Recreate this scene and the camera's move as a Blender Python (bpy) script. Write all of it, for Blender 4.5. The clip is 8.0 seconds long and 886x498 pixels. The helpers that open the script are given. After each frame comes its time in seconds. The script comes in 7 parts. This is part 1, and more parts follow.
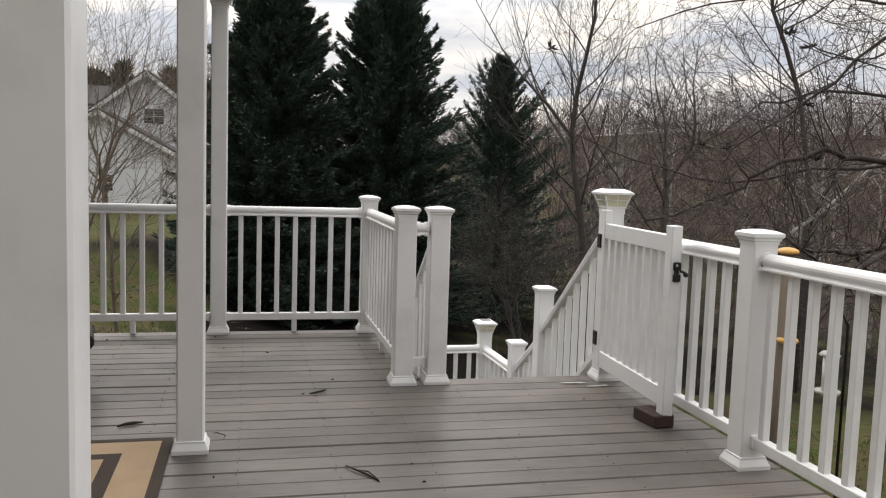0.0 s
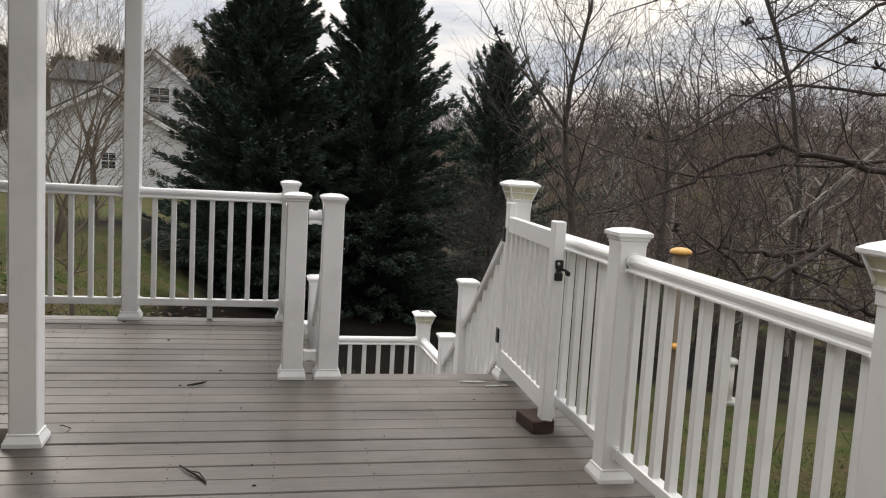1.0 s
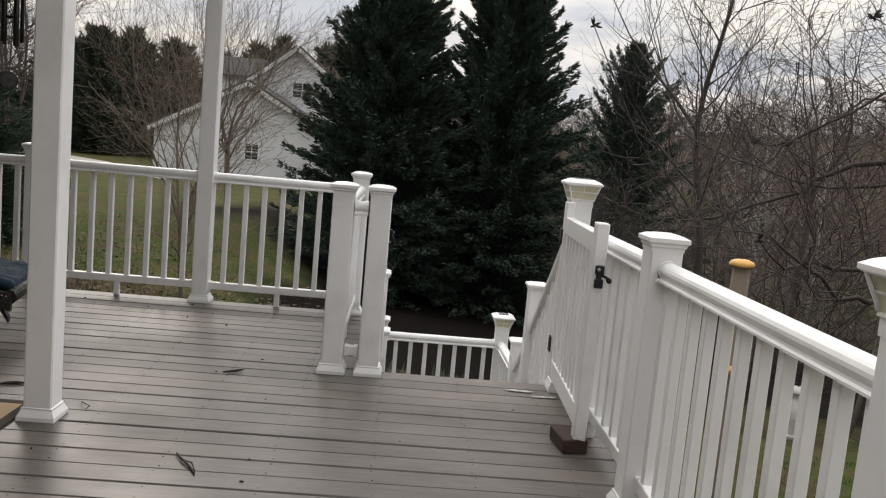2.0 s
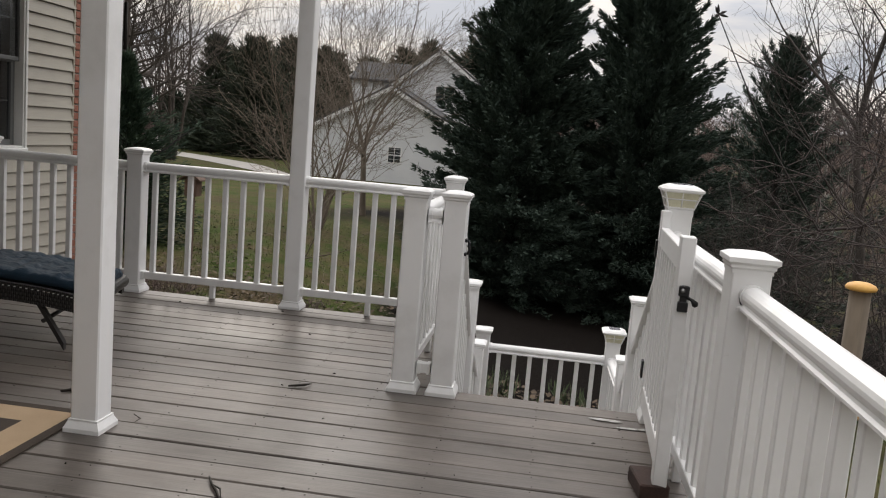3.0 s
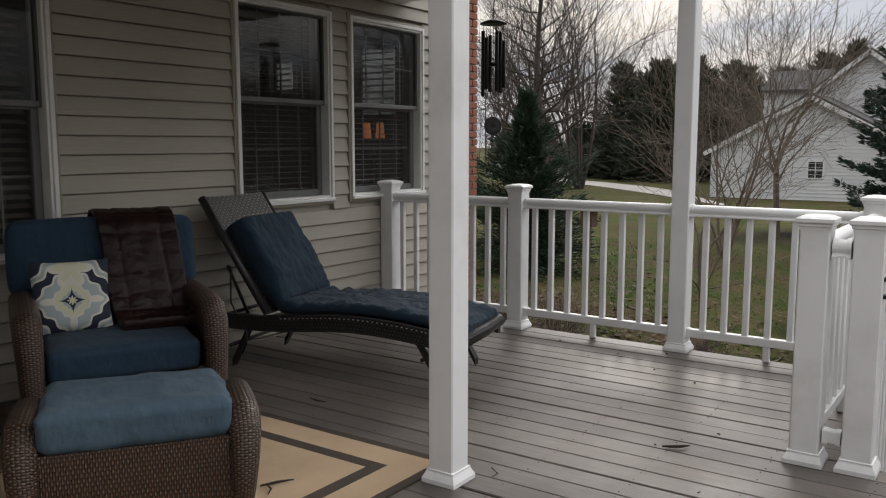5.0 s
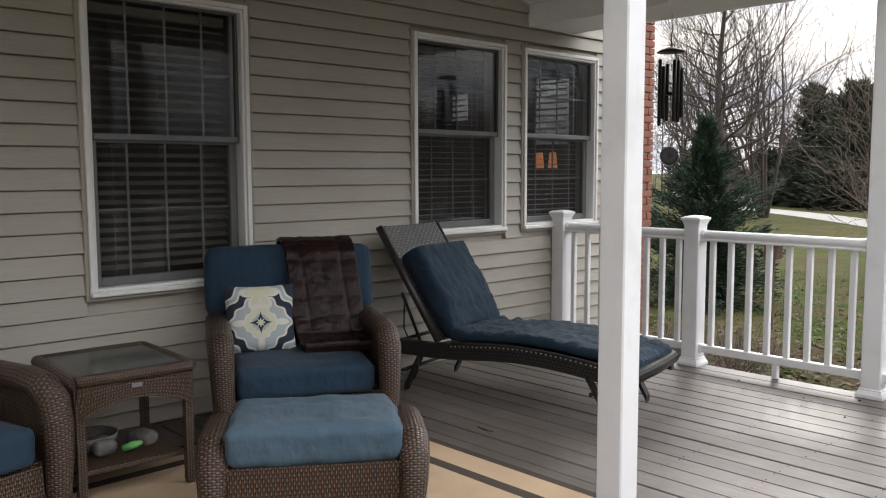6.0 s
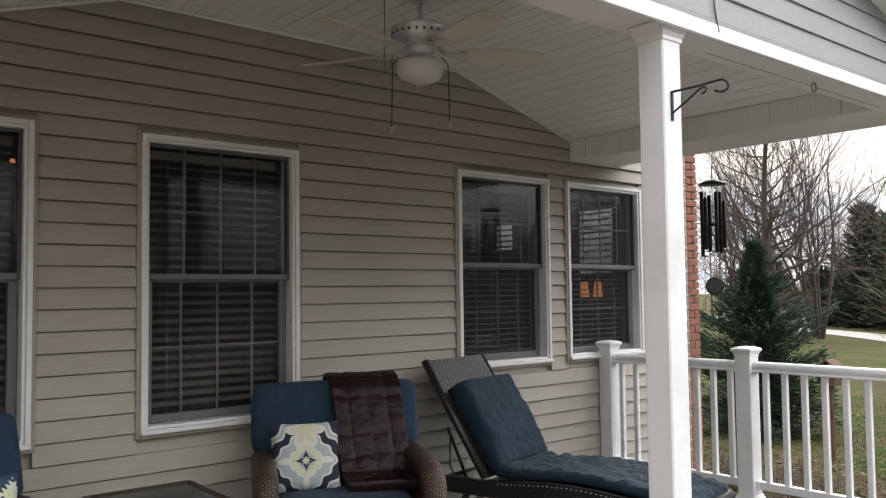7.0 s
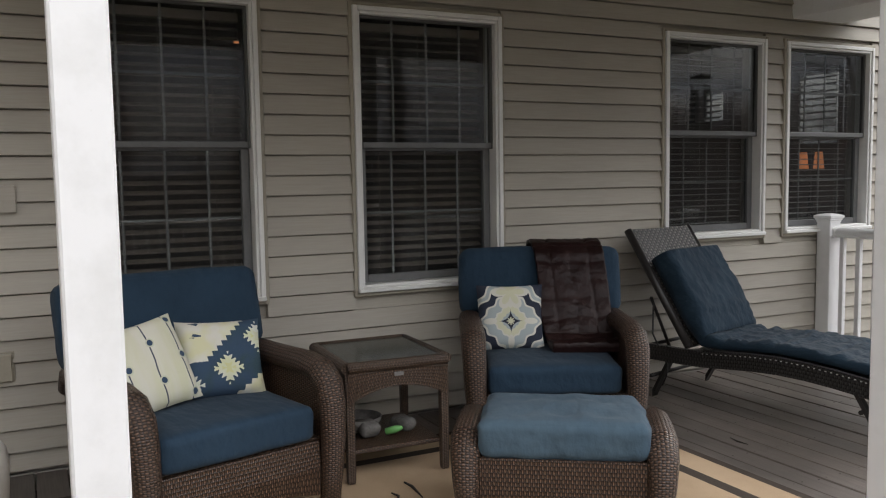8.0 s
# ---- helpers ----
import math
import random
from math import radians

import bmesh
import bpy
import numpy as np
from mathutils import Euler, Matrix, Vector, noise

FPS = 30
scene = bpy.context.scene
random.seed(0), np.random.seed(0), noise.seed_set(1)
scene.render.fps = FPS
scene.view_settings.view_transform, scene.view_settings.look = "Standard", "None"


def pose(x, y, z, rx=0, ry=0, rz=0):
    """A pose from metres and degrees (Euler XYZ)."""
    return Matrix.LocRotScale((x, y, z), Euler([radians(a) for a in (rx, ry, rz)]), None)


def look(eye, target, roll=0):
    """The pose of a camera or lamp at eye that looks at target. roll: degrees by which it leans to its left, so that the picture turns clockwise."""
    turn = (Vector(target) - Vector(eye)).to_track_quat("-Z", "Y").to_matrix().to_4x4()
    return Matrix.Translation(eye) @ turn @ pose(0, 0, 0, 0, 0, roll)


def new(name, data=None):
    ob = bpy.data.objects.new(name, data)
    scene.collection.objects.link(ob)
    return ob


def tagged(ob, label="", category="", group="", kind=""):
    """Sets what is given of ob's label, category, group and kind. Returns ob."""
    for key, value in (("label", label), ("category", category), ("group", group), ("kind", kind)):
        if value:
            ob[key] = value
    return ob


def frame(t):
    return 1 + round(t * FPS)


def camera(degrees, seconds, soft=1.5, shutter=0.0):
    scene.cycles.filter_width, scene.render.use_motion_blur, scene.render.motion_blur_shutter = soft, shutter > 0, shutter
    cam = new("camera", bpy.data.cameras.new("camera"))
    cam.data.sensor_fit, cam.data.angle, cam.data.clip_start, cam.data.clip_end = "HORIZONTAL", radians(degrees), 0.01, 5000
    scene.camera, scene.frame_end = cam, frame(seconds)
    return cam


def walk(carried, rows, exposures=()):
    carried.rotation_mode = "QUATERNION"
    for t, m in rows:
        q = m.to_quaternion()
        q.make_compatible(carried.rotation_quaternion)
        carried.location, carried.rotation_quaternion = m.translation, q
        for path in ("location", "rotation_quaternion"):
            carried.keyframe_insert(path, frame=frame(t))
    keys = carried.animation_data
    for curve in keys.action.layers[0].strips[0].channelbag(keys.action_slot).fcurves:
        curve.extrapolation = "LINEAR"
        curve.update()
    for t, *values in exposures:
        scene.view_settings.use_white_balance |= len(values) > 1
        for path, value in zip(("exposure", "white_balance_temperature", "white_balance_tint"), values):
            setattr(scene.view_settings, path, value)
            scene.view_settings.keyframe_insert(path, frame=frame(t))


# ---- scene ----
cam = camera(55.8, 8.0, soft=1.15)
PATH = [
    (0, (0.209, 0.049, 1.275), (0.66, 1.988, 1.085), 1.8),
    (0.5, (0.541, 0.033, 1.271), (0.927, 1.979, 1.023), 2.8),
    (1, (0.914, 0.109, 1.31), (1.336, 2.051, 1.087), 3.3),
    (1.5, (1.203, 0.158, 1.297), (1.515, 2.121, 1.078), 3.8),
    (1.7, (1.29, 0.204, 1.293), (1.51, 2.178, 1.057), 4.6),
    (2.8, (1.718, 0.593, 1.322), (1.563, 2.57, 1.063), 4.9),
    (3, (1.759, 0.672, 1.325), (1.519, 2.64, 1.057), 4.8),
    (3.5, (1.771, 0.886, 1.345), (1.413, 2.834, 1.064), 3.0),
    (4, (1.756, 1.008, 1.351), (1.337, 2.946, 1.087), 0.3),
    (4.5, (1.76, 1.089, 1.342), (1.043, 2.938, 1.081), -0.7),
    (5, (1.795, 1.149, 1.346), (0.661, 2.778, 1.096), -0.0),
    (5.2, (1.797, 1.156, 1.351), (0.538, 2.69, 1.104), 0.1),
    (6.3, (1.83, 1.123, 1.413), (0.347, 2.457, 1.278), -0.5),
    (6.5, (1.85, 1.116, 1.443), (0.352, 2.44, 1.405), -0.5),
    (7, (1.848, 1.116, 1.449), (0.325, 2.408, 1.554), -0.7),
    (7.5, (1.841, 1.109, 1.422), (0.247, 2.316, 1.384), -0.9),
    (7.8, (1.838, 1.085, 1.393), (0.147, 2.144, 1.254), -0.85),
    (8, (1.858, 1.076, 1.365), (0.078, 1.972, 1.196), -0.9),
]
EXPOSURES = [(0.0, -0.04, 6640, 9.5), (0.5, -0.12, 6640, 9.5), (1.0, -0.08, 6640, 9.5), (1.7, -0.17, 6640, 9.5), (3.0, -0.27, 6620, 10), (3.5, -0.28, 6600, 10), (4.5, -0.28, 6520, 10), (5.2, -0.2, 6450, 10), (6.3, 0.74, 6340, 10), (7.0, 0.72, 6360, 10), (7.5, 0.5, 6360, 10), (8.0, 0.5, 6420, 10)]
walk(cam, [(t, look(eye, target, roll)) for t, eye, target, roll in PATH], EXPOSURES)

# ---- sky and sun ----
SUN_AZ, SUN_EL = radians(-20), radians(24)   # azimuth from +y towards +x
world = bpy.data.worlds.new("sky")
scene.world = world
world.use_nodes = True
wn, wl = world.node_tree.nodes, world.node_tree.links
wn.clear()
w_out = wn.new("ShaderNodeOutputWorld")
w_bg = wn.new("ShaderNodeBackground")
w_sky = wn.new("ShaderNodeTexSky")
w_sky.sky_type = "NISHITA"
w_sky.sun_disc = False
w_sky.sun_elevation = SUN_EL
w_sky.sun_rotation = SUN_AZ
w_sky.air_density, w_sky.dust_density, w_sky.ozone_density = 1.0, 4.0, 1.0
w_co = wn.new("ShaderNodeTexCoord")
w_map = wn.new("ShaderNodeMapping")
w_map.inputs["Scale"].default_value = (1.0, 1.0, 3.2)
w_noise = wn.new("ShaderNodeTexNoise")
w_noise.inputs["Scale"].default_value = 3.2
w_noise.inputs["Detail"].default_value = 9.0
w_noise.inputs["Roughness"].default_value = 0.6
w_ramp = wn.new("ShaderNodeValToRGB")
w_ramp.color_ramp.elements[0].position = 0.36
w_ramp.color_ramp.elements[1].position = 0.62
w_ramp.color_ramp.elements[0].color = (0.935, 0.935, 0.935, 1)
w_cloud = wn.new("ShaderNodeMixRGB")
w_cloud.inputs["Color2"].default_value = (10.95, 10.7, 10.62, 1)
wl.new(w_co.outputs["Generated"], w_map.inputs["Vector"])
wl.new(w_map.outputs["Vector"], w_noise.inputs["Vector"])
wl.new(w_noise.outputs["Fac"], w_ramp.inputs["Fac"])
wl.new(w_ramp.outputs["Color"], w_cloud.inputs["Fac"])
wl.new(w_sky.outputs["Color"], w_cloud.inputs["Color1"])
# an overcast sky is brightest overhead
w_xyz = wn.new("ShaderNodeSeparateXYZ")
w_up = wn.new("ShaderNodeMapRange")
w_up.interpolation_type = "SMOOTHSTEP"
w_up.inputs["From Min"].default_value, w_up.inputs["From Max"].default_value = 0.12, 0.52
w_up.inputs["To Min"].default_value, w_up.inputs["To Max"].default_value = 0.74, 2.5
w_dome = wn.new("ShaderNodeMixRGB")
w_dome.blend_type = "MULTIPLY"
w_dome.inputs["Fac"].default_value = 1.0
w_clip = wn.new("ShaderNodeMath")
w_clip.operation = "MAXIMUM"
w_clip.inputs[1].default_value = 0.0
wl.new(w_co.outputs["Generated"], w_xyz.inputs[0])
wl.new(w_xyz.outputs["Z"], w_clip.inputs[0])
wl.new(w_clip.outputs[0], w_up.inputs[0])
# darker blue-grey undersides of the clouds
w_map2 = wn.new("ShaderNodeMapping")
w_map2.inputs["Scale"].default_value = (1.0, 1.0, 5.0)
w_map2.inputs["Location"].default_value = (3.1, 1.7, 0.4)
w_noise2 = wn.new("ShaderNodeTexNoise")
w_noise2.inputs["Scale"].default_value = 4.2
w_noise2.inputs["Detail"].default_value = 8.0
w_ramp2 = wn.new("ShaderNodeValToRGB")
w_ramp2.color_ramp.elements[0].position, w_ramp2.color_ramp.elements[1].position = 0.38, 0.60
w_ramp2.color_ramp.elements[0].color, w_ramp2.color_ramp.elements[1].color = (0.66, 0.71, 0.80, 1), (1.15, 1.12, 1.07, 1)
w_grey = wn.new("ShaderNodeMixRGB")
w_grey.blend_type = "MULTIPLY"
w_grey.inputs["Fac"].default_value = 1.0
wl.new(w_co.outputs["Generated"], w_map2.inputs["Vector"])
wl.new(w_map2.outputs["Vector"], w_noise2.inputs["Vector"])
wl.new(w_noise2.outputs["Fac"], w_ramp2.inputs["Fac"])
wl.new(w_cloud.outputs["Color"], w_grey.inputs["Color1"])
wl.new(w_ramp2.outputs["Color"], w_grey.inputs["Color2"])
wl.new(w_grey.outputs["Color"], w_dome.inputs["Color1"])
w_side = wn.new("ShaderNodeMath")
w_side.operation = "MULTIPLY_ADD"
w_side.inputs[1].default_value, w_side.inputs[2].default_value = 0.45, 0.84
wl.new(w_xyz.outputs["Y"], w_side.inputs[0])
w_both = wn.new("ShaderNodeMath")
w_both.operation = "MULTIPLY"
wl.new(w_up.outputs[0], w_both.inputs[0])
wl.new(w_side.outputs[0], w_both.inputs[1])
wl.new(w_both.outputs[0], w_dome.inputs["Color2"])
wl.new(w_dome.outputs["Color"], w_bg.inputs["Color"])
wl.new(w_bg.outputs["Background"], w_out.inputs["Surface"])
w_bg.inputs["Strength"].default_value = 0.10
sun_data = bpy.data.lights.new("sun", "SUN")
sun_data.energy, sun_data.angle, sun_data.color = 0.5, radians(14), (1.0, 0.93, 0.84)
sun_lamp = new("sun", sun_data)
sun_dir = Vector((math.sin(SUN_AZ) * math.cos(SUN_EL), math.cos(SUN_AZ) * math.cos(SUN_EL), math.sin(SUN_EL)))
sun_lamp.matrix_world = look(tuple(sun_dir * 60), (0, 0, 0))


# ---- materials ----
class Nodes:
    """A small builder for node materials."""

    def __init__(self, name):
        self.m = bpy.data.materials.new(name)
        self.m.use_nodes = True
        self.n, self.l = self.m.node_tree.nodes, self.m.node_tree.links
        self.b = self.n["Principled BSDF"]

    def put(self, kind, **sets):
        nd = self.n.new(kind)
        for k, v in sets.items():
            nd.inputs[k].default_value = v
        return nd

    def coords(self, which="Object", scale=(1, 1, 1)):
        co = self.n.new("ShaderNodeTexCoord")
        mp = self.n.new("ShaderNodeMapping")
        mp.inputs["Scale"].default_value = scale
        self.l.new(co.outputs[which], mp.inputs["Vector"])
        return mp.outputs["Vector"]

    def world_coords(self, scale=(1, 1, 1)):
        co = self.n.new("ShaderNodeNewGeometry")
        mp = self.n.new("ShaderNodeMapping")
        mp.inputs["Scale"].default_value = scale
        self.l.new(co.outputs["Position"], mp.inputs["Vector"])
        return mp.outputs["Vector"]

    def noise(self, vec, scale, detail=4.0, rough=0.55):
        nd = self.put("ShaderNodeTexNoise", Scale=scale, Detail=detail, Roughness=rough)
        self.l.new(vec, nd.inputs["Vector"])
        return nd.outputs["Fac"]

    def ramp(self, fac, stops):
        nd = self.n.new("ShaderNodeValToRGB")
        els = nd.color_ramp.elements
        while len(els) < len(stops):
            els.new(0.5)
        for e, (p, c) in zip(els, stops):
            e.position, e.color = p, (*c, 1) if len(c) == 3 else c
        self.l.new(fac, nd.inputs["Fac"])
        return nd.outputs["Color"]

    def mix(self, fac, a, b, kind="MIX"):
        nd = self.n.new("ShaderNodeMixRGB")
        nd.blend_type = kind
        for sock, v in (("Fac", fac), ("Color1", a), ("Color2", b)):
            if isinstance(v, (int, float)):
                nd.inputs[sock].default_value = v
            elif isinstance(v, tuple):
                nd.inputs[sock].default_value = (*v, 1)
            else:
                self.l.new(v, nd.inputs[sock])
        return nd.outputs["Color"]

    def math(self, op, a, b=0.0):
        nd = self.n.new("ShaderNodeMath")
        nd.operation = op
        for i, v in enumerate((a, b)):
            if isinstance(v, (int, float)):
                nd.inputs[i].default_value = v
            else:
                self.l.new(v, nd.inputs[i])
        return nd.outputs[0]

    def split(self, vec):
        nd = self.n.new("ShaderNodeSeparateXYZ")
        self.l.new(vec, nd.inputs[0])
        return nd.outputs

    def bump(self, height, strength=0.3, dist=0.002):
        nd = self.put("ShaderNodeBump", Strength=strength, Distance=dist)
        self.l.new(height, nd.inputs["Height"])
        self.l.new(nd.outputs["Normal"], self.b.inputs["Normal"])

    def random(self):
        return self.n.new("ShaderNodeObjectInfo").outputs["Random"]

    def island(self):
        return self.n.new("ShaderNodeNewGeometry").outputs["Random Per Island"]

    def done(self, color, rough=0.5, metal=0.0, spec=0.5):
        if isinstance(color, tuple):
            self.b.inputs["Base Color"].default_value = (*color, 1)
        else:
            self.l.new(color, self.b.inputs["Base Color"])
        if isinstance(rough, (int, float)):
            self.b.inputs["Roughness"].default_value = rough
        else:
            self.l.new(rough, self.b.inputs["Roughness"])
        self.b.inputs["Metallic"].default_value = metal
        self.b.inputs["Specular IOR Level"].default_value = spec
        return self.m


def two_tone(name, dark, light, scale=8.0, fine=90.0, rough=0.5, bump=0.2, dist=0.001, metal=0.0, spec=0.5, stretch=(1, 1, 1)):
    """A surface with broad blotches and fine grain."""
    k = Nodes(name)
    v = k.world_coords(stretch)
    a, b = k.noise(v, scale, 5), k.noise(v, fine, 3)
    f = k.math("ADD", k.math("MULTIPLY", a, 0.65), k.math("MULTIPLY", b, 0.35))
    c = k.ramp(f, [(0.33, dark), (0.67, light)])
    k.bump(b, bump, dist)
    r = k.math("ADD", k.math("MULTIPLY", a, 0.2), rough - 0.1)
    return k.done(c, r, metal, spec)


def vinyl_material():
    k = Nodes("white_vinyl")
    v = k.world_coords()
    dirt = k.noise(v, 3.0, 6, 0.65)
    grain = k.noise(v, 160.0, 2)
    c = k.ramp(dirt, [(0.28, (0.70, 0.70, 0.69)), (0.5, (0.80, 0.80, 0.80)), (1.0, (0.83, 0.83, 0.83))])
    specks = k.ramp(k.noise(v, 38.0, 6, 0.7), [(0.66, (1, 1, 1)), (0.78, (0.82, 0.81, 0.78))])
    c = k.mix(1.0, c, specks, "MULTIPLY")
    k.bump(grain, 0.05, 0.0006)
    return k.done(c, k.math("ADD", k.math("MULTIPLY", dirt, 0.2), 0.22), 0.0, 0.5)


def deck_material():
    k = Nodes("composite_decking")
    v = k.world_coords((1.2, 26.0, 26.0))
    grain = k.noise(v, 3.0, 6, 0.6)
    streak = k.noise(k.world_coords((0.7, 60.0, 60.0)), 4.0, 4, 0.6)
    blot = k.noise(k.world_coords(), 1.6, 7, 0.68)
    rnd = k.random()
    base = k.ramp(grain, [(0.25, (0.098, 0.088, 0.081)), (0.75, (0.162, 0.146, 0.135))])
    base = k.mix(0.35, base, k.ramp(streak, [(0.3, (0.068, 0.061, 0.058)), (0.7, (0.240, 0.220, 0.208))]))
    base = k.mix(1.0, base, k.ramp(blot, [(0.32, (0.66, 0.64, 0.61)), (0.60, (1.10, 1.08, 1.06))]), "MULTIPLY")
    base = k.mix(1.0, base, k.ramp(k.noise(k.world_coords((0.55, 1.0, 1.0)), 1.1, 5, 0.6), [(0.36, (0.80, 0.79, 0.77)), (0.64, (1.22, 1.21, 1.19))]), "MULTIPLY")
    base = k.mix(1.0, base, k.ramp(rnd, [(0.0, (0.80, 0.80, 0.80)), (1.0, (1.12, 1.10, 1.08))]), "MULTIPLY")
    h = k.math("ADD", streak, k.math("MULTIPLY", grain, 0.6))
    k.bump(h, 0.25, 0.0012)
    damp = k.noise(k.world_coords(), 0.75, 6, 0.62)
    r = k.ramp(k.math("ADD", k.math("MULTIPLY", damp, 0.7), k.math("MULTIPLY", blot, 0.3)), [(0.38, (0.31, 0.31, 0.31)), (0.60, (0.54, 0.54, 0.54))])
    return k.done(base, r, 0.0, 0.27)


def siding_material():
    k = Nodes("tan_siding")
    v = k.world_coords((6.0, 1.2, 26.0))
    g = k.noise(v, 5.0, 5, 0.6)
    blot = k.noise(k.world_coords(), 1.1, 5)
    c = k.ramp(g, [(0.3, (0.372, 0.347, 0.298)), (0.7, (0.418, 0.391, 0.338))])
    c = k.mix(1.0, c, k.ramp(blot, [(0.3, (0.93, 0.93, 0.93)), (0.7, (1.03, 1.03, 1.03))]), "MULTIPLY")
    c = k.mix(1.0, c, k.ramp(k.random(), [(0.0, (0.96, 0.96, 0.96)), (1.0, (1.03, 1.03, 1.02))]), "MULTIPLY")
    k.bump(g, 0.12, 0.0012)
    return k.done(c, 0.55, 0.0, 0.3)


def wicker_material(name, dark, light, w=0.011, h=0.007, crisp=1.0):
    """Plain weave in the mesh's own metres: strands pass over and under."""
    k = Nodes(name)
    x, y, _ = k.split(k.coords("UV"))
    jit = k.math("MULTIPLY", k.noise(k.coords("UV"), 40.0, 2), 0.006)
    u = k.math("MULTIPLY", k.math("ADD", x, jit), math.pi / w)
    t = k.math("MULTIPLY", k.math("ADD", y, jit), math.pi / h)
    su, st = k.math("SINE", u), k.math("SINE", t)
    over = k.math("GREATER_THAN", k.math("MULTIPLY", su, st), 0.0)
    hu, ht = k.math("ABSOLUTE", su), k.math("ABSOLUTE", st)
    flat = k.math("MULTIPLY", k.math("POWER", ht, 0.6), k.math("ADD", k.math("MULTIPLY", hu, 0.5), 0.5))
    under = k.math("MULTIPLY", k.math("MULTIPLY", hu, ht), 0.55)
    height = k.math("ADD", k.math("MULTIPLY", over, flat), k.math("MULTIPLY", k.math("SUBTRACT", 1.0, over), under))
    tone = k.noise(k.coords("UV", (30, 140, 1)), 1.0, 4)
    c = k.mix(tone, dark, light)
    # gaps between strands get a darker colour, as shade painted into the weave
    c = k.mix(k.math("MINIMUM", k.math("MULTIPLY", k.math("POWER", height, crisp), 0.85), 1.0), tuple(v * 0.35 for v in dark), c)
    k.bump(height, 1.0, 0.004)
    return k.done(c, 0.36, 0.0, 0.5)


def fabric_material(name, color, faded, wrinkle=0.6):
    k = Nodes(name)
    v = k.coords("Object")
    wr = k.noise(k.coords("Object", (1.0, 2.2, 1.6)), 7.0, 4, 0.45)
    blot = k.noise(v, 4.0, 4)
    weave = k.noise(v, 520.0, 2)
    c = k.ramp(blot, [(0.3, color), (0.72, faded)])
    c = k.mix(0.25, c, k.ramp(weave, [(0.35, tuple(v * 0.7 for v in color)), (0.65, tuple(min(1, v * 1.25) for v in faded))]))
    h = k.math("ADD", k.math("MULTIPLY", wr, wrinkle * 8.0), k.math("MULTIPLY", weave, 0.05))
    k.bump(h, 0.6, 0.007)
    m = k.done(c, 0.85, 0.0, 0.25)
    k.b.inputs["Sheen Weight"].default_value = 0.05
    return m


def glass_material(name, screen, through_it=0.86, base=0.016, graze=0.16):
    k = Nodes(name)
    k.n.remove(k.b)
    out = k.n["Material Output"]
    tr = k.put("ShaderNodeBsdfTransparent", Color=(through_it, through_it * 1.02, through_it * 1.02, 1))
    gl = k.put("ShaderNodeBsdfGlossy", Roughness=0.015)
    lw = k.put("ShaderNodeLayerWeight", Blend=0.5)
    fr = k.math("ADD", k.math("MULTIPLY", k.math("POWER", lw.outputs["Facing"], 3.0), graze), base)
    wav = k.put("ShaderNodeBump", Strength=0.06, Distance=0.02)
    k.l.new(k.noise(k.world_coords(), 1.6, 2), wav.inputs["Height"])
    k.l.new(wav.outputs["Normal"], gl.inputs["Normal"])
    mx = k.n.new("ShaderNodeMixShader")
    k.l.new(fr, mx.inputs["Fac"])
    k.l.new(tr.outputs[0], mx.inputs[1])
    k.l.new(gl.outputs[0], mx.inputs[2])
    # the fine insect screen behind the pane
    mesh = k.put("ShaderNodeBsdfDiffuse", Color=(0.20, 0.20, 0.20, 1))
    both = k.n.new("ShaderNodeMixShader")
    both.inputs["Fac"].default_value = screen
    k.l.new(mx.outputs[0], both.inputs[1])
    k.l.new(mesh.outputs[0], both.inputs[2])
    k.l.new(both.outputs[0], out.inputs["Surface"])
    return k.m


def glow_material(name, color, strength):
    k = Nodes(name)
    k.b.inputs["Emission Color"].default_value = (*color, 1)
    k.b.inputs["Emission Strength"].default_value = strength
    return k.done(color, 0.8)


def foliage_material(name, dark, light):
    k = Nodes(name)
    isl = k.island()
    big = k.noise(k.world_coords(), 0.9, 3)
    f = k.math("ADD", k.math("MULTIPLY", isl, 0.55), k.math("MULTIPLY", big, 0.45))
    c = k.ramp(f, [(0.2, dark), (0.85, light)])
    return k.done(c, 0.75, 0.0, 0.25)


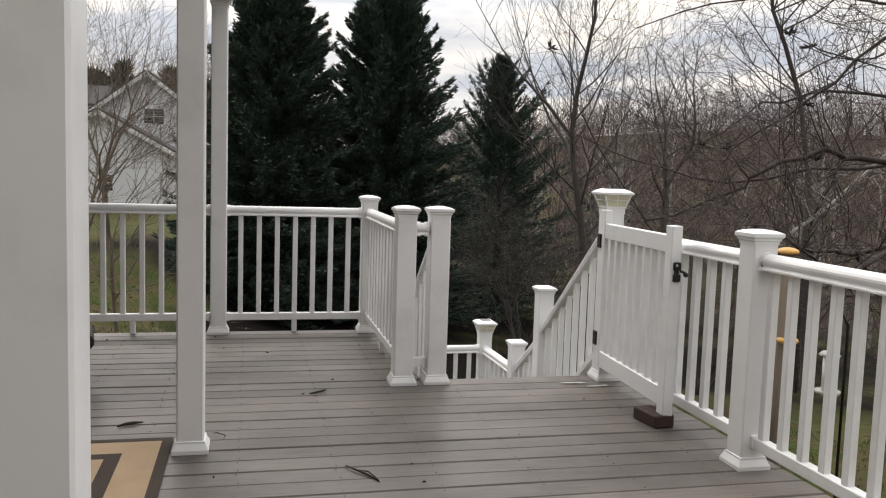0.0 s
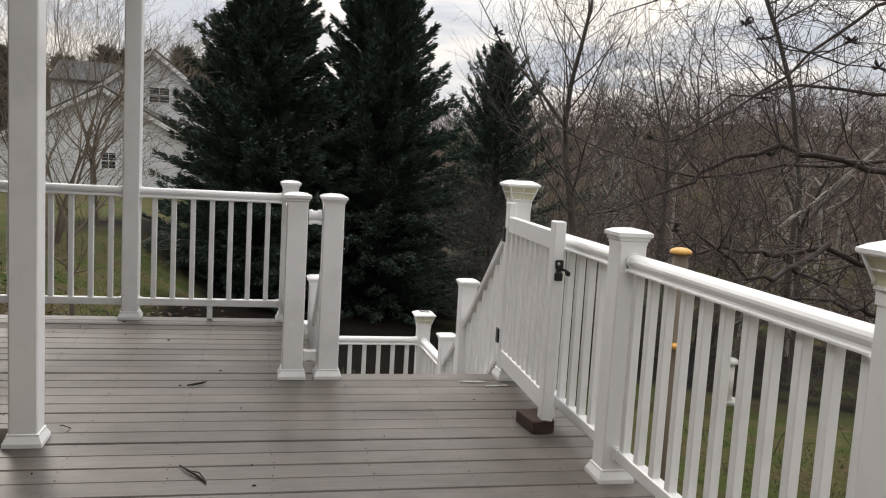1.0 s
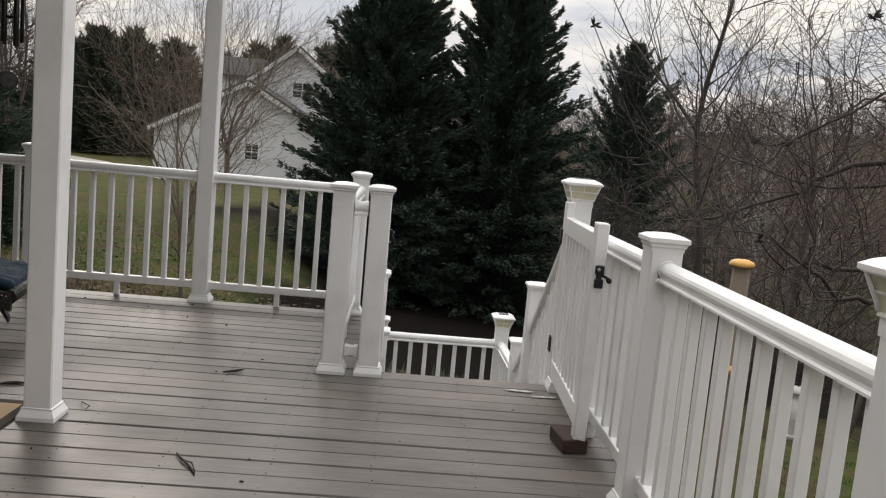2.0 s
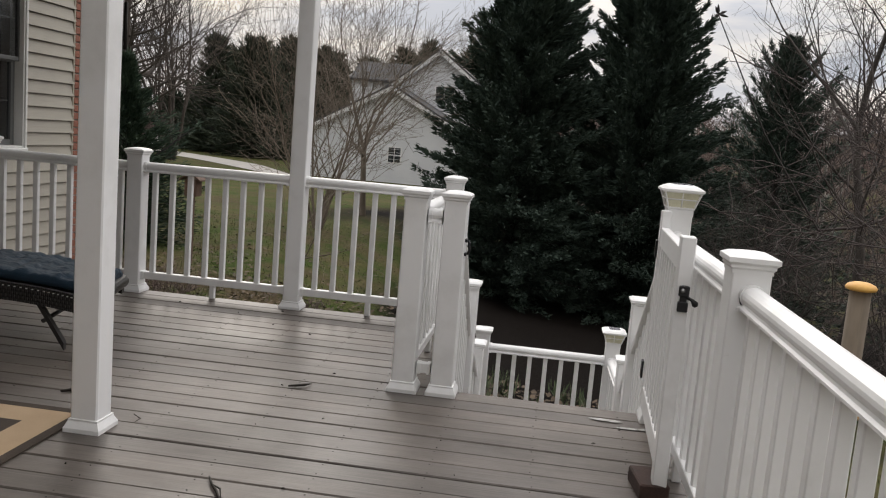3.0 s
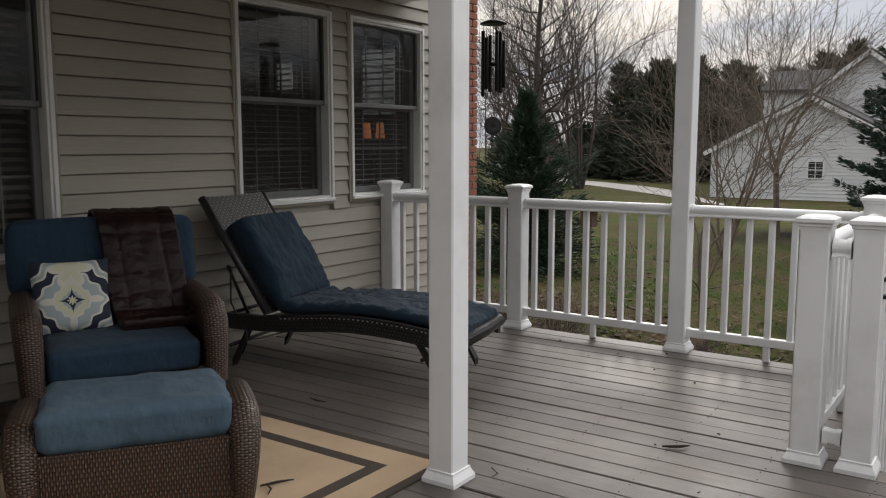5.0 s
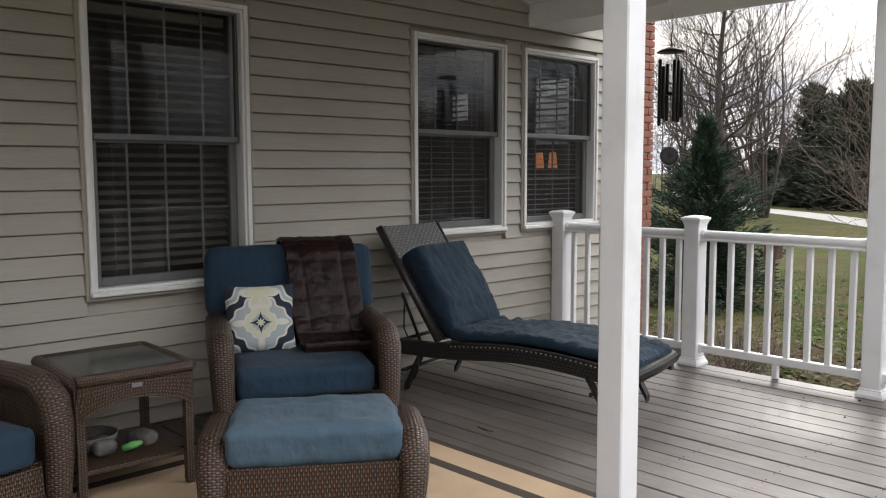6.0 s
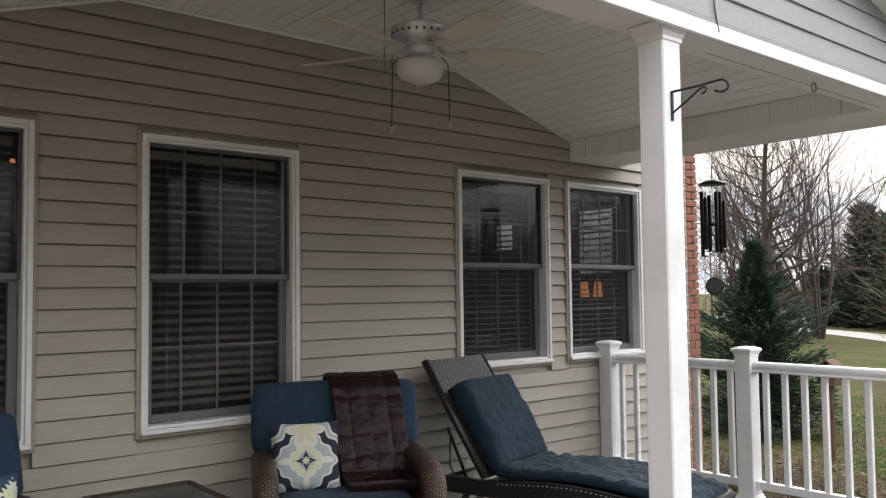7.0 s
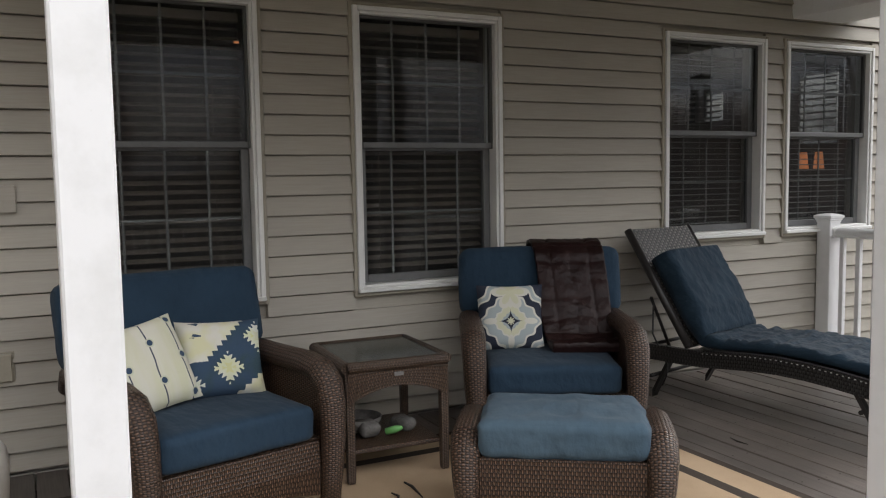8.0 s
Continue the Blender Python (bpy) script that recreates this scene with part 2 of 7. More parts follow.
def ground_material():
    k = Nodes("lawn_and_shaded_leaf_litter")
    p = k.world_coords()
    broad, mid, fine = k.noise(p, 0.12, 5), k.noise(p, 0.9, 6, 0.65), k.noise(p, 14.0, 5, 0.7)
    grass = k.ramp(fine, [(0.3, (0.018, 0.033, 0.007)), (0.7, (0.064, 0.090, 0.022))])
    dry = k.ramp(fine, [(0.3, (0.045, 0.038, 0.018)), (0.7, (0.150, 0.124, 0.062))])
    lawn = k.mix(k.ramp(mid, [(0.37, (0, 0, 0)), (0.60, (0.85, 0.85, 0.85))]), grass, dry)
    x, y, z = k.split(p)
    bed = k.math("MINIMUM", k.math("MAXIMUM", k.math("MULTIPLY", k.math("SUBTRACT", 12.5, y), 0.07), 0.0), 0.20)
    bed = k.math("MULTIPLY", bed, k.math("MINIMUM", k.math("MAXIMUM", k.math("SUBTRACT", 3.6, x), 0.0), 1.0))
    patch = k.ramp(k.math("ADD", k.noise(p, 0.45, 5, 0.7), bed), [(0.50, (0, 0, 0)), (0.64, (0.8, 0.8, 0.8))])
    lawn = k.mix(patch, lawn, k.ramp(fine, [(0.3, (0.030, 0.022, 0.014)), (0.7, (0.105, 0.076, 0.048))]))
    # dark leaf litter, with the shade under the trees put into its colour
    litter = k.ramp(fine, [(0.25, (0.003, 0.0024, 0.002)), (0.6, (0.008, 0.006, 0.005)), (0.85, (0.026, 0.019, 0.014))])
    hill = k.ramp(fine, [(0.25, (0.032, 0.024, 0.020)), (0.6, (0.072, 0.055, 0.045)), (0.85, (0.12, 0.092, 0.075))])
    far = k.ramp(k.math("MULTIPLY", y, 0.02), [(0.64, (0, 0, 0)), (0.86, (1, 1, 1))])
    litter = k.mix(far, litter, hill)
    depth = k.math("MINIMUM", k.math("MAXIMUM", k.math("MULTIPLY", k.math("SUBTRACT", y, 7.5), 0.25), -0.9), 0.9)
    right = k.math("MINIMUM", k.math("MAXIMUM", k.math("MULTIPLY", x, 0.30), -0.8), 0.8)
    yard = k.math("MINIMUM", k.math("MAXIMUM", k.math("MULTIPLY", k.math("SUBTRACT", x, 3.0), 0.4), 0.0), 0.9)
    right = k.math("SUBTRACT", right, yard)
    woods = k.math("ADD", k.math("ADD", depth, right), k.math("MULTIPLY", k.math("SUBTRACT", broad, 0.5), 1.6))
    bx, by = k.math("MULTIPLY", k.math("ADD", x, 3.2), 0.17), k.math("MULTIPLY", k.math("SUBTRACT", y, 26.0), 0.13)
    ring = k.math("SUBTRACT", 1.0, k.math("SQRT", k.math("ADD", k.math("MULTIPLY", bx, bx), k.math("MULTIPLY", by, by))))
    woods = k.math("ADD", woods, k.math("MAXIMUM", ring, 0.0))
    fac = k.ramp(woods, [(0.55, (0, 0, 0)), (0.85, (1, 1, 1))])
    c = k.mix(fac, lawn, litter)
    k.bump(k.math("ADD", fine, mid), 0.8, 0.05)
    return k.done(c, 0.95, 0.0, 0.04)


WHITE = vinyl_material()
DECK = deck_material()
SIDING = siding_material()
GLASS = glass_material("window_glass", 0.035)
# dark tint that holds down the sky behind the front openings
DIMGLASS = glass_material("dimming_front_glass", 0.02, 0.42)
SCREENED = glass_material("screened_window_glass", 0.05, 0.72, 0.034, 0.26)
GABLE = two_tone("pale_grey_siding", (0.25, 0.25, 0.248), (0.31, 0.31, 0.305), 2.0, 60, 0.5, 0.05)
CEIL = two_tone("white_ceiling_vinyl", (0.79, 0.79, 0.78), (0.85, 0.85, 0.84), 1.5, 80, 0.5, 0.05)
TRIM = two_tone("window_white", (0.70, 0.70, 0.68), (0.78, 0.78, 0.76), 5, 80, 0.4, 0.05)
SASH = two_tone("grey_sash", (0.11, 0.113, 0.113), (0.15, 0.154, 0.154), 5, 80, 0.45, 0.05)
DARKSASH = two_tone("dark_screen_frame", (0.07, 0.07, 0.07), (0.10, 0.10, 0.10), 5, 80, 0.5, 0.05)
BARS = two_tone("grey_grille_bar", (0.15, 0.15, 0.148), (0.20, 0.20, 0.198), 5, 80, 0.5, 0.05)
JTRIM = two_tone("tan_trim", (0.30, 0.275, 0.22), (0.36, 0.33, 0.265), 4, 80, 0.5, 0.05)
BLIND = two_tone("dark_wood_slat", (0.17, 0.14, 0.115), (0.25, 0.205, 0.17), 8, 60, 0.5, 0.1)
PALEBLIND = two_tone("pale_blind_slat", (0.26, 0.25, 0.24), (0.34, 0.33, 0.315), 8, 60, 0.6, 0.1)
# one dark colour puts the rooms' dimness into walls, floor and ceiling
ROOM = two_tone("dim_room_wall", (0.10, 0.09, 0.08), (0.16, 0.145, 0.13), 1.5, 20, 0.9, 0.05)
BLACK = two_tone("black_iron", (0.010, 0.010, 0.011), (0.022, 0.022, 0.024), 12, 120, 0.42, 0.2, metal=0.4)
CHIME = two_tone("dark_bronze", (0.014, 0.012, 0.011), (0.03, 0.027, 0.025), 12, 120, 0.4, 0.1, metal=0.5)
FANMETAL = two_tone("brushed_nickel", (0.60, 0.61, 0.62), (0.72, 0.73, 0.74), 8, 120, 0.36, 0.1, metal=0.45)
FANBLADE = two_tone("bleached_wood_blade", (0.56, 0.52, 0.43), (0.66, 0.62, 0.53), 6, 60, 0.55, 0.1, stretch=(1, 1, 1))
FROST = two_tone("frosted_glass", (0.62, 0.61, 0.57), (0.70, 0.69, 0.65), 6, 60, 0.35, 0.05)
LAMPGLASS = two_tone("cream_lantern_glass", (0.55, 0.53, 0.38), (0.68, 0.66, 0.50), 20, 120, 0.3, 0.1)
SOLAR = two_tone("solar_panel", (0.10, 0.10, 0.12), (0.2, 0.2, 0.22), 30, 120, 0.25, 0.05)
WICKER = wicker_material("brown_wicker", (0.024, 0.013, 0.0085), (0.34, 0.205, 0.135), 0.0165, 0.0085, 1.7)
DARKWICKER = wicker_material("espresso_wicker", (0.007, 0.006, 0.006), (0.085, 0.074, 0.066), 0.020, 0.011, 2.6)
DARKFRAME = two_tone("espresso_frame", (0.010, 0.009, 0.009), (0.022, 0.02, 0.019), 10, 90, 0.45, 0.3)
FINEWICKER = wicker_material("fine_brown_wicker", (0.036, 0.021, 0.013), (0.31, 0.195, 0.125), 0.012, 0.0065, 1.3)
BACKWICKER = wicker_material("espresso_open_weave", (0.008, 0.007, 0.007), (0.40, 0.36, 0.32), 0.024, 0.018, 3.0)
NAVY = fabric_material("navy_cushion", (0.0125, 0.029, 0.051), (0.020, 0.044, 0.075), 0.40)
FADED = fabric_material("faded_blue_cushion", (0.040, 0.072, 0.105), (0.074, 0.116, 0.152), 0.45)
LOUNGEBLUE = fabric_material("dark_teal_cushion", (0.0085, 0.021, 0.036), (0.015, 0.034, 0.054), 0.8)
TABLEGLASS = two_tone("tinted_table_glass", (0.026, 0.032, 0.029), (0.044, 0.052, 0.048), 4, 60, 0.17, 0.03)
PAVER = two_tone("dark_red_brick", (0.030, 0.017, 0.014), (0.070, 0.038, 0.030), 14, 140, 0.85, 0.7, 0.004)
BRICK = two_tone("red_brick", (0.20, 0.075, 0.05), (0.31, 0.13, 0.085), 10, 90, 0.85, 0.6, 0.004)
MORTAR = two_tone("mortar", (0.36, 0.34, 0.31), (0.45, 0.43, 0.40), 12, 120, 0.9, 0.6, 0.003)
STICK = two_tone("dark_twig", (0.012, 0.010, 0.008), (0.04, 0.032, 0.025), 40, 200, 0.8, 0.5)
BARK = two_tone("grey_brown_bark", (0.032, 0.027, 0.024), (0.085, 0.072, 0.062), 3, 40, 0.9, 0.8, 0.01, stretch=(1, 1, 0.3))
DARKBARK = two_tone("dark_bark", (0.012, 0.0095, 0.009), (0.036, 0.029, 0.026), 3, 40, 0.9, 0.8, 0.01, stretch=(1, 1, 0.3))
DRIVEBARK = two_tone("brown_grey_bark", (0.034, 0.027, 0.023), (0.085, 0.069, 0.057), 3, 40, 0.9, 0.8, 0.01, stretch=(1, 1, 0.3))
LIMBBARK = two_tone("dark_reddish_bark", (0.019, 0.013, 0.012), (0.055, 0.040, 0.035), 4, 50, 0.85, 0.8, 0.008, stretch=(1, 1, 0.3))
TANBARK = two_tone("tan_bark", (0.09, 0.070, 0.052), (0.19, 0.155, 0.12), 3, 40, 0.9, 0.8, 0.01)
WOODBARK = two_tone("far_brown_bark", (0.078, 0.057, 0.050), (0.165, 0.122, 0.107), 1.0, 20, 0.95, 0.5, 0.01)
PALEBARK = two_tone("pale_bark", (0.16, 0.145, 0.125), (0.30, 0.28, 0.25), 3, 40, 0.9, 0.8, 0.01)
CYPRESS = foliage_material("dark_cypress_foliage", (0.033, 0.052, 0.043), (0.080, 0.112, 0.084))
SPRUCE = foliage_material("spruce_foliage", (0.018, 0.036, 0.024), (0.052, 0.080, 0.046))
PINE = foliage_material("far_evergreen_foliage", (0.022, 0.032, 0.022), (0.055, 0.068, 0.042))
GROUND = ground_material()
CONCRETE = two_tone("pale_concrete", (0.27, 0.255, 0.235), (0.37, 0.35, 0.325), 0.8, 30, 0.85, 0.3, 0.004)
SHINGLE = two_tone("grey_shingle", (0.05, 0.05, 0.054), (0.092, 0.092, 0.094), 1.2, 14, 0.9, 0.5, 0.01)
FARWHITE = two_tone("far_white_siding", (0.68, 0.69, 0.71), (0.76, 0.77, 0.78), 0.8, 12, 0.6, 0.1)
FARGLASS = two_tone("far_window_glass", (0.02, 0.024, 0.028), (0.05, 0.056, 0.062), 2, 20, 0.12, 0.02)
CARWHITE = two_tone("white_car_paint", (0.62, 0.62, 0.63), (0.72, 0.72, 0.72), 2, 30, 0.25, 0.02)
RUBBER = two_tone("rubber", (0.012, 0.012, 0.012), (0.025, 0.025, 0.025), 8, 60, 0.8, 0.3)
POLEWOOD = two_tone("weathered_tan_post", (0.105, 0.08, 0.055), (0.19, 0.15, 0.11), 8, 60, 0.8, 0.5, 0.003, stretch=(1, 1, 0.15))
YELLOW = two_tone("orange_yellow_plastic", (0.62, 0.32, 0.07), (0.76, 0.44, 0.12), 12, 80, 0.5, 0.2)
BIRDWOOD = two_tone("weathered_cedar", (0.06, 0.036, 0.025), (0.13, 0.075, 0.05), 9, 60, 0.85, 0.5, 0.003)
STEEL = two_tone("galvanised_grey", (0.22, 0.22, 0.22), (0.36, 0.36, 0.36), 10, 90, 0.4, 0.2, metal=0.6)
STONE = two_tone("grey_stone", (0.06, 0.057, 0.052), (0.17, 0.16, 0.148), 14, 90, 0.7, 0.6, 0.004)
GREENP = two_tone("green_plastic", (0.10, 0.30, 0.08), (0.18, 0.45, 0.14), 12, 80, 0.4, 0.1)
BONE = two_tone("chalky_pale", (0.34, 0.34, 0.325), (0.52, 0.51, 0.49), 30, 140, 0.6, 0.4)
OFFWHITE = two_tone("off_white_plastic", (0.42, 0.40, 0.36), (0.52, 0.50, 0.46), 6, 60, 0.5, 0.1)
LEAF = foliage_material("fallen_leaf", (0.038, 0.027, 0.017), (0.125, 0.088, 0.055))
BLADE = foliage_material("pale_green_bulb_leaf", (0.05, 0.075, 0.035), (0.16, 0.19, 0.11))


# ---- mesh helpers ----
class M:
    """Collects the faces of one mesh, with texture coordinates in metres."""

    def __init__(self):
        self.v, self.f, self.uv, self.smooth = [], [], [], []

    def quad(self, ids, uvs=None, smooth=False):
        self.f.append(tuple(ids))
        self.uv.append(uvs)
        self.smooth.append(smooth)

    def box(self, c, s, ch=0.004, turn=None):
        """A box with chamfered edges: centre, full sizes, chamfer; turn: a matrix about the centre."""
        hx, hy, hz = s[0] / 2, s[1] / 2, s[2] / 2
        ch = min(ch, hx * 0.9, hy * 0.9, hz * 0.9)
        base, key = len(self.v), {}
        for sx in (-1, 1):
            for sy in (-1, 1):
                for sz in (-1, 1):
                    for ax in range(3):
                        p = [sx * (hx - ch), sy * (hy - ch), sz * (hz - ch)]
                        p[ax] = (sx * hx, sy * hy, sz * hz)[ax]
                        key[sx, sy, sz, ax] = len(self.v)
                        p = Vector(p)
                        if turn is not None:
                            p = turn @ p
                        self.v.append((p[0] + c[0], p[1] + c[1], p[2] + c[2]))
        def k(s3, ax):
            return key[(*s3, ax)]
        for ax in range(3):
            a, b = [i for i in range(3) if i != ax]
            for sg in (-1, 1):
                ring = []
                for sa, sb in ((-1, -1), (1, -1), (1, 1), (-1, 1)):
                    s3 = [0, 0, 0]
                    s3[ax], s3[a], s3[b] = sg, sa, sb
                    ring.append(k(s3, ax))
                flip = (sg > 0) == (ax == 1)
                self.quad(ring[::-1] if flip else ring)
            for sa in (-1, 1):
                for sb in (-1, 1):
                    lo, hi = [0, 0, 0], [0, 0, 0]
                    lo[ax], hi[ax] = -1, 1
                    lo[a] = hi[a] = sa
                    lo[b] = hi[b] = sb
                    self.quad([k(lo, a), k(hi, a), k(hi, b), k(lo, b)])
        for sx in (-1, 1):
            for sy in (-1, 1):
                for sz in (-1, 1):
                    self.quad([k((sx, sy, sz), 0), k((sx, sy, sz), 1), k((sx, sy, sz), 2)])
        return self

    def grid(self, rows, close_u=False, close_v=False, smooth=True, uv=None, caps=False):
        """Skins rows of points. uv(i, j) gives the texture place; else lengths along both ways."""
        base, nr, nc = len(self.v), len(rows), len(rows[0])
        for r in rows:
            self.v.extend(tuple(p) for p in r)
        vs, us = [0.0], []
        for i in range(1, nr + 1):
            vs.append(vs[-1] + (Vector(rows[i % nr][0]) - Vector(rows[i - 1][0])).length)
        mid = rows[nr // 2]
        us.append(0.0)
        for j in range(1, nc + 1):
            us.append(us[-1] + (Vector(mid[j % nc]) - Vector(mid[j - 1])).length)
        for i in range(nr if close_v else nr - 1):
            for j in range(nc if close_u else nc - 1):
                i2, j2 = (i + 1) % nr, (j + 1) % nc
                self.quad([base + i * nc + j, base + i * nc + j2, base + i2 * nc + j2, base + i2 * nc + j],
                          [(us[j], vs[i]), (us[j + 1], vs[i]), (us[j + 1], vs[i + 1]), (us[j], vs[i + 1])], smooth)
        if caps:
            self.quad([base + j for j in range(nc)][::-1], None, False)
            self.quad([base + (nr - 1) * nc + j for j in range(nc)], None, False)
        return self

    def prism(self, profile, p0, p1, up=(0, 0, 1), smooth=False):
        """A closed profile (across, up) swept from p0 to p1."""
        p0, p1 = Vector(p0), Vector(p1)
        d = (p1 - p0).normalized()
        side = d.cross(Vector(up)).normalized()
        top = side.cross(d)
        rows = [[p + side * a + top * b for a, b in profile] for p in (p0, p1)]
        return self.grid(rows, close_u=True, smooth=smooth, caps=True)

    def plumb(self, profile, p0, p1):
        """As prism, with its height kept upright, for sloping rails."""
        p0, p1 = Vector(p0), Vector(p1)
        d = (p1 - p0)
        side = d.cross(Vector((0, 0, 1))).normalized()
        rows = [[p + side * a + Vector((0, 0, 1)) * b for a, b in profile] for p in (p0, p1)]
        return self.grid(rows, close_u=True, smooth=False, caps=True)

    def tube(self, pts, radii, n=8, caps=True, smooth=True):
        pts = [Vector(p) for p in pts]
        if isinstance(radii, (int, float)):
            radii = [radii] * len(pts)
        rows, last = [], None
        for i, p in enumerate(pts):
            d = (pts[min(i + 1, len(pts) - 1)] - pts[max(i - 1, 0)])
            d = d.normalized() if d.length > 1e-9 else Vector((0, 0, 1))
            if last is None:
                last = Vector((0, 0, 1)) if abs(d.z) < 0.9 else Vector((1, 0, 0))
            a = (last - d * last.dot(d))
            a = a.normalized() if a.length > 1e-6 else d.orthogonal().normalized()
            b = d.cross(a)
            last = a
            rows.append([p + (a * math.cos(2 * math.pi * j / n) + b * math.sin(2 * math.pi * j / n)) * radii[i] for j in range(n)])
        return self.grid(rows, close_u=True, smooth=smooth, caps=caps)

    def lathe(self, profile, c=(0, 0, 0), n=24, smooth=True):
        rows = [[(c[0] + r * math.cos(2 * math.pi * j / n), c[1] + r * math.sin(2 * math.pi * j / n), c[2] + z) for j in range(n)] for r, z in profile]
        return self.grid(rows, close_u=True, smooth=smooth, caps=True)

    def square_lathe(self, profile, c=(0, 0, 0)):
        """Stacked squares: half width and height."""
        rows = [[(c[0] + sx * r, c[1] + sy * r, c[2] + z) for sx, sy in ((-1, -1), (1, -1), (1, 1), (-1, 1))] for r, z in profile]
        return self.grid(rows, close_u=True, smooth=False, caps=True)

    def moved(self, m):
        self.v = [tuple(m @ Vector(p)) for p in self.v]
        return self

    def mesh(self, name):
        me = bpy.data.meshes.new(name)
        me.from_pydata(self.v, [], self.f)
        me.polygons.foreach_set("use_smooth", self.smooth)
        layer = me.uv_layers.new(name="UVMap")
        flat = []
        for f, uv in zip(self.f, self.uv):
            if uv is None:
                pts = [Vector(self.v[i]) for i in f]
                nrm = (pts[1] - pts[0]).cross(pts[2] - pts[0])
                ax = max(range(3), key=lambda a: abs(nrm[a]))
                a, b = ((1, 2), (0, 2), (0, 1))[ax]
                uv = [(p[a], p[b]) for p in pts]
            for q in uv:
                flat.extend((q[0], q[1]))
        layer.data.foreach_set("uv", flat)
        me.validate()
        return me


def part(name, mesh, material, parent=None, label=""):
    """Links one mesh as an object, under a thing or a part."""
    me = mesh.mesh(name) if isinstance(mesh, M) else mesh
    if not me.materials:
        me.materials.append(material)
    ob = new(name, me)
    if parent is not None:
        ob.parent = parent
    if label:
        ob["label"] = label
    return ob


def thing(name, label, category, group="", m=None, kind=""):
    """An Empty at a thing's base."""
    ob = new(name)
    ob.empty_display_size = 0.1
    if m is not None:
        ob.matrix_world = m
    return tagged(ob, label, category, group, kind)


def structure(name, mesh, material, label, category):
    return tagged(part(name, mesh, material), label, category, kind="structure")


def shared(name, mesh, material):
    me = mesh.mesh(name)
    me.materials.append(material)
    return me


# ---- plan ----
WALL_X = -2.485
BOARD, LINE = 0.1428, 3.785            # board pitch and one joint line
EDGE_Y, FAR_Y, NEAR_Y = LINE + 8 * BOARD, LINE + 19 * BOARD, LINE - 40 * BOARD
RAIL_X, RAIL_Y, SIDE_X = 2.384, 6.447, 1.106
DECK_E = 2.52
BEAM_Z = 2.466
CEIL_Z, CEIL_EDGE_Z = 3.0, 2.632
PORCH_MID = 3.77
COL_A, COL_B, COL_Z = (-0.036, 3.818), (-0.012, 6.455), (-0.060, 1.200)
LAND_Z = -1.30


def ground_z(x, y):
    q = min(1.0, max(0.0, (x + 3.0) / 4.0))
    z = -0.80 - 0.11 * max(0.0, x + 3.0) - (0.022 + 0.013 * q) * max(0.0, y - 8.0)
    z -= 0.09 * min(13.0, max(0.0, y - 8.5)) * q * q * (3 - 2 * q)
    z = max(z, -6.5) if z > -6.5 else -6.5 + 0.02 * (z + 6.5)
    s = min(1.0, max(0.0, (y + 0.35 * min(x, 60.0) - 52.0) / 120.0)) * min(1.0, max(0.25, (x + 30.0) / 50.0))
    z += (s * s * (3 - 2 * s)) * (8.0 + 2.2 * noise.noise((x * 0.017, y * 0.011, 9)) + 0.9 * noise.noise((x * 0.06, y * 0.02, 2)) + 0.11 * max(0.0, min(x, 90.0)))
    return z + 0.06 * noise.noise((x * 0.3, y * 0.3, 0)) * min(1, max(0, (45 - y) / 15)) + 0.5 * noise.noise((x * 0.03, y * 0.03, 4)) * min(1, max(0, (y - 20) / 40)) * min(1, max(0, (x + 5) / 10))


def build_ground():
    m = M()
    def steps(lo, hi, fine_lo, fine_hi, fine, grow):
        out, a = [], fine_lo
        while a < fine_hi:
            out.append(a)
            a += fine
        d = fine
        while a < hi:
            out.append(a)
            d *= grow
            a += d
        out.append(hi)
        a, d, low = fine_lo, fine, []
        while a > lo:
            d *= grow
            a -= d
            low.append(max(a, lo))
        return low[::-1] + out
    xs, ys = steps(-900, 900, -12, 16, 0.8, 1.18), steps(-500, 1200, -6, 30, 0.8, 1.18)
    m.grid([[(x, y, ground_z(x, y)) for x in xs] for y in ys])
    structure("ground", m, GROUND, "patchy winter lawn, leaf litter darkened for tree shade", "ground")
    d = M()
    rows = []
    for i in range(25):
        t = i / 24
        cx, cy, w = -9.4 - 34 * t, 39.5 + 40 * t + 3 * math.sin(t * 3.1), 1.6 + 8.5 * min(1.0, t * 4.5) - 2.5 * t
        rows.append([(cx - 0.25 * w * a, cy + w * a, ground_z(cx - 0.25 * w * a, cy + w * a) + 0.04) for a in (0.0, 0.25, 0.5, 0.75, 1.0)])
    d.grid(rows)
    structure("driveway", d, CONCRETE, "pale concrete driveway curving across the lawn", "driveway")


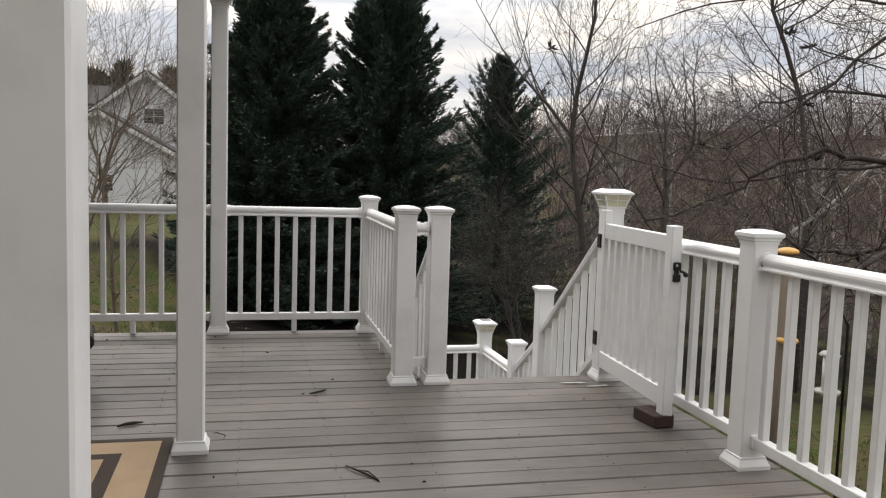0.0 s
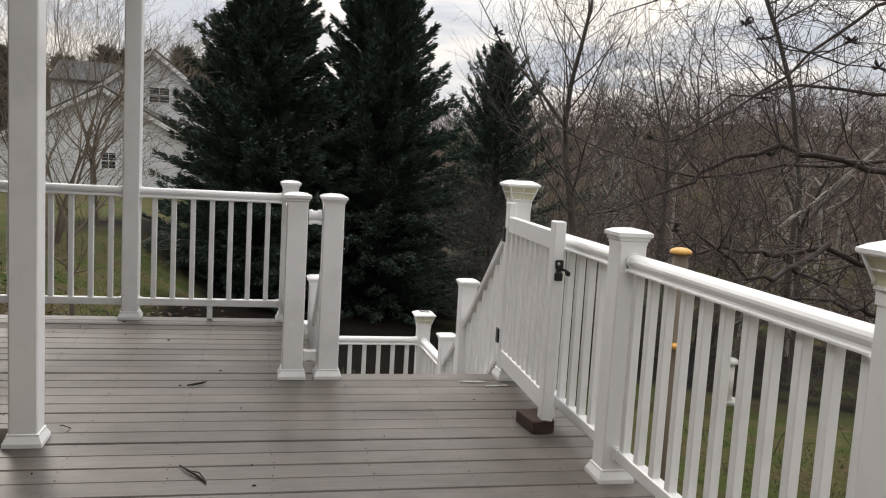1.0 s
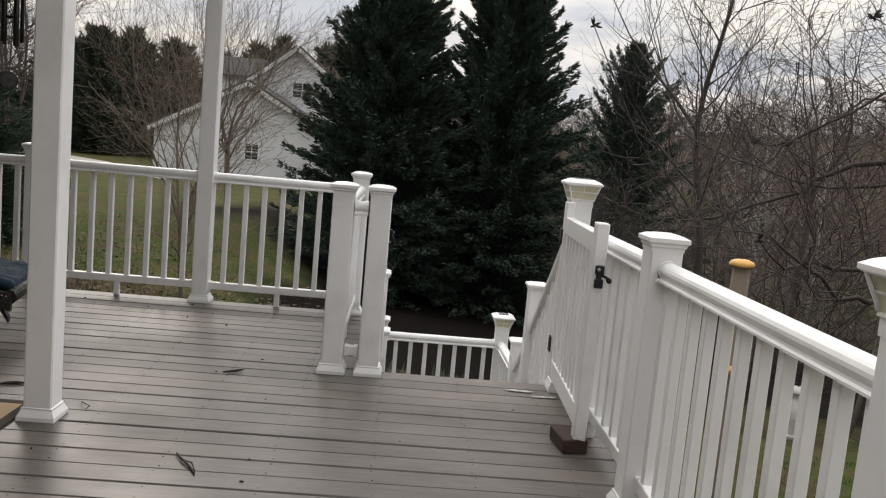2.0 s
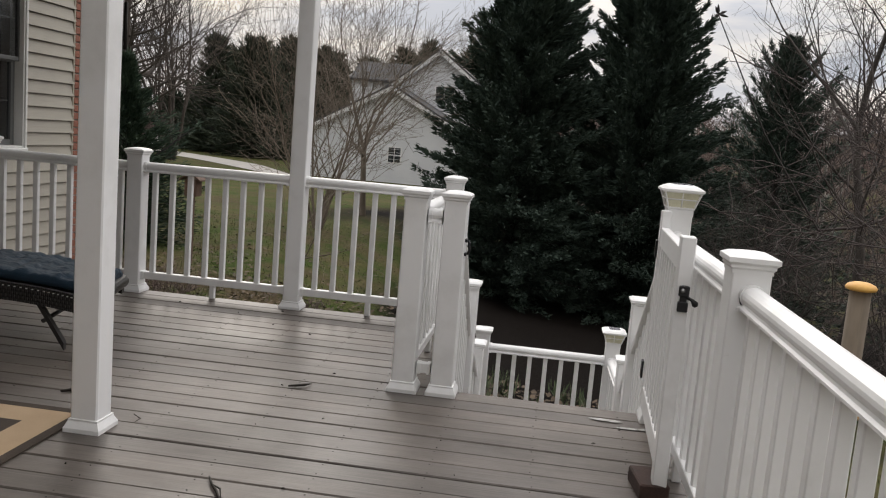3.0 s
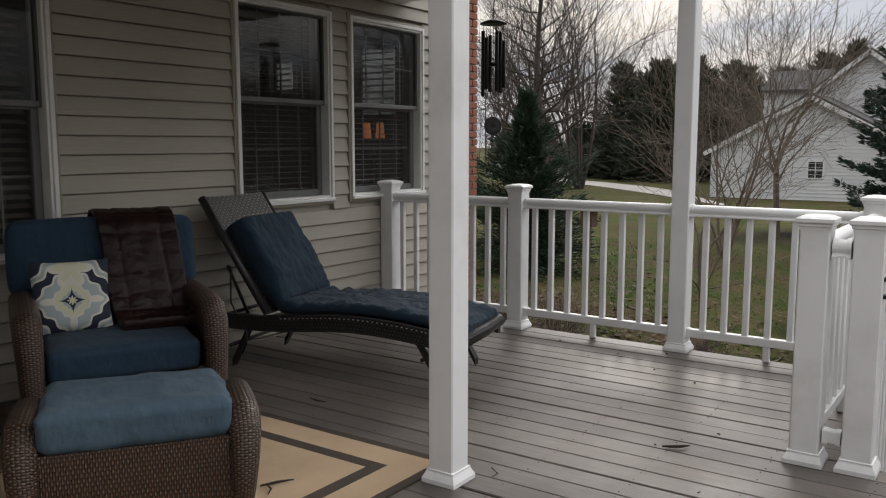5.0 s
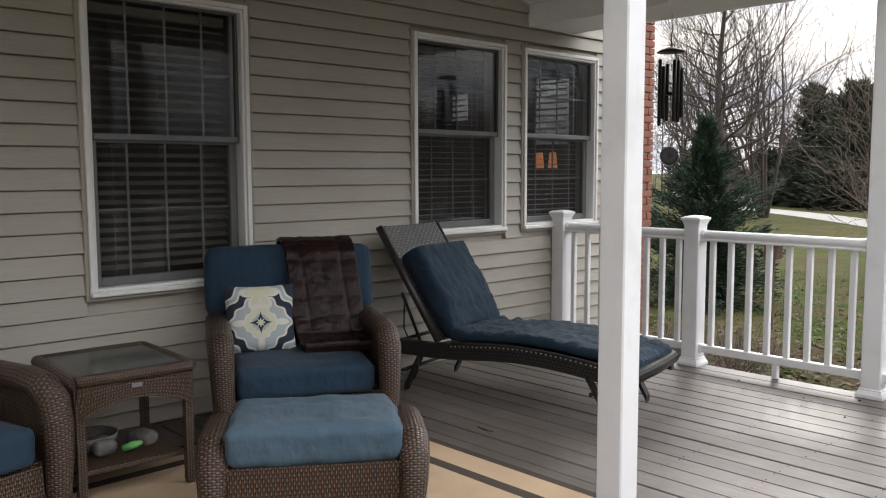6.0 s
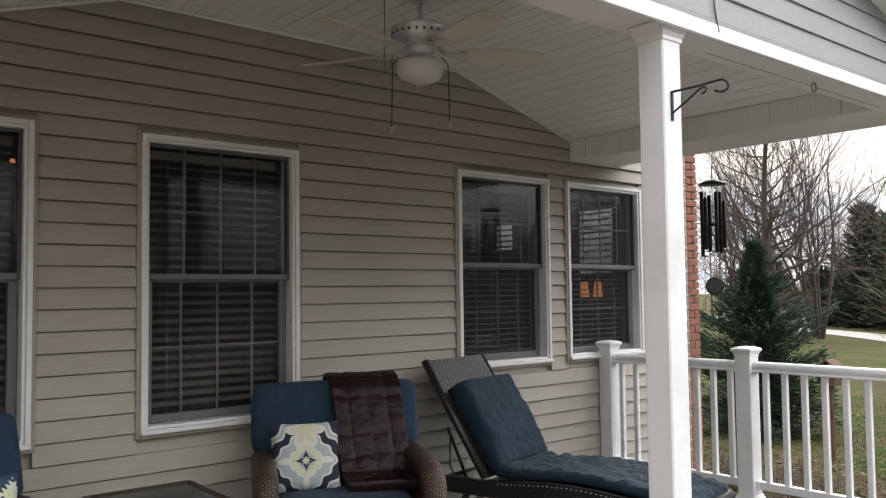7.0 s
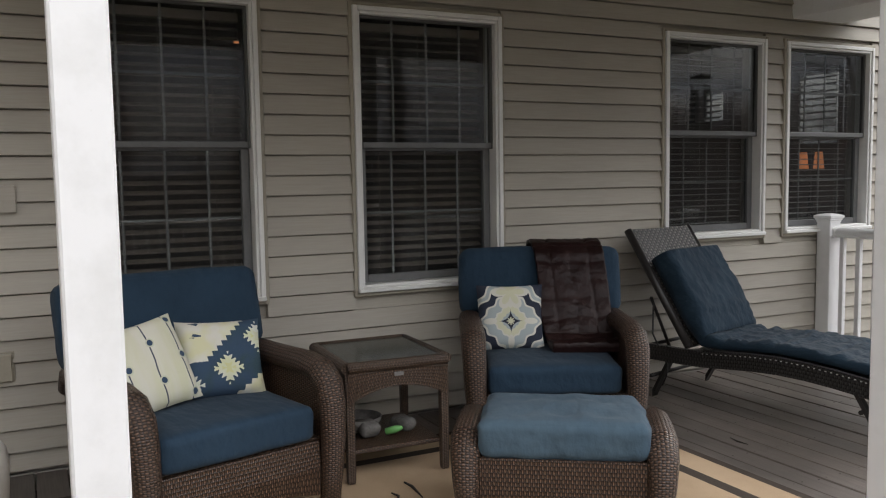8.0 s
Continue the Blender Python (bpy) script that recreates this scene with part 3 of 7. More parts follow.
# ---- deck ----
def build_deck():
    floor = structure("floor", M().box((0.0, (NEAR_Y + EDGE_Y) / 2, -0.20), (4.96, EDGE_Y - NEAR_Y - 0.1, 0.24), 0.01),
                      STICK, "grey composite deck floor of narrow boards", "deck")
    x0, x1, x2 = WALL_X + 0.012, DECK_E, SIDE_X + 0.12
    def board(length):
        prof = [(-0.0682, -0.028), (-0.0682, -0.005), (-0.0640, 0.0), (0.0640, 0.0), (0.0682, -0.005), (0.0682, -0.028)]
        return shared("deck_board", M().prism(prof, (-length / 2, 0, 0), (length / 2, 0, 0)), DECK)
    long_me, short_me = board(x1 - x0), board(x2 - x0)
    rng = random.Random(5)
    for k in range(-40, 19):
        me, cx = (long_me, (x0 + x1) / 2) if k < 8 else (short_me, (x0 + x2) / 2)
        ob = new("deck_board", me)
        ob.parent = floor
        ob.location = (cx, LINE + (k + 0.5) * BOARD + rng.uniform(-0.0012, 0.0012) + (0.0035 if k == 0 else -0.0035 if k == -1 else 0.0), rng.uniform(-0.0015, 0.0015))
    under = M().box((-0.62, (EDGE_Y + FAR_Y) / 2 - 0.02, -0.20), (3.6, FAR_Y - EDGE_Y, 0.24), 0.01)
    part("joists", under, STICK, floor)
    rim = M().box(((x0 + x2) / 2, FAR_Y + 0.014, -0.127), (x2 - x0, 0.024, 0.195), 0.003)
    rim.box((x2 + 0.014, (EDGE_Y + FAR_Y) / 2, -0.127), (0.024, FAR_Y - EDGE_Y - 0.03, 0.195), 0.003)
    rim.box((x1 + 0.014, (NEAR_Y + EDGE_Y) / 2, -0.127), (0.024, EDGE_Y - NEAR_Y, 0.195), 0.003)
    part("rim_board", rim, DECK, floor)
    screws = M()
    for k in range(-12, 19):
        last = x1 if k < 8 else x2
        x = WALL_X + 0.22
        while x < last:
            for dy in (-0.045, 0.045):
                screws.lathe([(0.0032, 0.0), (0.0032, 0.0018), (0.0015, 0.002)], (x + rng.uniform(-0.008, 0.008), LINE + (k + 0.5) * BOARD + dy, 0.0), 6, False)
            x += 0.406
    tagged(part("screw", screws, STICK, floor), kind="stuff")
    for x, y in ((2.4, -1.6), (2.4, 1.7), (2.4, 4.8), (1.1, 6.4), (-1.2, 6.4), (-2.3, 6.4)):
        h = -0.3 - ground_z(x, y) + 0.1
        part("support_post", M().box((x, y, -0.3 - h / 2), (0.14, 0.14, h), 0.005), DARKBARK, floor)


# ---- posts and railings ----
POST_CAP = [(0.060, 0.0), (0.060, 0.012), (0.066, 0.018), (0.066, 0.026), (0.075, 0.034), (0.075, 0.048), (0.054, 0.058), (0.02, 0.064), (0.0, 0.065)]


def base_trim(m, z=0.0):
    m.square_lathe([(0.078, z), (0.078, z + 0.018), (0.075, z + 0.024), (0.064, z + 0.046), (0.064, z + 0.054), (0.0582, z + 0.056)])
    return m


def cap_light(parent, z):
    """A flared solar lantern on a post top."""
    part("collar", M().square_lathe([(0.060, z), (0.060, z + 0.035), (0.065, z + 0.037), (0.065, z + 0.045)]), WHITE, parent)
    body = part("lantern_body", M().square_lathe([(0.062, z + 0.045), (0.064, z + 0.06), (0.072, z + 0.085), (0.083, z + 0.115)]), LAMPGLASS, parent, "cream ribbed lantern glass")
    ribs = M()
    for sx, sy in ((-1, -1), (1, -1), (1, 1), (-1, 1)):
        ribs.tube([(sx * 0.064, sy * 0.064, z + 0.046), (sx * 0.066, sy * 0.066, z + 0.06), (sx * 0.075, sy * 0.075, z + 0.085), (sx * 0.085, sy * 0.085, z + 0.116)], 0.005, 5)
    for ax in range(4):
        a = ax * math.pi / 2
        c, s = math.cos(a), math.sin(a)
        ribs.tube([(0.066 * c, 0.066 * s, z + 0.047), (0.074 * c, 0.074 * s, z + 0.086), (0.084 * c, 0.084 * s, z + 0.116)], 0.003, 4)
        ribs.tube([(0.073 * c - 0.073 * s, 0.073 * s + 0.073 * c, z + 0.082), (0.073 * c + 0.073 * s, 0.073 * s - 0.073 * c, z + 0.082)], 0.003, 4)
    part("lantern_frame", ribs, WHITE, body)
    part("lantern_roof", M().square_lathe([(0.088, z + 0.114), (0.098, z + 0.120), (0.098, z + 0.130), (0.080, z + 0.142), (0.055, z + 0.152), (0.05, z + 0.152)]), WHITE, parent)
    part("solar_panel", M().square_lathe([(0.044, z + 0.150), (0.044, z + 0.155)]), SOLAR, parent)


def railing_post(x, y, z=0.0, h=1.0, lantern=False, base=True, label="white vinyl railing post with a stepped cap"):
    t = thing("railing_post", "white vinyl post with a solar lantern cap" if lantern else label, "post", "railing posts", pose(x, y, z))
    part("post_shaft", M().box((0, 0, h / 2), (0.116, 0.116, h), 0.005), WHITE, t)
    if base:
        part("base_trim", base_trim(M()), WHITE, t)
    if lantern:
        cap_light(t, h - 0.01)
    else:
        part("post_cap", M().square_lathe(POST_CAP, (0, 0, h - 0.006)), WHITE, t)
    return t


HALF_RAIL = [(0.022, 0.0), (0.037, 0.003), (0.037, 0.010), (0.029, 0.015), (0.027, 0.022), (0.033, 0.030), (0.036, 0.040), (0.035, 0.050),
             (0.030, 0.060), (0.022, 0.067), (0.011, 0.072), (0.0, 0.0735)]
TOP_RAIL = [(-a, b) for a, b in HALF_RAIL] + HALF_RAIL[-2::-1]
LOW_RAIL = [(-0.022, 0.0), (-0.024, 0.004), (-0.024, 0.048), (-0.020, 0.052), (0.020, 0.052), (0.024, 0.048), (0.024, 0.004), (0.022, 0.0)]
BALUSTER = shared("baluster", M().box((0, 0, 0.5), (0.036, 0.036, 1.0), 0.0035), WHITE)


def railing(p0, p1, top=0.955, low=0.10, gap=0.1335, foot=True, brackets=True):
    """A rail section between two posts, from post centre to post centre; z of p0 and p1 is the walking line."""
    p0, p1 = Vector(p0), Vector(p1)
    flat = Vector((p1.x - p0.x, p1.y - p0.y, 0))
    run, d = flat.length, flat.normalized()
    slope = (p1.z - p0.z) / run
    level = abs(slope) < 0.01
    label = "white vinyl railing with square balusters" if level else "white vinyl stair railing with square balusters"
    t = thing("railing", label, "railing", "deck railings", Matrix.Translation(p0))
    a = d * 0.058
    b = d * (run - 0.058)
    def at(v, h):
        s = v.dot(d)
        return (v.x, v.y, slope * s + h)
    part("top_rail", M().plumb(TOP_RAIL, at(a, top - 0.071), at(b, top - 0.071)), WHITE, t)
    part("bottom_rail", M().plumb(LOW_RAIL, at(a, low), at(b, low)), WHITE, t)
    n = max(1, int((run - 0.19) / gap) + 1)
    for i in range(n):
        s = run / 2 + gap * (i - (n - 1) / 2)
        ob = new("baluster", BALUSTER)
        ob.parent = t
        z0, z1 = slope * s + low + 0.045, slope * s + top - 0.066
        ob.matrix_local = Matrix.Translation((d.x * s, d.y * s, z0)) @ Matrix.Rotation(math.atan2(d.y, d.x), 4, "Z") @ Matrix.Diagonal((1, 1, z1 - z0, 1))
    if brackets and level:
        for v, sg in ((a, 1), (b, -1)):
            part("rail_bracket", M().plumb([(x * 1.13, (z - 0.035) * 1.13 + 0.035) for x, z in TOP_RAIL], at(v, top - 0.071), at(v + d * 0.022 * sg, top - 0.071)), WHITE, t)
            part("rail_bracket", M().plumb([(x * 1.16, (z - 0.026) * 1.14 + 0.026) for x, z in LOW_RAIL], at(v, low), at(v + d * 0.022 * sg, low)), WHITE, t)
    if foot and level:
        mid = d * run / 2
        part("foot_block", M().box((mid.x, mid.y, low / 2 + 0.003), (0.038, 0.038, low), 0.004), WHITE, t)
    return t


def porch_column(x, y, label):
    t = thing("porch_column", label, "column", "porch columns", pose(x, y, 0))
    part("column_shaft", M().box((0, 0, (BEAM_Z - 0.004) / 2), (0.116, 0.116, BEAM_Z - 0.004), 0.006), WHITE, t)
    part("base_trim", base_trim(M()), WHITE, t)
    z = BEAM_Z - 0.072
    part("capital", M().square_lathe([(0.0582, z), (0.063, z + 0.004), (0.063, z + 0.018), (0.070, z + 0.034), (0.074, z + 0.036), (0.074, z + 0.05), (0.083, z + 0.058), (0.083, z + 0.068)]), WHITE, t)
    return t


def build_rails():
    porch_column(*COL_A, "tall white square porch column with moulded base")
    porch_column(*COL_B, "tall white square porch column in the railing line")
    porch_column(*COL_Z, "tall white square porch column close by the seats")
    for x, y in ((-1.224, RAIL_Y), (SIDE_X, RAIL_Y), (1.100, 4.861), (1.302, 4.868), (RAIL_X - 0.008, 3.283), (RAIL_X, -0.02), (RAIL_X, -1.75)):
        railing_post(x, y)
    railing_post(-2.41, RAIL_Y, label="white vinyl railing post against the house wall")
    railing_post(RAIL_X, 4.84, 0, 1.045, lantern=True)
    railing_post(RAIL_X, 1.735, 0, 1.03, lantern=True)
    railing((-2.41, RAIL_Y, 0), (-1.224, RAIL_Y, 0))
    railing((-1.224, RAIL_Y, 0), (COL_B[0], RAIL_Y, 0))
    railing((COL_B[0], RAIL_Y, 0), (SIDE_X, RAIL_Y, 0))
    railing((SIDE_X, RAIL_Y, 0), (SIDE_X, 4.868, 0))
    railing((RAIL_X, 4.84, 0), (RAIL_X, 3.285, 0))
    railing((RAIL_X, 3.285, 0), (RAIL_X, 1.735, 0), gap=0.1315)
    railing((RAIL_X, 1.735, 0), (RAIL_X, -0.02, 0), gap=0.1315)
    railing((RAIL_X, -0.02, 0), (RAIL_X, -1.75, 0), gap=0.1315)
    # dark ring put here for the shadow gap between rail end and post
    loop = [(RAIL_X + 0.0385 * math.sin(i * math.pi / 8), 3.212, 0.922 + 0.0375 * math.cos(i * math.pi / 8)) for i in range(-7, 8)]
    tagged(part("cord", M().tube(loop, 0.0022, 6), BLACK), "thin black ring for the shadow gap round the top rail", "cord")
    t = thing("rail_link", "short white rails joining two close posts", "railing", m=pose(SIDE_X + 0.058, 4.868, 0))
    for z, prof in ((0.884, TOP_RAIL), (0.10, LOW_RAIL)):
        part("short_rail", M().plumb(prof, (0, 0, z), (0.072, 0, z)), WHITE, t)
        for x in (0.0, 0.052):
            part("rail_bracket", M().plumb([(a * 1.15, (b - 0.035) * 1.15 + 0.035) for a, b in prof], (x, 0, z), (x + 0.02, 0, z)), WHITE, t)


def build_stairs():
    xl, xr = SIDE_X + 0.145, RAIL_X + 0.06
    st = thing("stairs", "grey composite stairs down to a landing", "stairs", m=pose(0, 0, 0), kind="structure")
    n, run = 7, 0.272
    rise = -LAND_Z / n
    for i in range(n):
        y0, z = EDGE_Y + i * run, -rise * (i + 1)
        part("riser", M().box(((xl + xr) / 2, y0 + 0.008, z + rise / 2 - 0.014), (xr - xl - 0.04, 0.018, rise - 0.03), 0.002), DECK, st)
        if i < n - 1:
            for j in (0, 1):
                part("tread", M().box(((xl + xr) / 2, y0 + 0.075 + j * 0.137, z - 0.014), (xr - xl - 0.03, 0.132, 0.028), 0.004), DECK, st)
    y_land = EDGE_Y + (n - 1) * run
    for j in range(9):
        part("landing_board", M().box(((xl + xr) / 2, y_land + 0.07 + j * BOARD, LAND_Z - 0.014), (xr - xl + 0.1, 0.138, 0.028), 0.004), DECK, st)
    for x in (xl - 0.01, xr - 0.02):
        part("stringer", M().plumb([(-0.018, -0.34), (-0.018, -0.02), (0.018, -0.02), (0.018, -0.34)], (x, EDGE_Y, 0.0), (x, y_land + 0.1, LAND_Z + 0.1)), WHITE, st)
    for x in (xl, xr - 0.02):
        for y in (y_land + 0.1, 7.6):
            h = LAND_Z - 0.03 - ground_z(x, y) + 0.1
            part("support_post", M().box((x, y, LAND_Z - 0.03 - h / 2), (0.12, 0.12, h), 0.005), WHITE, st)
    drop = -rise / run
    for side, x_top, x_mid, x_low in (("w", 1.315, 1.305, 1.330), ("e", RAIL_X, 2.402, 2.422)):
        ym, yb, yt = 6.02, 6.70, 4.868 if side == "w" else 4.84
        zm, zb = drop * (ym - EDGE_Y) - rise * 0.35, LAND_Z
        railing_post(x_mid, ym, zm - 0.25, 0.42 - zm + 0.25 - 0.06, base=False, label="white vinyl stair post with a stepped cap")
        railing_post(x_low, yb, zb, 1.10, base=False, label="white vinyl stair post with a stepped cap")
        railing((x_top, yt, drop * (yt - EDGE_Y) + 0.01), (x_mid, ym, drop * (ym - EDGE_Y) - 0.1), top=0.93, low=0.13)
        railing((x_mid, ym, drop * (ym - EDGE_Y) - 0.1), (x_low, yb, drop * (yb - EDGE_Y) - 0.06), top=0.90, low=0.13)
    railing_post(1.320, 7.6, LAND_Z, 1.0, label="white vinyl landing post with a stepped cap")
    railing_post(2.398, 7.6, LAND_Z, 1.02, lantern=True)
    railing((1.320, 7.6, LAND_Z), (2.398, 7.6, LAND_Z), top=0.92, gap=0.1315)
    railing((2.422, 6.70, LAND_Z), (2.398, 7.6, LAND_Z), top=0.92)


def build_gate():
    """The stair gate, swung open against the railing."""
    t = thing("stair_gate", "white vinyl gate swung open against the railing", "gate", m=pose(2.319, 4.795, 0, 0, 0, -92.1))
    part("hinge_stile", M().box((0.03, 0, 0.585), (0.07, 0.045, 0.95), 0.004), WHITE, t)
    part("latch_stile", M().box((0.93, 0, 0.535), (0.075, 0.055, 0.99), 0.004), WHITE, t)
    part("top_bar", M().box((0.479, 0, 0.935), (0.828, 0.038, 0.09), 0.004), WHITE, t)
    part("bottom_bar", M().box((0.479, 0, 0.15), (0.828, 0.038, 0.10), 0.004), WHITE, t)
    for i in range(8):
        part("picket", M().box((0.130 + i * 0.0965, 0, 0.545), (0.036, 0.03, 0.70), 0.003), WHITE, t)
    latch = part("latch", M().box((0.973, 0.002, 0.800), (0.010, 0.024, 0.100), 0.002).box((0.977, 0.002, 0.829), (0.016, 0.038, 0.040), 0.003).box((0.977, 0.002, 0.770), (0.016, 0.038, 0.038), 0.003), BLACK, t, "black iron gate latch")
    part("latch_knob", M().lathe([(0.010, 0.0), (0.012, 0.004), (0.009, 0.010), (0.0, 0.012)], n=12).moved(pose(0.984, -0.004, 0.832, 0, 90, 0) @ Matrix.Diagonal((0.7, 0.7, 0.7, 1))), STEEL, latch)
    part("latch_lever", M().tube([(0.979, 0.016, 0.806), (0.988, 0.030, 0.802), (0.991, 0.038, 0.794), (0.991, 0.043, 0.788), (0.991, 0.049, 0.784), (0.991, 0.053, 0.782)], [0.007, 0.006, 0.010, 0.013, 0.011, 0.005], 10), BLACK, latch)
    for z in (0.27, 0.87):
        part("hinge", M().box((0.0, -0.026, z), (0.05, 0.012, 0.085), 0.002), BLACK, t, "black gate hinge")
    c = thing("latch_catch", "black iron gate catch on a post", "latch", m=pose(1.305 + 0.058, 4.868, 0))
    for z in (0.742, 0.812):
        part("plate", M().box((0.002, -0.02, z), (0.014, 0.05, 0.016), 0.002), BLACK, c)
    part("hook", M().tube([(0.012, -0.03, 0.812), (0.020, -0.03, 0.80), (0.016, -0.03, 0.785), (0.024, -0.03, 0.77), (0.013, -0.03, 0.742)], 0.007, 8), BLACK, c)
    b = M().box((0, 0, 0.0325), (0.115, 0.20, 0.065), 0.006)
    tagged(part("brick_block", b, PAVER), "dark red brick under the open gate's end", "brick").matrix_world = pose(2.255, 3.92, 0.002, 0, 0, 8)


# ---- house wall ----
WINDOWS = [("window_1", 1.262, 2.212, 0.728), ("window_2", 2.714, 3.665, 0.728), ("window_3", 4.901, 5.841, 0.913), ("window_4", 6.027, 6.983, 0.913)]
WIN_TOP = 2.312
WALL_END = 7.665


def build_wall():
    ys = sorted({-3.0, WALL_END, *[v for _, a, b, _ in WINDOWS for v in (a, b)]})
    m = M()
    for a, b in zip(ys, ys[1:]):
        holes = [w for w in WINDOWS if w[1] <= a and b <= w[2]]
        spans = [(-1.2, holes[0][3]), (WIN_TOP, 5.4)] if holes else [(-1.2, 5.4)]
        for lo, hi in spans:
            m.box((WALL_X - 0.120, (a + b) / 2, (lo + hi) / 2), (0.18, b - a, hi - lo), 0.0005)
    wall = structure("wall_house", m, SIDING, "tan vinyl lap siding on the house wall", "wall")
    prof_cache = {}
    pitch, phase, y_lo = 0.1068, 1.386, -2.2
    k0 = math.floor((0.04 - phase) / pitch)
    for k in range(k0, 16):
        z0 = max(phase + k * pitch, 0.015)
        z1 = phase + (k + 1) * pitch
        cuts = [(y_lo, WALL_END)]
        for _, a, b, s in WINDOWS:
            if z1 > s - 0.02 and z0 < WIN_TOP + 0.02:
                cuts = [seg for lo, hi in cuts for seg in (((lo, a - 0.004), (b + 0.004, hi)) if lo < a and hi > b else ((lo, hi),))]
        for lo, hi in cuts:
            if hi - lo < 0.02:
                continue
            key = (round(hi - lo, 3), round(z1 - z0, 3))
            if key not in prof_cache:
                h = z1 - z0
                prof = [(-0.020, 0.008), (0.022, 0.006), (0.0255, 0.0075), (0.026, 0.011), (0.006, h), (-0.020, h)]
                prof_cache[key] = shared("siding_board", M().prism(prof, (0, (hi - lo) / 2, 0), (0, -(hi - lo) / 2, 0)).moved(Matrix.Diagonal((-1, 1, 1, 1))), SIDING)
            ob = new("siding_board", prof_cache[key])
            ob.parent = wall
            ob.location = (WALL_X - 0.009, (lo + hi) / 2, z0)
    corner = M().box((WALL_X - 0.02, WALL_END - 0.012, 2.1), (0.07, 0.022, 6.4), 0.002)
    part("corner_post", corner, JTRIM, wall)
    front = M()
    xl, xr = WALL_X - 4.0, WALL_X - 0.016
    for lo_x, hi_x in ((xl, FRONT_OPENINGS[0][0]), (FRONT_OPENINGS[0][1], FRONT_OPENINGS[1][0]), (FRONT_OPENINGS[1][1], xr)):
        front.box(((lo_x + hi_x) / 2, WALL_END + 0.10, 2.1), (hi_x - lo_x, 0.17, 6.6), 0.001)
    for lo_x, hi_x, lo, hi in FRONT_OPENINGS:
        front.box(((lo_x + hi_x) / 2, WALL_END + 0.10, (lo - 1.2) / 2), (hi_x - lo_x, 0.17, lo + 1.2), 0.001)
        front.box(((lo_x + hi_x) / 2, WALL_END + 0.10, (hi + 5.4) / 2), (hi_x - lo_x, 0.17, 5.4 - hi), 0.001)
    bw = structure("wall_brick", front, MORTAR, "red brick front wall seen at its end", "wall")
    bm_long = shared("brick", M().box((0, 0, 0), (0.024, 0.168, 0.056), 0.004), BRICK)
    bm_half = shared("brick", M().box((0, 0, 0), (0.024, 0.078, 0.056), 0.004), BRICK)
    for i in range(54):
        z = -0.8 + i * 0.0675
        for me, y in (((bm_long, 0.10),) if i % 2 else ((bm_half, 0.055), (bm_half, 0.145))):
            ob = new("brick", me)
            ob.parent = bw
            ob.location = (WALL_X - 0.004, WALL_END + y, z)
    found = M().box((WALL_X - 0.09, 2.3, -0.55), (0.2, 10.6, 1.1), 0.01)
    structure("foundation", found, CONCRETE, "concrete house foundation under the siding", "foundation")


def build_window(name, y0, y1, z0):
    """A double-hung window: trim, frame, two sashes, bars, panes."""
    z1, yc, w = WIN_TOP, (y0 + y1) / 2, y1 - y0
    t = thing(name, "double-hung window with white frame and grey screen", "window", m=pose(WALL_X, yc, 0), kind="structure")
    def ring(a, zb, zt, width, x0, x1, ch=0.003):
        """A rectangular frame: half width, bottom, top, bar width, depth range."""
        m = M()
        xc, xs = (x0 + x1) / 2, x1 - x0
        for sg in (-1, 1):
            m.box((xc, sg * (a - width / 2), (zb + zt) / 2), (xs, width, zt - zb), ch)
        for z in (zb + width / 2, zt - width / 2):
            m.box((xc, 0, z), (xs - 0.001, 2 * a - 2 * width, width), ch)
        return m
    part("outer_trim", ring(w / 2 + 0.012, z0 - 0.012, z1 + 0.012, 0.022, -0.01, 0.022), JTRIM, t)
    f = part("window_frame", ring(w / 2 - 0.009, z0 + 0.009, z1 - 0.009, 0.026, -0.09, 0.036), TRIM, t)
    part("inner_frame", ring(w / 2 - 0.0352, z0 + 0.0352, z1 - 0.0352, 0.016, -0.10, 0.024), TRIM, f)
    part("window_sill", M().box((0.014, 0, z0 + 0.022), (0.072, w - 0.02, 0.024), 0.004), TRIM, t)
    mid, a = z0 + (z1 - z0) * 0.512, w / 2 - 0.0515
    up = part("upper_sash", ring(a, mid - 0.004, z1 - 0.0515, 0.016, -0.045, -0.012), DARKSASH, t, "dark upper sash")
    part("meeting_rail", M().box((-0.026, 0, mid + 0.014), (0.036, 2 * a - 0.034, 0.034), 0.004), SASH, up, "grey meeting rail")
    lo = part("lower_sash", ring(a - 0.002, z0 + 0.053, mid + 0.028, 0.044, -0.088, -0.050), SASH, t, "grey lower sash set further in")
    for sash, zb, zt, x in ((up, mid + 0.032, z1 - 0.069, -0.028), (lo, z0 + 0.098, mid - 0.016, -0.069)):
        part("pane", M().box((x, 0, (zb + zt) / 2), (0.004, 2 * a - (0.034 if sash is up else 0.09), zt - zb), 0.0005), SCREENED if y0 > 4.5 else GLASS, sash).visible_shadow = False
        for i in (1, 2, 3):
            part("window_bar", M().box((x - 0.008, -a + 2 * a * i / 4, (zb + zt) / 2), (0.009, 0.014, zt - zb), 0.002), BARS, sash)
        part("window_bar", M().box((x - 0.009, 0, (zb + zt) / 2), (0.009, 2 * a - 0.08, 0.014), 0.002), BARS, sash)
    return t


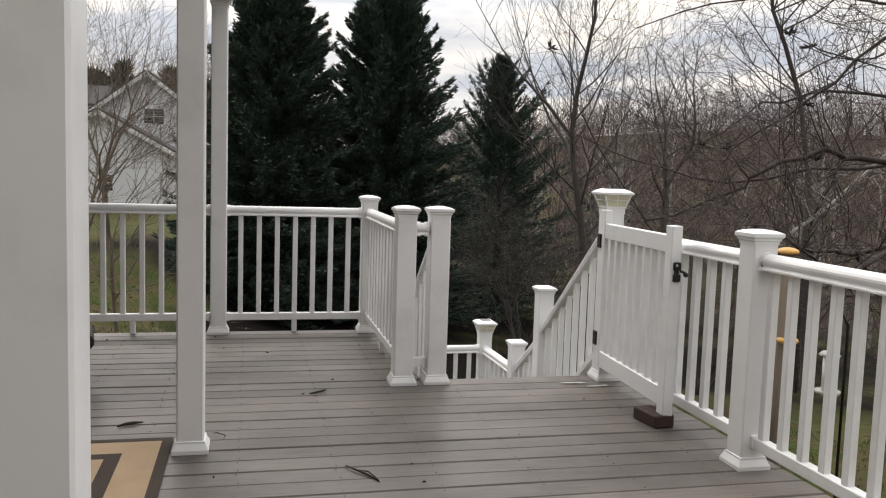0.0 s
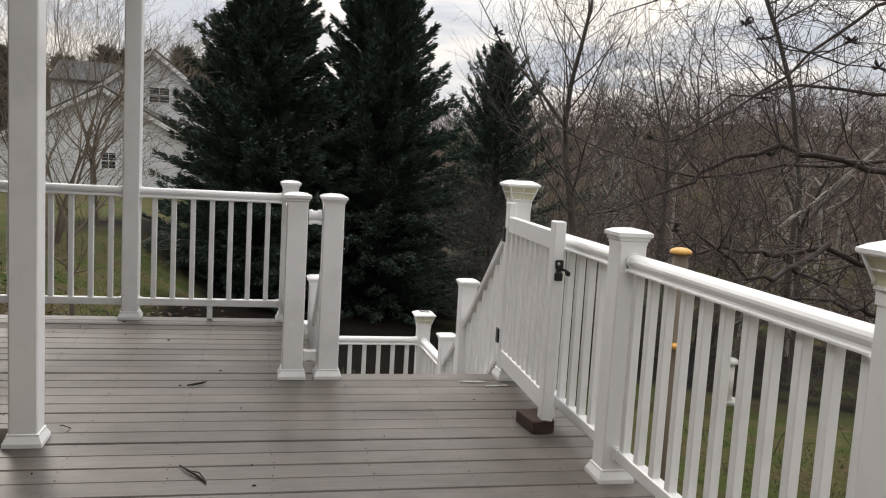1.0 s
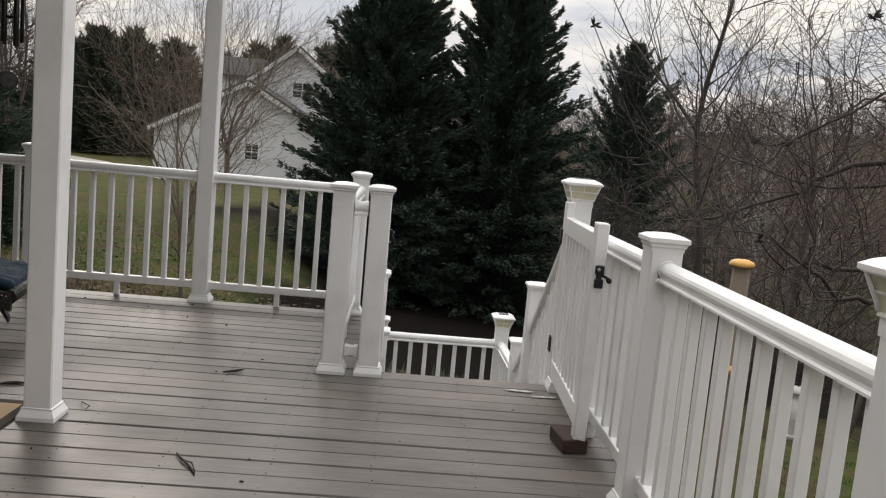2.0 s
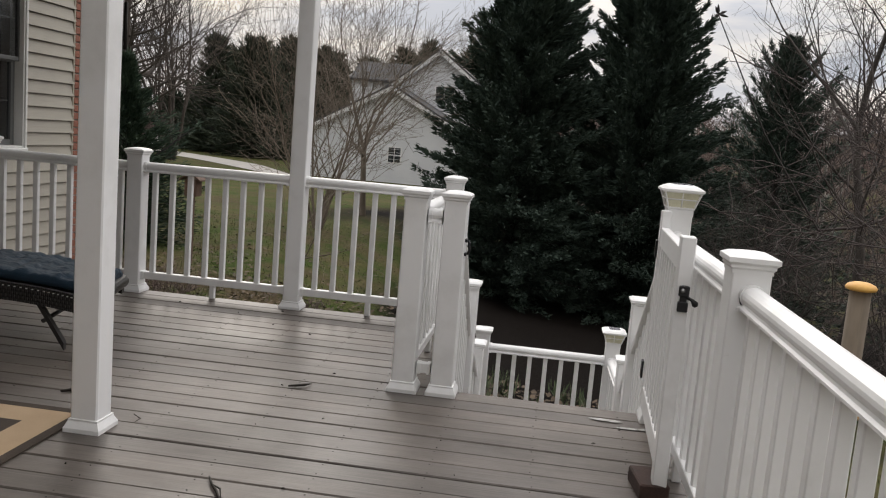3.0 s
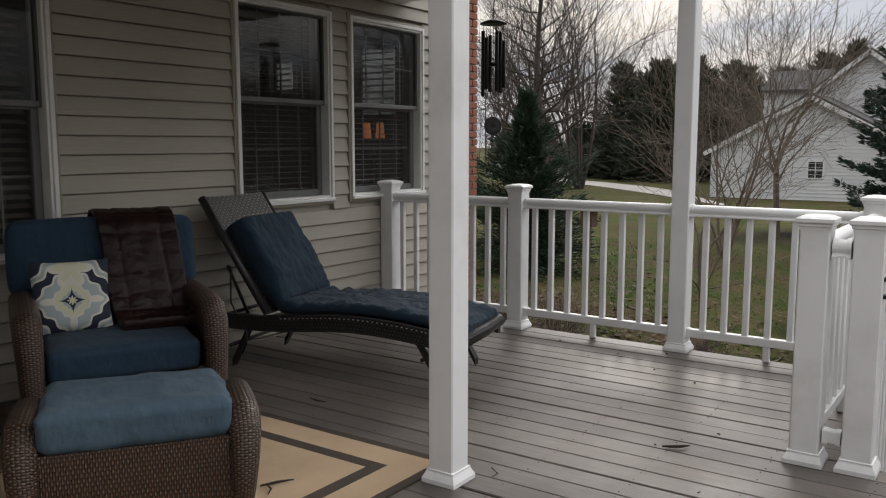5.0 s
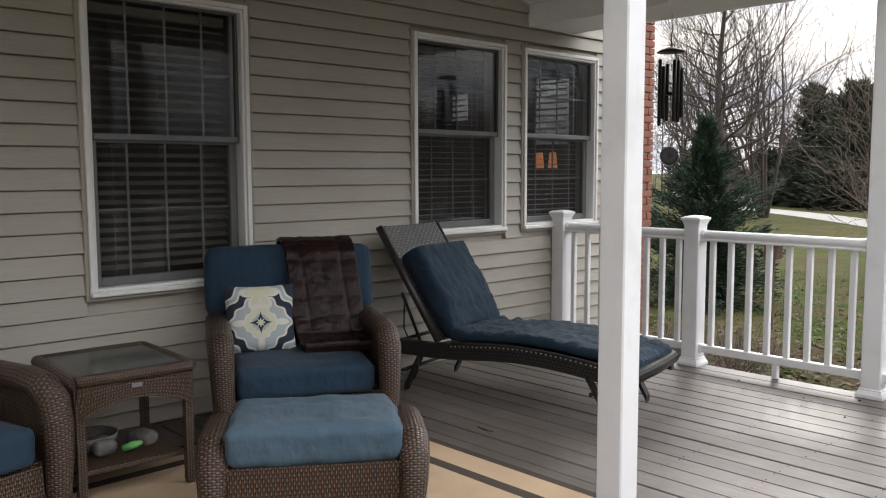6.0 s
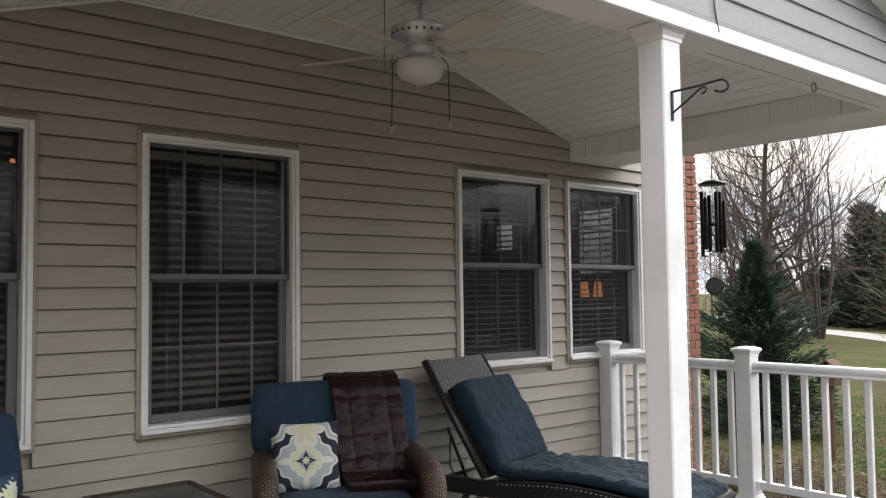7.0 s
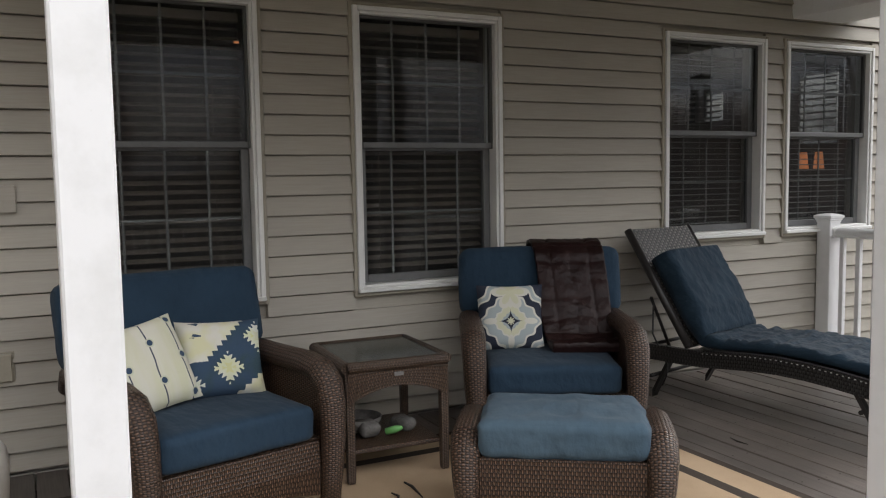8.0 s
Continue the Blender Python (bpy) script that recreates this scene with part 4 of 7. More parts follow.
def build_blind(y0, y1, z0, tilt, slat, drop=1.0):
    yc, w = (y0 + y1) / 2, y1 - y0 - 0.13
    t = thing("window_blind", "dark wooden slat blind behind the glass" if slat is BLIND else "pale slat blind behind the glass", "blind", "window blinds", pose(WALL_X - 0.165, yc, 0))
    part("headrail", M().box((0, 0, WIN_TOP - 0.09), (0.05, w, 0.05), 0.004), slat, t)
    me = shared("slat", M().box((0, 0, 0), (0.048, w, 0.0035), 0.001), slat)
    z = WIN_TOP - 0.15
    while z > z0 + 0.10 + (1 - drop) * 0.8:
        ob = new("slat", me)
        ob.parent = t
        ob.matrix_local = pose(0, 0, z, 0, tilt, 0)
        z -= 0.050 if slat is BLIND else 0.041
    for y in (-w * 0.32, 0, w * 0.32):
        part("ladder_tape", M().box((0.024, y, (WIN_TOP - 0.1 + z) / 2), (0.002, 0.003, WIN_TOP - 0.1 - z), 0.0004), slat, t)
    return t


def build_room():
    """The dim rooms behind the windows, with far windows and a table lamp."""
    x0, x1, y0, y1 = -7.4, WALL_X - 0.20, -2.9, WALL_END - 0.05
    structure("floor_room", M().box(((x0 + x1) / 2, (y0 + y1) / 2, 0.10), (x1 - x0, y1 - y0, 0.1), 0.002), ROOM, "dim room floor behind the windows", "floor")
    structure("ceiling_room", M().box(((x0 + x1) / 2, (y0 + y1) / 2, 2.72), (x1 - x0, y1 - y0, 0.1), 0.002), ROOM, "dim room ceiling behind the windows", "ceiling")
    m = M()
    m.box((x0, (y0 + y1) / 2, 1.4), (0.12, y1 - y0, 2.6), 0.002)
    m.box(((x0 + x1) / 2, y0, 1.4), (x1 - x0, 0.1, 2.6), 0.002)
    m.box((-4.75, 4.25, 1.4), (3.8, 0.1, 2.6), 0.002)
    yn = y1 - 0.14
    for a, b in ((x0, FRONT_OPENINGS[0][0]), (FRONT_OPENINGS[0][1], FRONT_OPENINGS[1][0]), (FRONT_OPENINGS[1][1], x1)):
        m.box(((a + b) / 2, yn, 1.4), (b - a, 0.1, 2.6), 0.001)
    for a, b, lo, hi in FRONT_OPENINGS:
        m.box(((a + b) / 2, yn, (lo + 0.1) / 2), (b - a, 0.1, lo - 0.1), 0.001)
        m.box(((a + b) / 2, yn, (hi + 2.7) / 2), (b - a, 0.1, 2.7 - hi), 0.001)
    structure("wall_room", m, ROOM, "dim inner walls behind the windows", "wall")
    for a, b, lo, hi in FRONT_OPENINGS:
        # pane added with a dark tint to dim the bright sky behind it
        structure("window_pane", M().box(((a + b) / 2, yn + 0.07, (lo + hi) / 2), (b - a, 0.005, hi - lo), 0.0005), DIMGLASS, "tinted pane added to dim a front window", "window").visible_shadow = False
        t = thing("window_blind", "slat blind against a bright front window", "blind", "window blinds", pose((a + b) / 2, yn - 0.09, 0))
        me = shared("slat", M().box((0, 0, 0), (b - a + 0.02, 0.05, 0.004), 0.001), PALEBLIND)
        for i in range(int((hi - lo) / 0.06)):
            ob = new("slat", me)
            ob.parent = t
            ob.matrix_local = pose(0, 0, lo + 0.03 + i * 0.06, 24, 0, 0)
        part("headrail", M().box((0, 0, hi + 0.01), (b - a + 0.02, 0.05, 0.04), 0.004), PALEBLIND, t)
        # upright strip added to split the bright opening into two narrower ones
        part("valance", M().box(((b - a) * 0.08, 0.0, (lo + hi) / 2), (0.13, 0.03, hi - lo), 0.004), PALEBLIND, t)
    sb = thing("sideboard", "dark sideboard inside the room", "sideboard", m=pose(-3.12, 7.12, 0.15))
    part("body", M().box((0, 0, 0.40), (0.62, 0.36, 0.74), 0.01), STICK, sb)
    part("top", M().box((0, 0, 0.785), (0.66, 0.40, 0.03), 0.006), STICK, sb)
    lamp = thing("table_lamp", "table lamp with two glowing amber shades on a sideboard", "lamp", m=pose(-3.12, 7.1, 0.185))
    for dx in (-0.078, 0.078):
        part("shade", M().lathe([(0.044, 1.21), (0.030, 1.35)], (dx, 0, 0), 20), AMBER, lamp, "glowing amber shade")
    part("stem", M().lathe([(0.06, 0.80), (0.02, 0.83), (0.010, 1.12), (0.014, 1.15)], (0, 0, 0), 12), BLACK, lamp)
    part("arm", M().tube([(-0.078, 0, 1.22), (-0.04, 0, 1.12), (0.04, 0, 1.12), (0.078, 0, 1.22)], 0.006, 8), BLACK, lamp)
    lamp2 = thing("pendant_lamp", "small glowing amber pendant lamp inside the room", "lamp", m=pose(-4.6, 2.60, 2.42))
    part("shade", M().lathe([(0.022, -0.012), (0.014, 0.014)], (0, 0, 0), 16), AMBER, lamp2, "glowing amber shade")
    part("cord", M().tube([(0, 0, 0.01), (0, 0, 0.25)], 0.004, 6), BLACK, lamp2)


FRONT_OPENINGS = ((-5.10, -4.45, 1.90, 2.22), (-4.15, -3.12, 1.62, 2.28))
AMBER = glow_material("amber_lamp_shade", (1.0, 0.36, 0.14), 0.32)


# ---- porch roof ----
def build_porch_roof():
    y_in, y_out = 6.10, 6.62
    ys = [2 * PORCH_MID - y_out, 2 * PORCH_MID - y_in]
    x_in, x_out = -0.175, 0.045
    beam = M()
    beam.box(((x_in + x_out - 0.05) / 2, PORCH_MID, BEAM_Z + 0.11), (x_out - 0.05 - x_in, 2 * (y_out - PORCH_MID), 0.22), 0.004)
    beam.box((x_out - 0.028, PORCH_MID, BEAM_Z + 0.025), (0.046, 2 * (y_out - PORCH_MID), 0.048), 0.002)
    structure("beam_front", beam, CEIL, "white wrapped porch beam over the columns", "beam")
    for sg, nm in ((1, "beam_north"), (-1, "beam_south")):
        c = PORCH_MID + sg * ((y_in + y_out) / 2 - PORCH_MID)
        b = M().box(((WALL_X + x_in) / 2, c, BEAM_Z + 0.085), (x_in - WALL_X - 0.004, y_out - y_in, 0.17), 0.004)
        ob = structure(nm, b, CEIL, "white soffit beam along the porch eave", "beam")
        face = M()
        x = WALL_X + 0.10
        while x < x_in - 0.02:
            face.box((x, PORCH_MID + sg * (y_in - PORCH_MID - 0.004), BEAM_Z + 0.085), (0.147, 0.006, 0.160), 0.0025)
            x += 0.15
        part("soffit_panel", face, CEIL, ob)
    # ceiling: flat middle, sloping sides, of grooved panels
    prof = [(2 * PORCH_MID - y_in, CEIL_EDGE_Z), (2 * PORCH_MID - 4.93, CEIL_Z), (4.93, CEIL_Z), (y_in, CEIL_EDGE_Z)]
    m = M()
    for (ya, za), (yb, zb) in zip(prof, prof[1:]):
        n = max(1, round(math.hypot(yb - ya, zb - za) / 0.1))
        for i in range(n):
            t0, t1 = i / n, (i + 1) / n
            g = 0.035 / n
            a = (ya + (yb - ya) * (t0 + g), za + (zb - za) * (t0 + g))
            b = (ya + (yb - ya) * (t1 - g), za + (zb - za) * (t1 - g))
            up = 0.012
            prof4 = [(a[0], a[1]), (b[0], b[1]), (b[0] + g, b[1] + up), (a[0] - g, a[1] + up)]
            base = len(m.v)
            for x in (WALL_X, x_in + 0.01):
                m.v.extend((x, py, pz) for py, pz in prof4)
            m.quad([base, base + 4, base + 5, base + 1])
            m.quad([base + 1, base + 5, base + 6, base + 2])
            m.quad([base + 3, base + 7, base + 4, base])
        base = len(m.v)
        m.v.extend([(WALL_X, ya, za + 0.009), (x_in + 0.01, ya, za + 0.009), (x_in + 0.01, yb, zb + 0.009), (WALL_X, yb, zb + 0.009)])
        m.quad([base, base + 1, base + 2, base + 3])
    structure("ceiling", m, CEIL, "white grooved vinyl porch ceiling", "ceiling")
    strip = M()
    for (ya, za), (yb, zb) in zip(prof, prof[1:]):
        strip.tube([(WALL_X + 0.016, ya, za - 0.010), (WALL_X + 0.016, yb, zb - 0.010)], 0.010, 6)
    structure("trim", strip, CEIL, "white trim strip where ceiling meets wall", "trim")
    # gable front with lap siding
    slope, top0 = 0.285, 2.66
    apex = top0 + slope * (y_out - PORCH_MID)
    gable = M()
    base = len(gable.v)
    tri = [(2 * PORCH_MID - y_out, BEAM_Z + 0.2), (y_out, BEAM_Z + 0.2), (PORCH_MID, apex)]
    for x in (x_out - 0.10, x_out - 0.03):
        gable.v.extend((x, a, b) for a, b in tri)
    gable.quad([0, 1, 2]), gable.quad([5, 4, 3]), gable.quad([0, 3, 4, 1]), gable.quad([1, 4, 5, 2]), gable.quad([2, 5, 3, 0])
    g = structure("gable", gable, GABLE, "pale grey lap siding in the porch gable", "wall")
    part("siding_board", M().box((x_out - 0.019, PORCH_MID, BEAM_Z + 0.035), (0.022, 2 * (y_out - PORCH_MID), 0.064), 0.001), GABLE, g)
    z = BEAM_Z + 0.067
    while z < apex - 0.05:
        half = min((apex - 0.03 - z) / slope, y_out - PORCH_MID)
        h = 0.112
        lap = M().prism([(0.0, 0.0), (0.017, 0.0), (0.018, 0.004), (0.008, h), (0.0, h)], (x_out - 0.03, PORCH_MID + half, z), (x_out - 0.03, PORCH_MID - half, z))
        lap.v = [(2 * (x_out - 0.03) - a, b, c) for a, b, c in lap.v]
        part("siding_board", lap, GABLE, g)
        z += h
    part("cladding_seam", M().tube([(x_out - 0.005, 4.125, 2.478), (x_out - 0.006, 4.112, 2.53), (x_out - 0.010, 4.108, 2.575), (x_out - 0.012, 4.10, 2.64)], 0.0035, 5), DARKSASH, g)
    fas = M().box((x_out + 0.008, PORCH_MID, BEAM_Z - 0.010), (0.022, 2 * (y_out - PORCH_MID) + 0.02, 0.034), 0.004)
    structure("fascia", fas, WHITE, "bright white metal edge along the porch beam", "trim")
    structure("trim", M().box((-0.120, 5.15, BEAM_Z), (0.003, 1.75, 0.002), 0.0004), DARKSASH, "fine dark joint in the beam underside", "trim")
    rake, roof = M(), M()
    for sg in (-1, 1):
        e, a = (PORCH_MID + sg * (y_out - PORCH_MID + 0.18), top0 - 0.05), (PORCH_MID, apex)
        d = Vector((0, a[0] - e[0], a[1] - e[1]))
        rake.plumb([(-0.10, 0.0), (0.05, 0.0), (0.05, 0.14), (-0.10, 0.14)][::1], (x_out + 0.02, e[0], e[1]), (x_out + 0.02, a[0], a[1]))
        xe = x_out + 0.09
        roof.plumb([(-1.35, 0.142), (1.42, 0.142), (1.42, 0.17), (-1.35, 0.17)], (WALL_X + 1.28, e[0] + sg * 0.04, e[1] - 0.012), (WALL_X + 1.28, a[0], a[1]))
        eave = M().box(((WALL_X + x_out) / 2, PORCH_MID + sg * (y_out - PORCH_MID + 0.09), top0 - 0.055), (x_out - WALL_X - 0.01, 0.20, 0.15), 0.004)
        structure("eave", eave, WHITE, "white boxed porch eave", "trim")
    structure("rake_trim", rake, CEIL, "white rake trim on the porch gable", "trim")
    structure("roof_porch", roof, SHINGLE, "grey shingled porch roof", "roof")
    # main roof and house end closing the place, and added light-blocking walls
    top = M()
    top.box((-5.0, 2.4, 5.5), (5.6, 10.9, 0.2), 0.01)
    structure("roof_house", top, SHINGLE, "grey shingled house roof", "roof")
    rest = M()
    rest.box((-7.9, 2.4, 2.2), (0.2, 10.6, 0.001 + 0.2), 0.002)
    rest.box((-5.2, -3.0, 2.1), (5.2, 0.15, 6.6), 0.002)
    # two unseen walls added to block light from the south
    rest.box((1.8, -1.99, 0.2), (8.4, 0.15, 5.0), 0.002)
    rest.box((-1.36, -0.62, 2.72), (2.22, 0.15, 5.4), 0.002)
    structure("wall_south", rest, SIDING, "tan house end with unseen added walls blocking south light", "wall")


def build_fan():
    t = thing("ceiling_fan", "nickel ceiling fan with pale blades and glass light", "ceiling fan", m=pose(-1.40, 3.735, CEIL_Z - 0.002) @ Matrix.Diagonal((1.06, 1.06, 1.06, 1)))
    part("canopy", M().lathe([(0.068, 0.0), (0.068, -0.02), (0.055, -0.055), (0.03, -0.075), (0.014, -0.078)]), FANMETAL, t)
    part("downrod", M().lathe([(0.013, -0.07), (0.013, -0.15), (0.03, -0.155), (0.034, -0.175), (0.03, -0.18)], n=14), FANMETAL, t)
    part("motor_housing", M().lathe([(0.03, -0.166), (0.060, -0.176), (0.112, -0.186), (0.136, -0.198), (0.142, -0.206), (0.142, -0.214), (0.136, -0.218), (0.136, -0.246), (0.126, -0.262), (0.095, -0.280), (0.07, -0.288)]), FANMETAL, t)
    part("switch_housing", M().lathe([(0.072, -0.286), (0.072, -0.312), (0.060, -0.32), (0.060, -0.342), (0.086, -0.350), (0.100, -0.358), (0.100, -0.366)]), FANMETAL, t)
    part("light_shade", M().lathe([(0.112, -0.364), (0.115, -0.376), (0.112, -0.412), (0.096, -0.44), (0.06, -0.455), (0.015, -0.46)]), FROST, t, "frosted glass light bowl")
    slots = M()
    for i in range(24):
        a = i * math.pi / 12
        slots.box((0.1335 * math.cos(a), 0.1335 * math.sin(a), -0.236), (0.008, 0.010, 0.014), 0.001, Matrix.Rotation(a, 3, "Z"))
    part("cooling_slot", slots, CHIME, t)
    for i in range(5):
        a = radians(65 + 72 * i)
        m4 = Matrix.Rotation(a, 4, "Z")
        iron = M().grid([[(x, s * w, z + 0.0) for s in (-1, 1)] + [(x, s * w, z + 0.006) for s in (1, -1)] for x, w, z in ((0.08, 0.02, -0.282), (0.12, 0.028, -0.312), (0.18, 0.04, -0.322), (0.235, 0.03, -0.322))], close_u=True, smooth=False, caps=True)
        iron = part("blade_iron", iron.moved(m4), FANMETAL, t)
        rows = []
        for x, w in ((0.19, 0.046), (0.22, 0.052), (0.33, 0.060), (0.46, 0.066), (0.56, 0.066), (0.60, 0.058), (0.618, 0.042), (0.625, 0.02)):
            rows.append([(x, -w, w * 0.25), (x, w, -w * 0.25), (x, w, -w * 0.25 + 0.007), (x, -w, w * 0.25 + 0.007)])
        bl = M().grid(rows, close_u=True, smooth=False, caps=True).moved(m4 @ Matrix.Translation((0, 0, -0.315)))
        part("blade", bl, FANBLADE, t)
    for dx, dy, ln in ((0.064, 0.079, 0.275), (-0.064, -0.079, 0.30)):
        ch = part("pull_chain", M().tube([(dx, dy, -0.34), (dx * 1.3, dy * 1.3, -0.37), (dx * 1.35, dy * 1.35, -0.37 - ln)], 0.0026, 5), CHIME, t)
        part("pull_knob", M().lathe([(0.002, 0.0), (0.006, -0.008), (0.006, -0.03), (0.002, -0.036)], (dx * 1.35, dy * 1.35, -0.37 - ln), 10), FROST, ch)
    part("loose_cord", M().tube([(-0.06, -0.16, 0.0), (-0.055, -0.17, -0.25), (-0.05, -0.175, -0.40), (-0.045, -0.165, -0.425), (-0.03, -0.15, -0.41), (-0.025, -0.145, -0.35)], 0.003, 6), STEEL, t)


def build_hangings():
    x = COL_A[0] + 0.058
    b = thing("plant_hook", "black wrought iron hanging bracket on a column", "hook", m=pose(x, COL_A[1] - 0.010, 2.145) @ Matrix.Diagonal((0.78, 0.78, 0.78, 1)) @ pose(0, 0, -2.13))
    part("mount_bar", M().box((0.004, 0, 2.13), (0.006, 0.02, 0.145), 0.002), BLACK, b)
    part("arm", M().tube([(0.006, 0, 2.198), (0.10, 0.06, 2.216), (0.19, 0.114, 2.238), (0.205, 0.123, 2.238), (0.220, 0.132, 2.228), (0.226, 0.136, 2.208), (0.220, 0.132, 2.190), (0.205, 0.123, 2.180), (0.185, 0.111, 2.182), (0.170, 0.102, 2.190)], 0.006, 8), BLACK, b)
    part("brace", M().tube([(0.006, 0, 2.095), (0.06, 0.036, 2.148), (0.12, 0.072, 2.208), (0.135, 0.081, 2.212), (0.141, 0.085, 2.198), (0.134, 0.080, 2.184), (0.118, 0.071, 2.178)], 0.005, 8), BLACK, b)
    r = thing("ceiling_hook", "small screw eye under the porch beam", "hook", m=pose(-0.075, 5.16, BEAM_Z))
    part("eye", M().tube([(0, 0.022 * math.sin(a), -0.026 + 0.022 * math.cos(a)) for a in [i * math.pi / 8 for i in range(17)]], 0.004, 6), STEEL, r)
    part("shank", M().lathe([(0.003, 0.0), (0.003, -0.01)], n=6), STEEL, r)
    c = thing("wind_chime", "black metal wind chime hanging from the eave", "wind chime", m=pose(-1.388, 6.35, -0.012))
    hk = part("eye_hook", M().tube([(0, 0, 2.466), (0, 0, 2.44), (0.012, 0, 2.425), (0, 0, 2.41), (-0.01, 0, 2.42)], 0.003, 6), STEEL, c)
    part("chain", M().tube([(0, 0, 2.415), (0.006, 0, 2.36), (-0.004, 0, 2.30), (0, 0, 2.235)], 0.004, 6), CHIME, c)
    part("top_plate", M().lathe([(0.0, 2.235), (0.03, 2.232), (0.075, 2.215), (0.098, 2.203), (0.098, 2.197), (0.07, 2.196), (0.0, 2.196)]), CHIME, c)
    for i, (ln, top) in enumerate(((0.33, 2.08), (0.43, 2.15), (0.40, 2.13), (0.46, 2.155), (0.36, 2.10), (0.42, 2.14))):
        a = 2 * math.pi * i / 6 + 0.35
        px, py = 0.075 * math.cos(a), 0.075 * math.sin(a)
        tb = part("chime_tube", M().lathe([(0.011, 0), (0.0135, 0.003), (0.0135, ln - 0.003), (0.011, ln)], (px, py, top - ln), 12), CHIME, c)
        part("string", M().tube([(px, py, top), (px * 0.95, py * 0.95, 2.2)], 0.0015, 4), STICK, tb)
    part("striker", M().lathe([(0.0, 1.905), (0.038, 1.907), (0.038, 1.925), (0.0, 1.927)]), CHIME, c)
    part("cord", M().tube([(0, 0, 2.2), (0, 0, 1.55)], 0.0015, 4), STICK, c)
    sail = M().lathe([(0.0, -0.004), (0.062, -0.004), (0.063, -0.0039), (0.066, 0.0), (0.063, 0.0039), (0.062, 0.004), (0.0, 0.004)], n=32).moved(pose(0, 0, 1.485, 90, 0, 48))
    part("wind_sail", sail, CHIME, c)


# ---- furniture ----
def soft_box(sx, sy, sz, r=0.04, puff=0.0, seed=0, n=14, wrinkle=0.004, dimples=()):
    """A cushion: a rounded box, a little puffed and uneven."""
    bm = bmesh.new()
    h = Vector((sx / 2, sy / 2, sz / 2))
    r = min(r, h.x, h.y, h.z)
    inner = h - Vector((r, r, r))
    def surf(p):
        q = Vector((p.x * h.x, p.y * h.y, p.z * h.z))
        c = Vector([max(-inner[i], min(inner[i], q[i])) for i in range(3)])
        d = q - c
        d = d.normalized() * r if d.length > 1e-9 else Vector()
        s = c + d
        fall = max(0.0, (1 - p.x ** 2) * (1 - p.y ** 2))
        fz = max(0.0, (1 - p.x ** 2) * (1 - p.z ** 2))
        s.z += math.copysign(puff * fall, s.z) if abs(p.z) > 0.5 else 0
        s.y += math.copysign(puff * 0.5 * fz, s.y) if abs(p.y) > 0.5 else 0
        nz = noise.noise((s.x * 9 + seed, s.y * 9, s.z * 9)) + 0.5 * noise.noise((s.x * 22, s.y * 22 + seed, s.z * 22))
        for dx, dy in dimples:
            if s.z > 0:
                q2 = (s.x - dx) ** 2 + (s.y - dy) ** 2
                s.z -= 0.010 * math.exp(-q2 / 0.0012) + 0.008 * math.exp(-q2 / 0.012)
        return s + s.normalized() * nz * wrinkle
    # spread the grid lines so that the rounded rim gets enough of them
    t = [math.sin((i / n - 0.5) * math.pi) for i in range(n + 1)]
    vs = {}
    def vert(p):
        k = (round(p.x, 5), round(p.y, 5), round(p.z, 5))
        if k not in vs:
            vs[k] = bm.verts.new(surf(p))
        return vs[k]
    for ax in range(3):
        a, b = [(1, 2), (2, 0), (0, 1)][ax]
        for sg in (-1, 1):
            for i in range(n):
                for j in range(n):
                    q = []
                    for u, v in ((t[i], t[j]), (t[i + 1], t[j]), (t[i + 1], t[j + 1]), (t[i], t[j + 1])):
                        p = [0, 0, 0]
                        p[ax], p[a], p[b] = sg, u, v
                        q.append(vert(Vector(p)))
                    bm.faces.new(q if sg > 0 else q[::-1]).smooth = True
    me = bpy.data.meshes.new("cushion")
    bm.to_mesh(me)
    bm.free()
    return me


def pillow_mesh(w, h, thick, seed=0, n=16):
    """A square throw pillow standing in its own x-y plane, with texture places across its face."""
    m = M()
    for sg in (1, -1):
        rows = []
        for j in range(n + 1):
            row = []
            for i in range(n + 1):
                u, v = i / n * 2 - 1, j / n * 2 - 1
                pinch = 1 - 0.07 * (1 - abs(u) ** 2) * abs(v) ** 3 * 0 - 0.06 * (1 - u * u) * (abs(v) > 0.999) - 0.06 * (1 - v * v) * (abs(u) > 0.999)
                z = thick / 2 * ((1 - u ** 4) * (1 - v ** 4)) ** 0.55
                z += 0.004 * noise.noise((u * 2.5 + seed, v * 2.5, sg)) * (1 - u * u) * (1 - v * v) * 2
                row.append((u * w / 2 * pinch, v * h / 2 * pinch, sg * z))
            rows.append(row if sg > 0 else row[::-1])
        base = len(m.v)
        for r in rows:
            m.v.extend(r)
        for j in range(n):
            for i in range(n):
                ids = [base + j * (n + 1) + i, base + j * (n + 1) + i + 1, base + (j + 1) * (n + 1) + i + 1, base + (j + 1) * (n + 1) + i]
                m.quad(ids, [(m.v[q][0], m.v[q][1]) for q in ids], True)
    return m


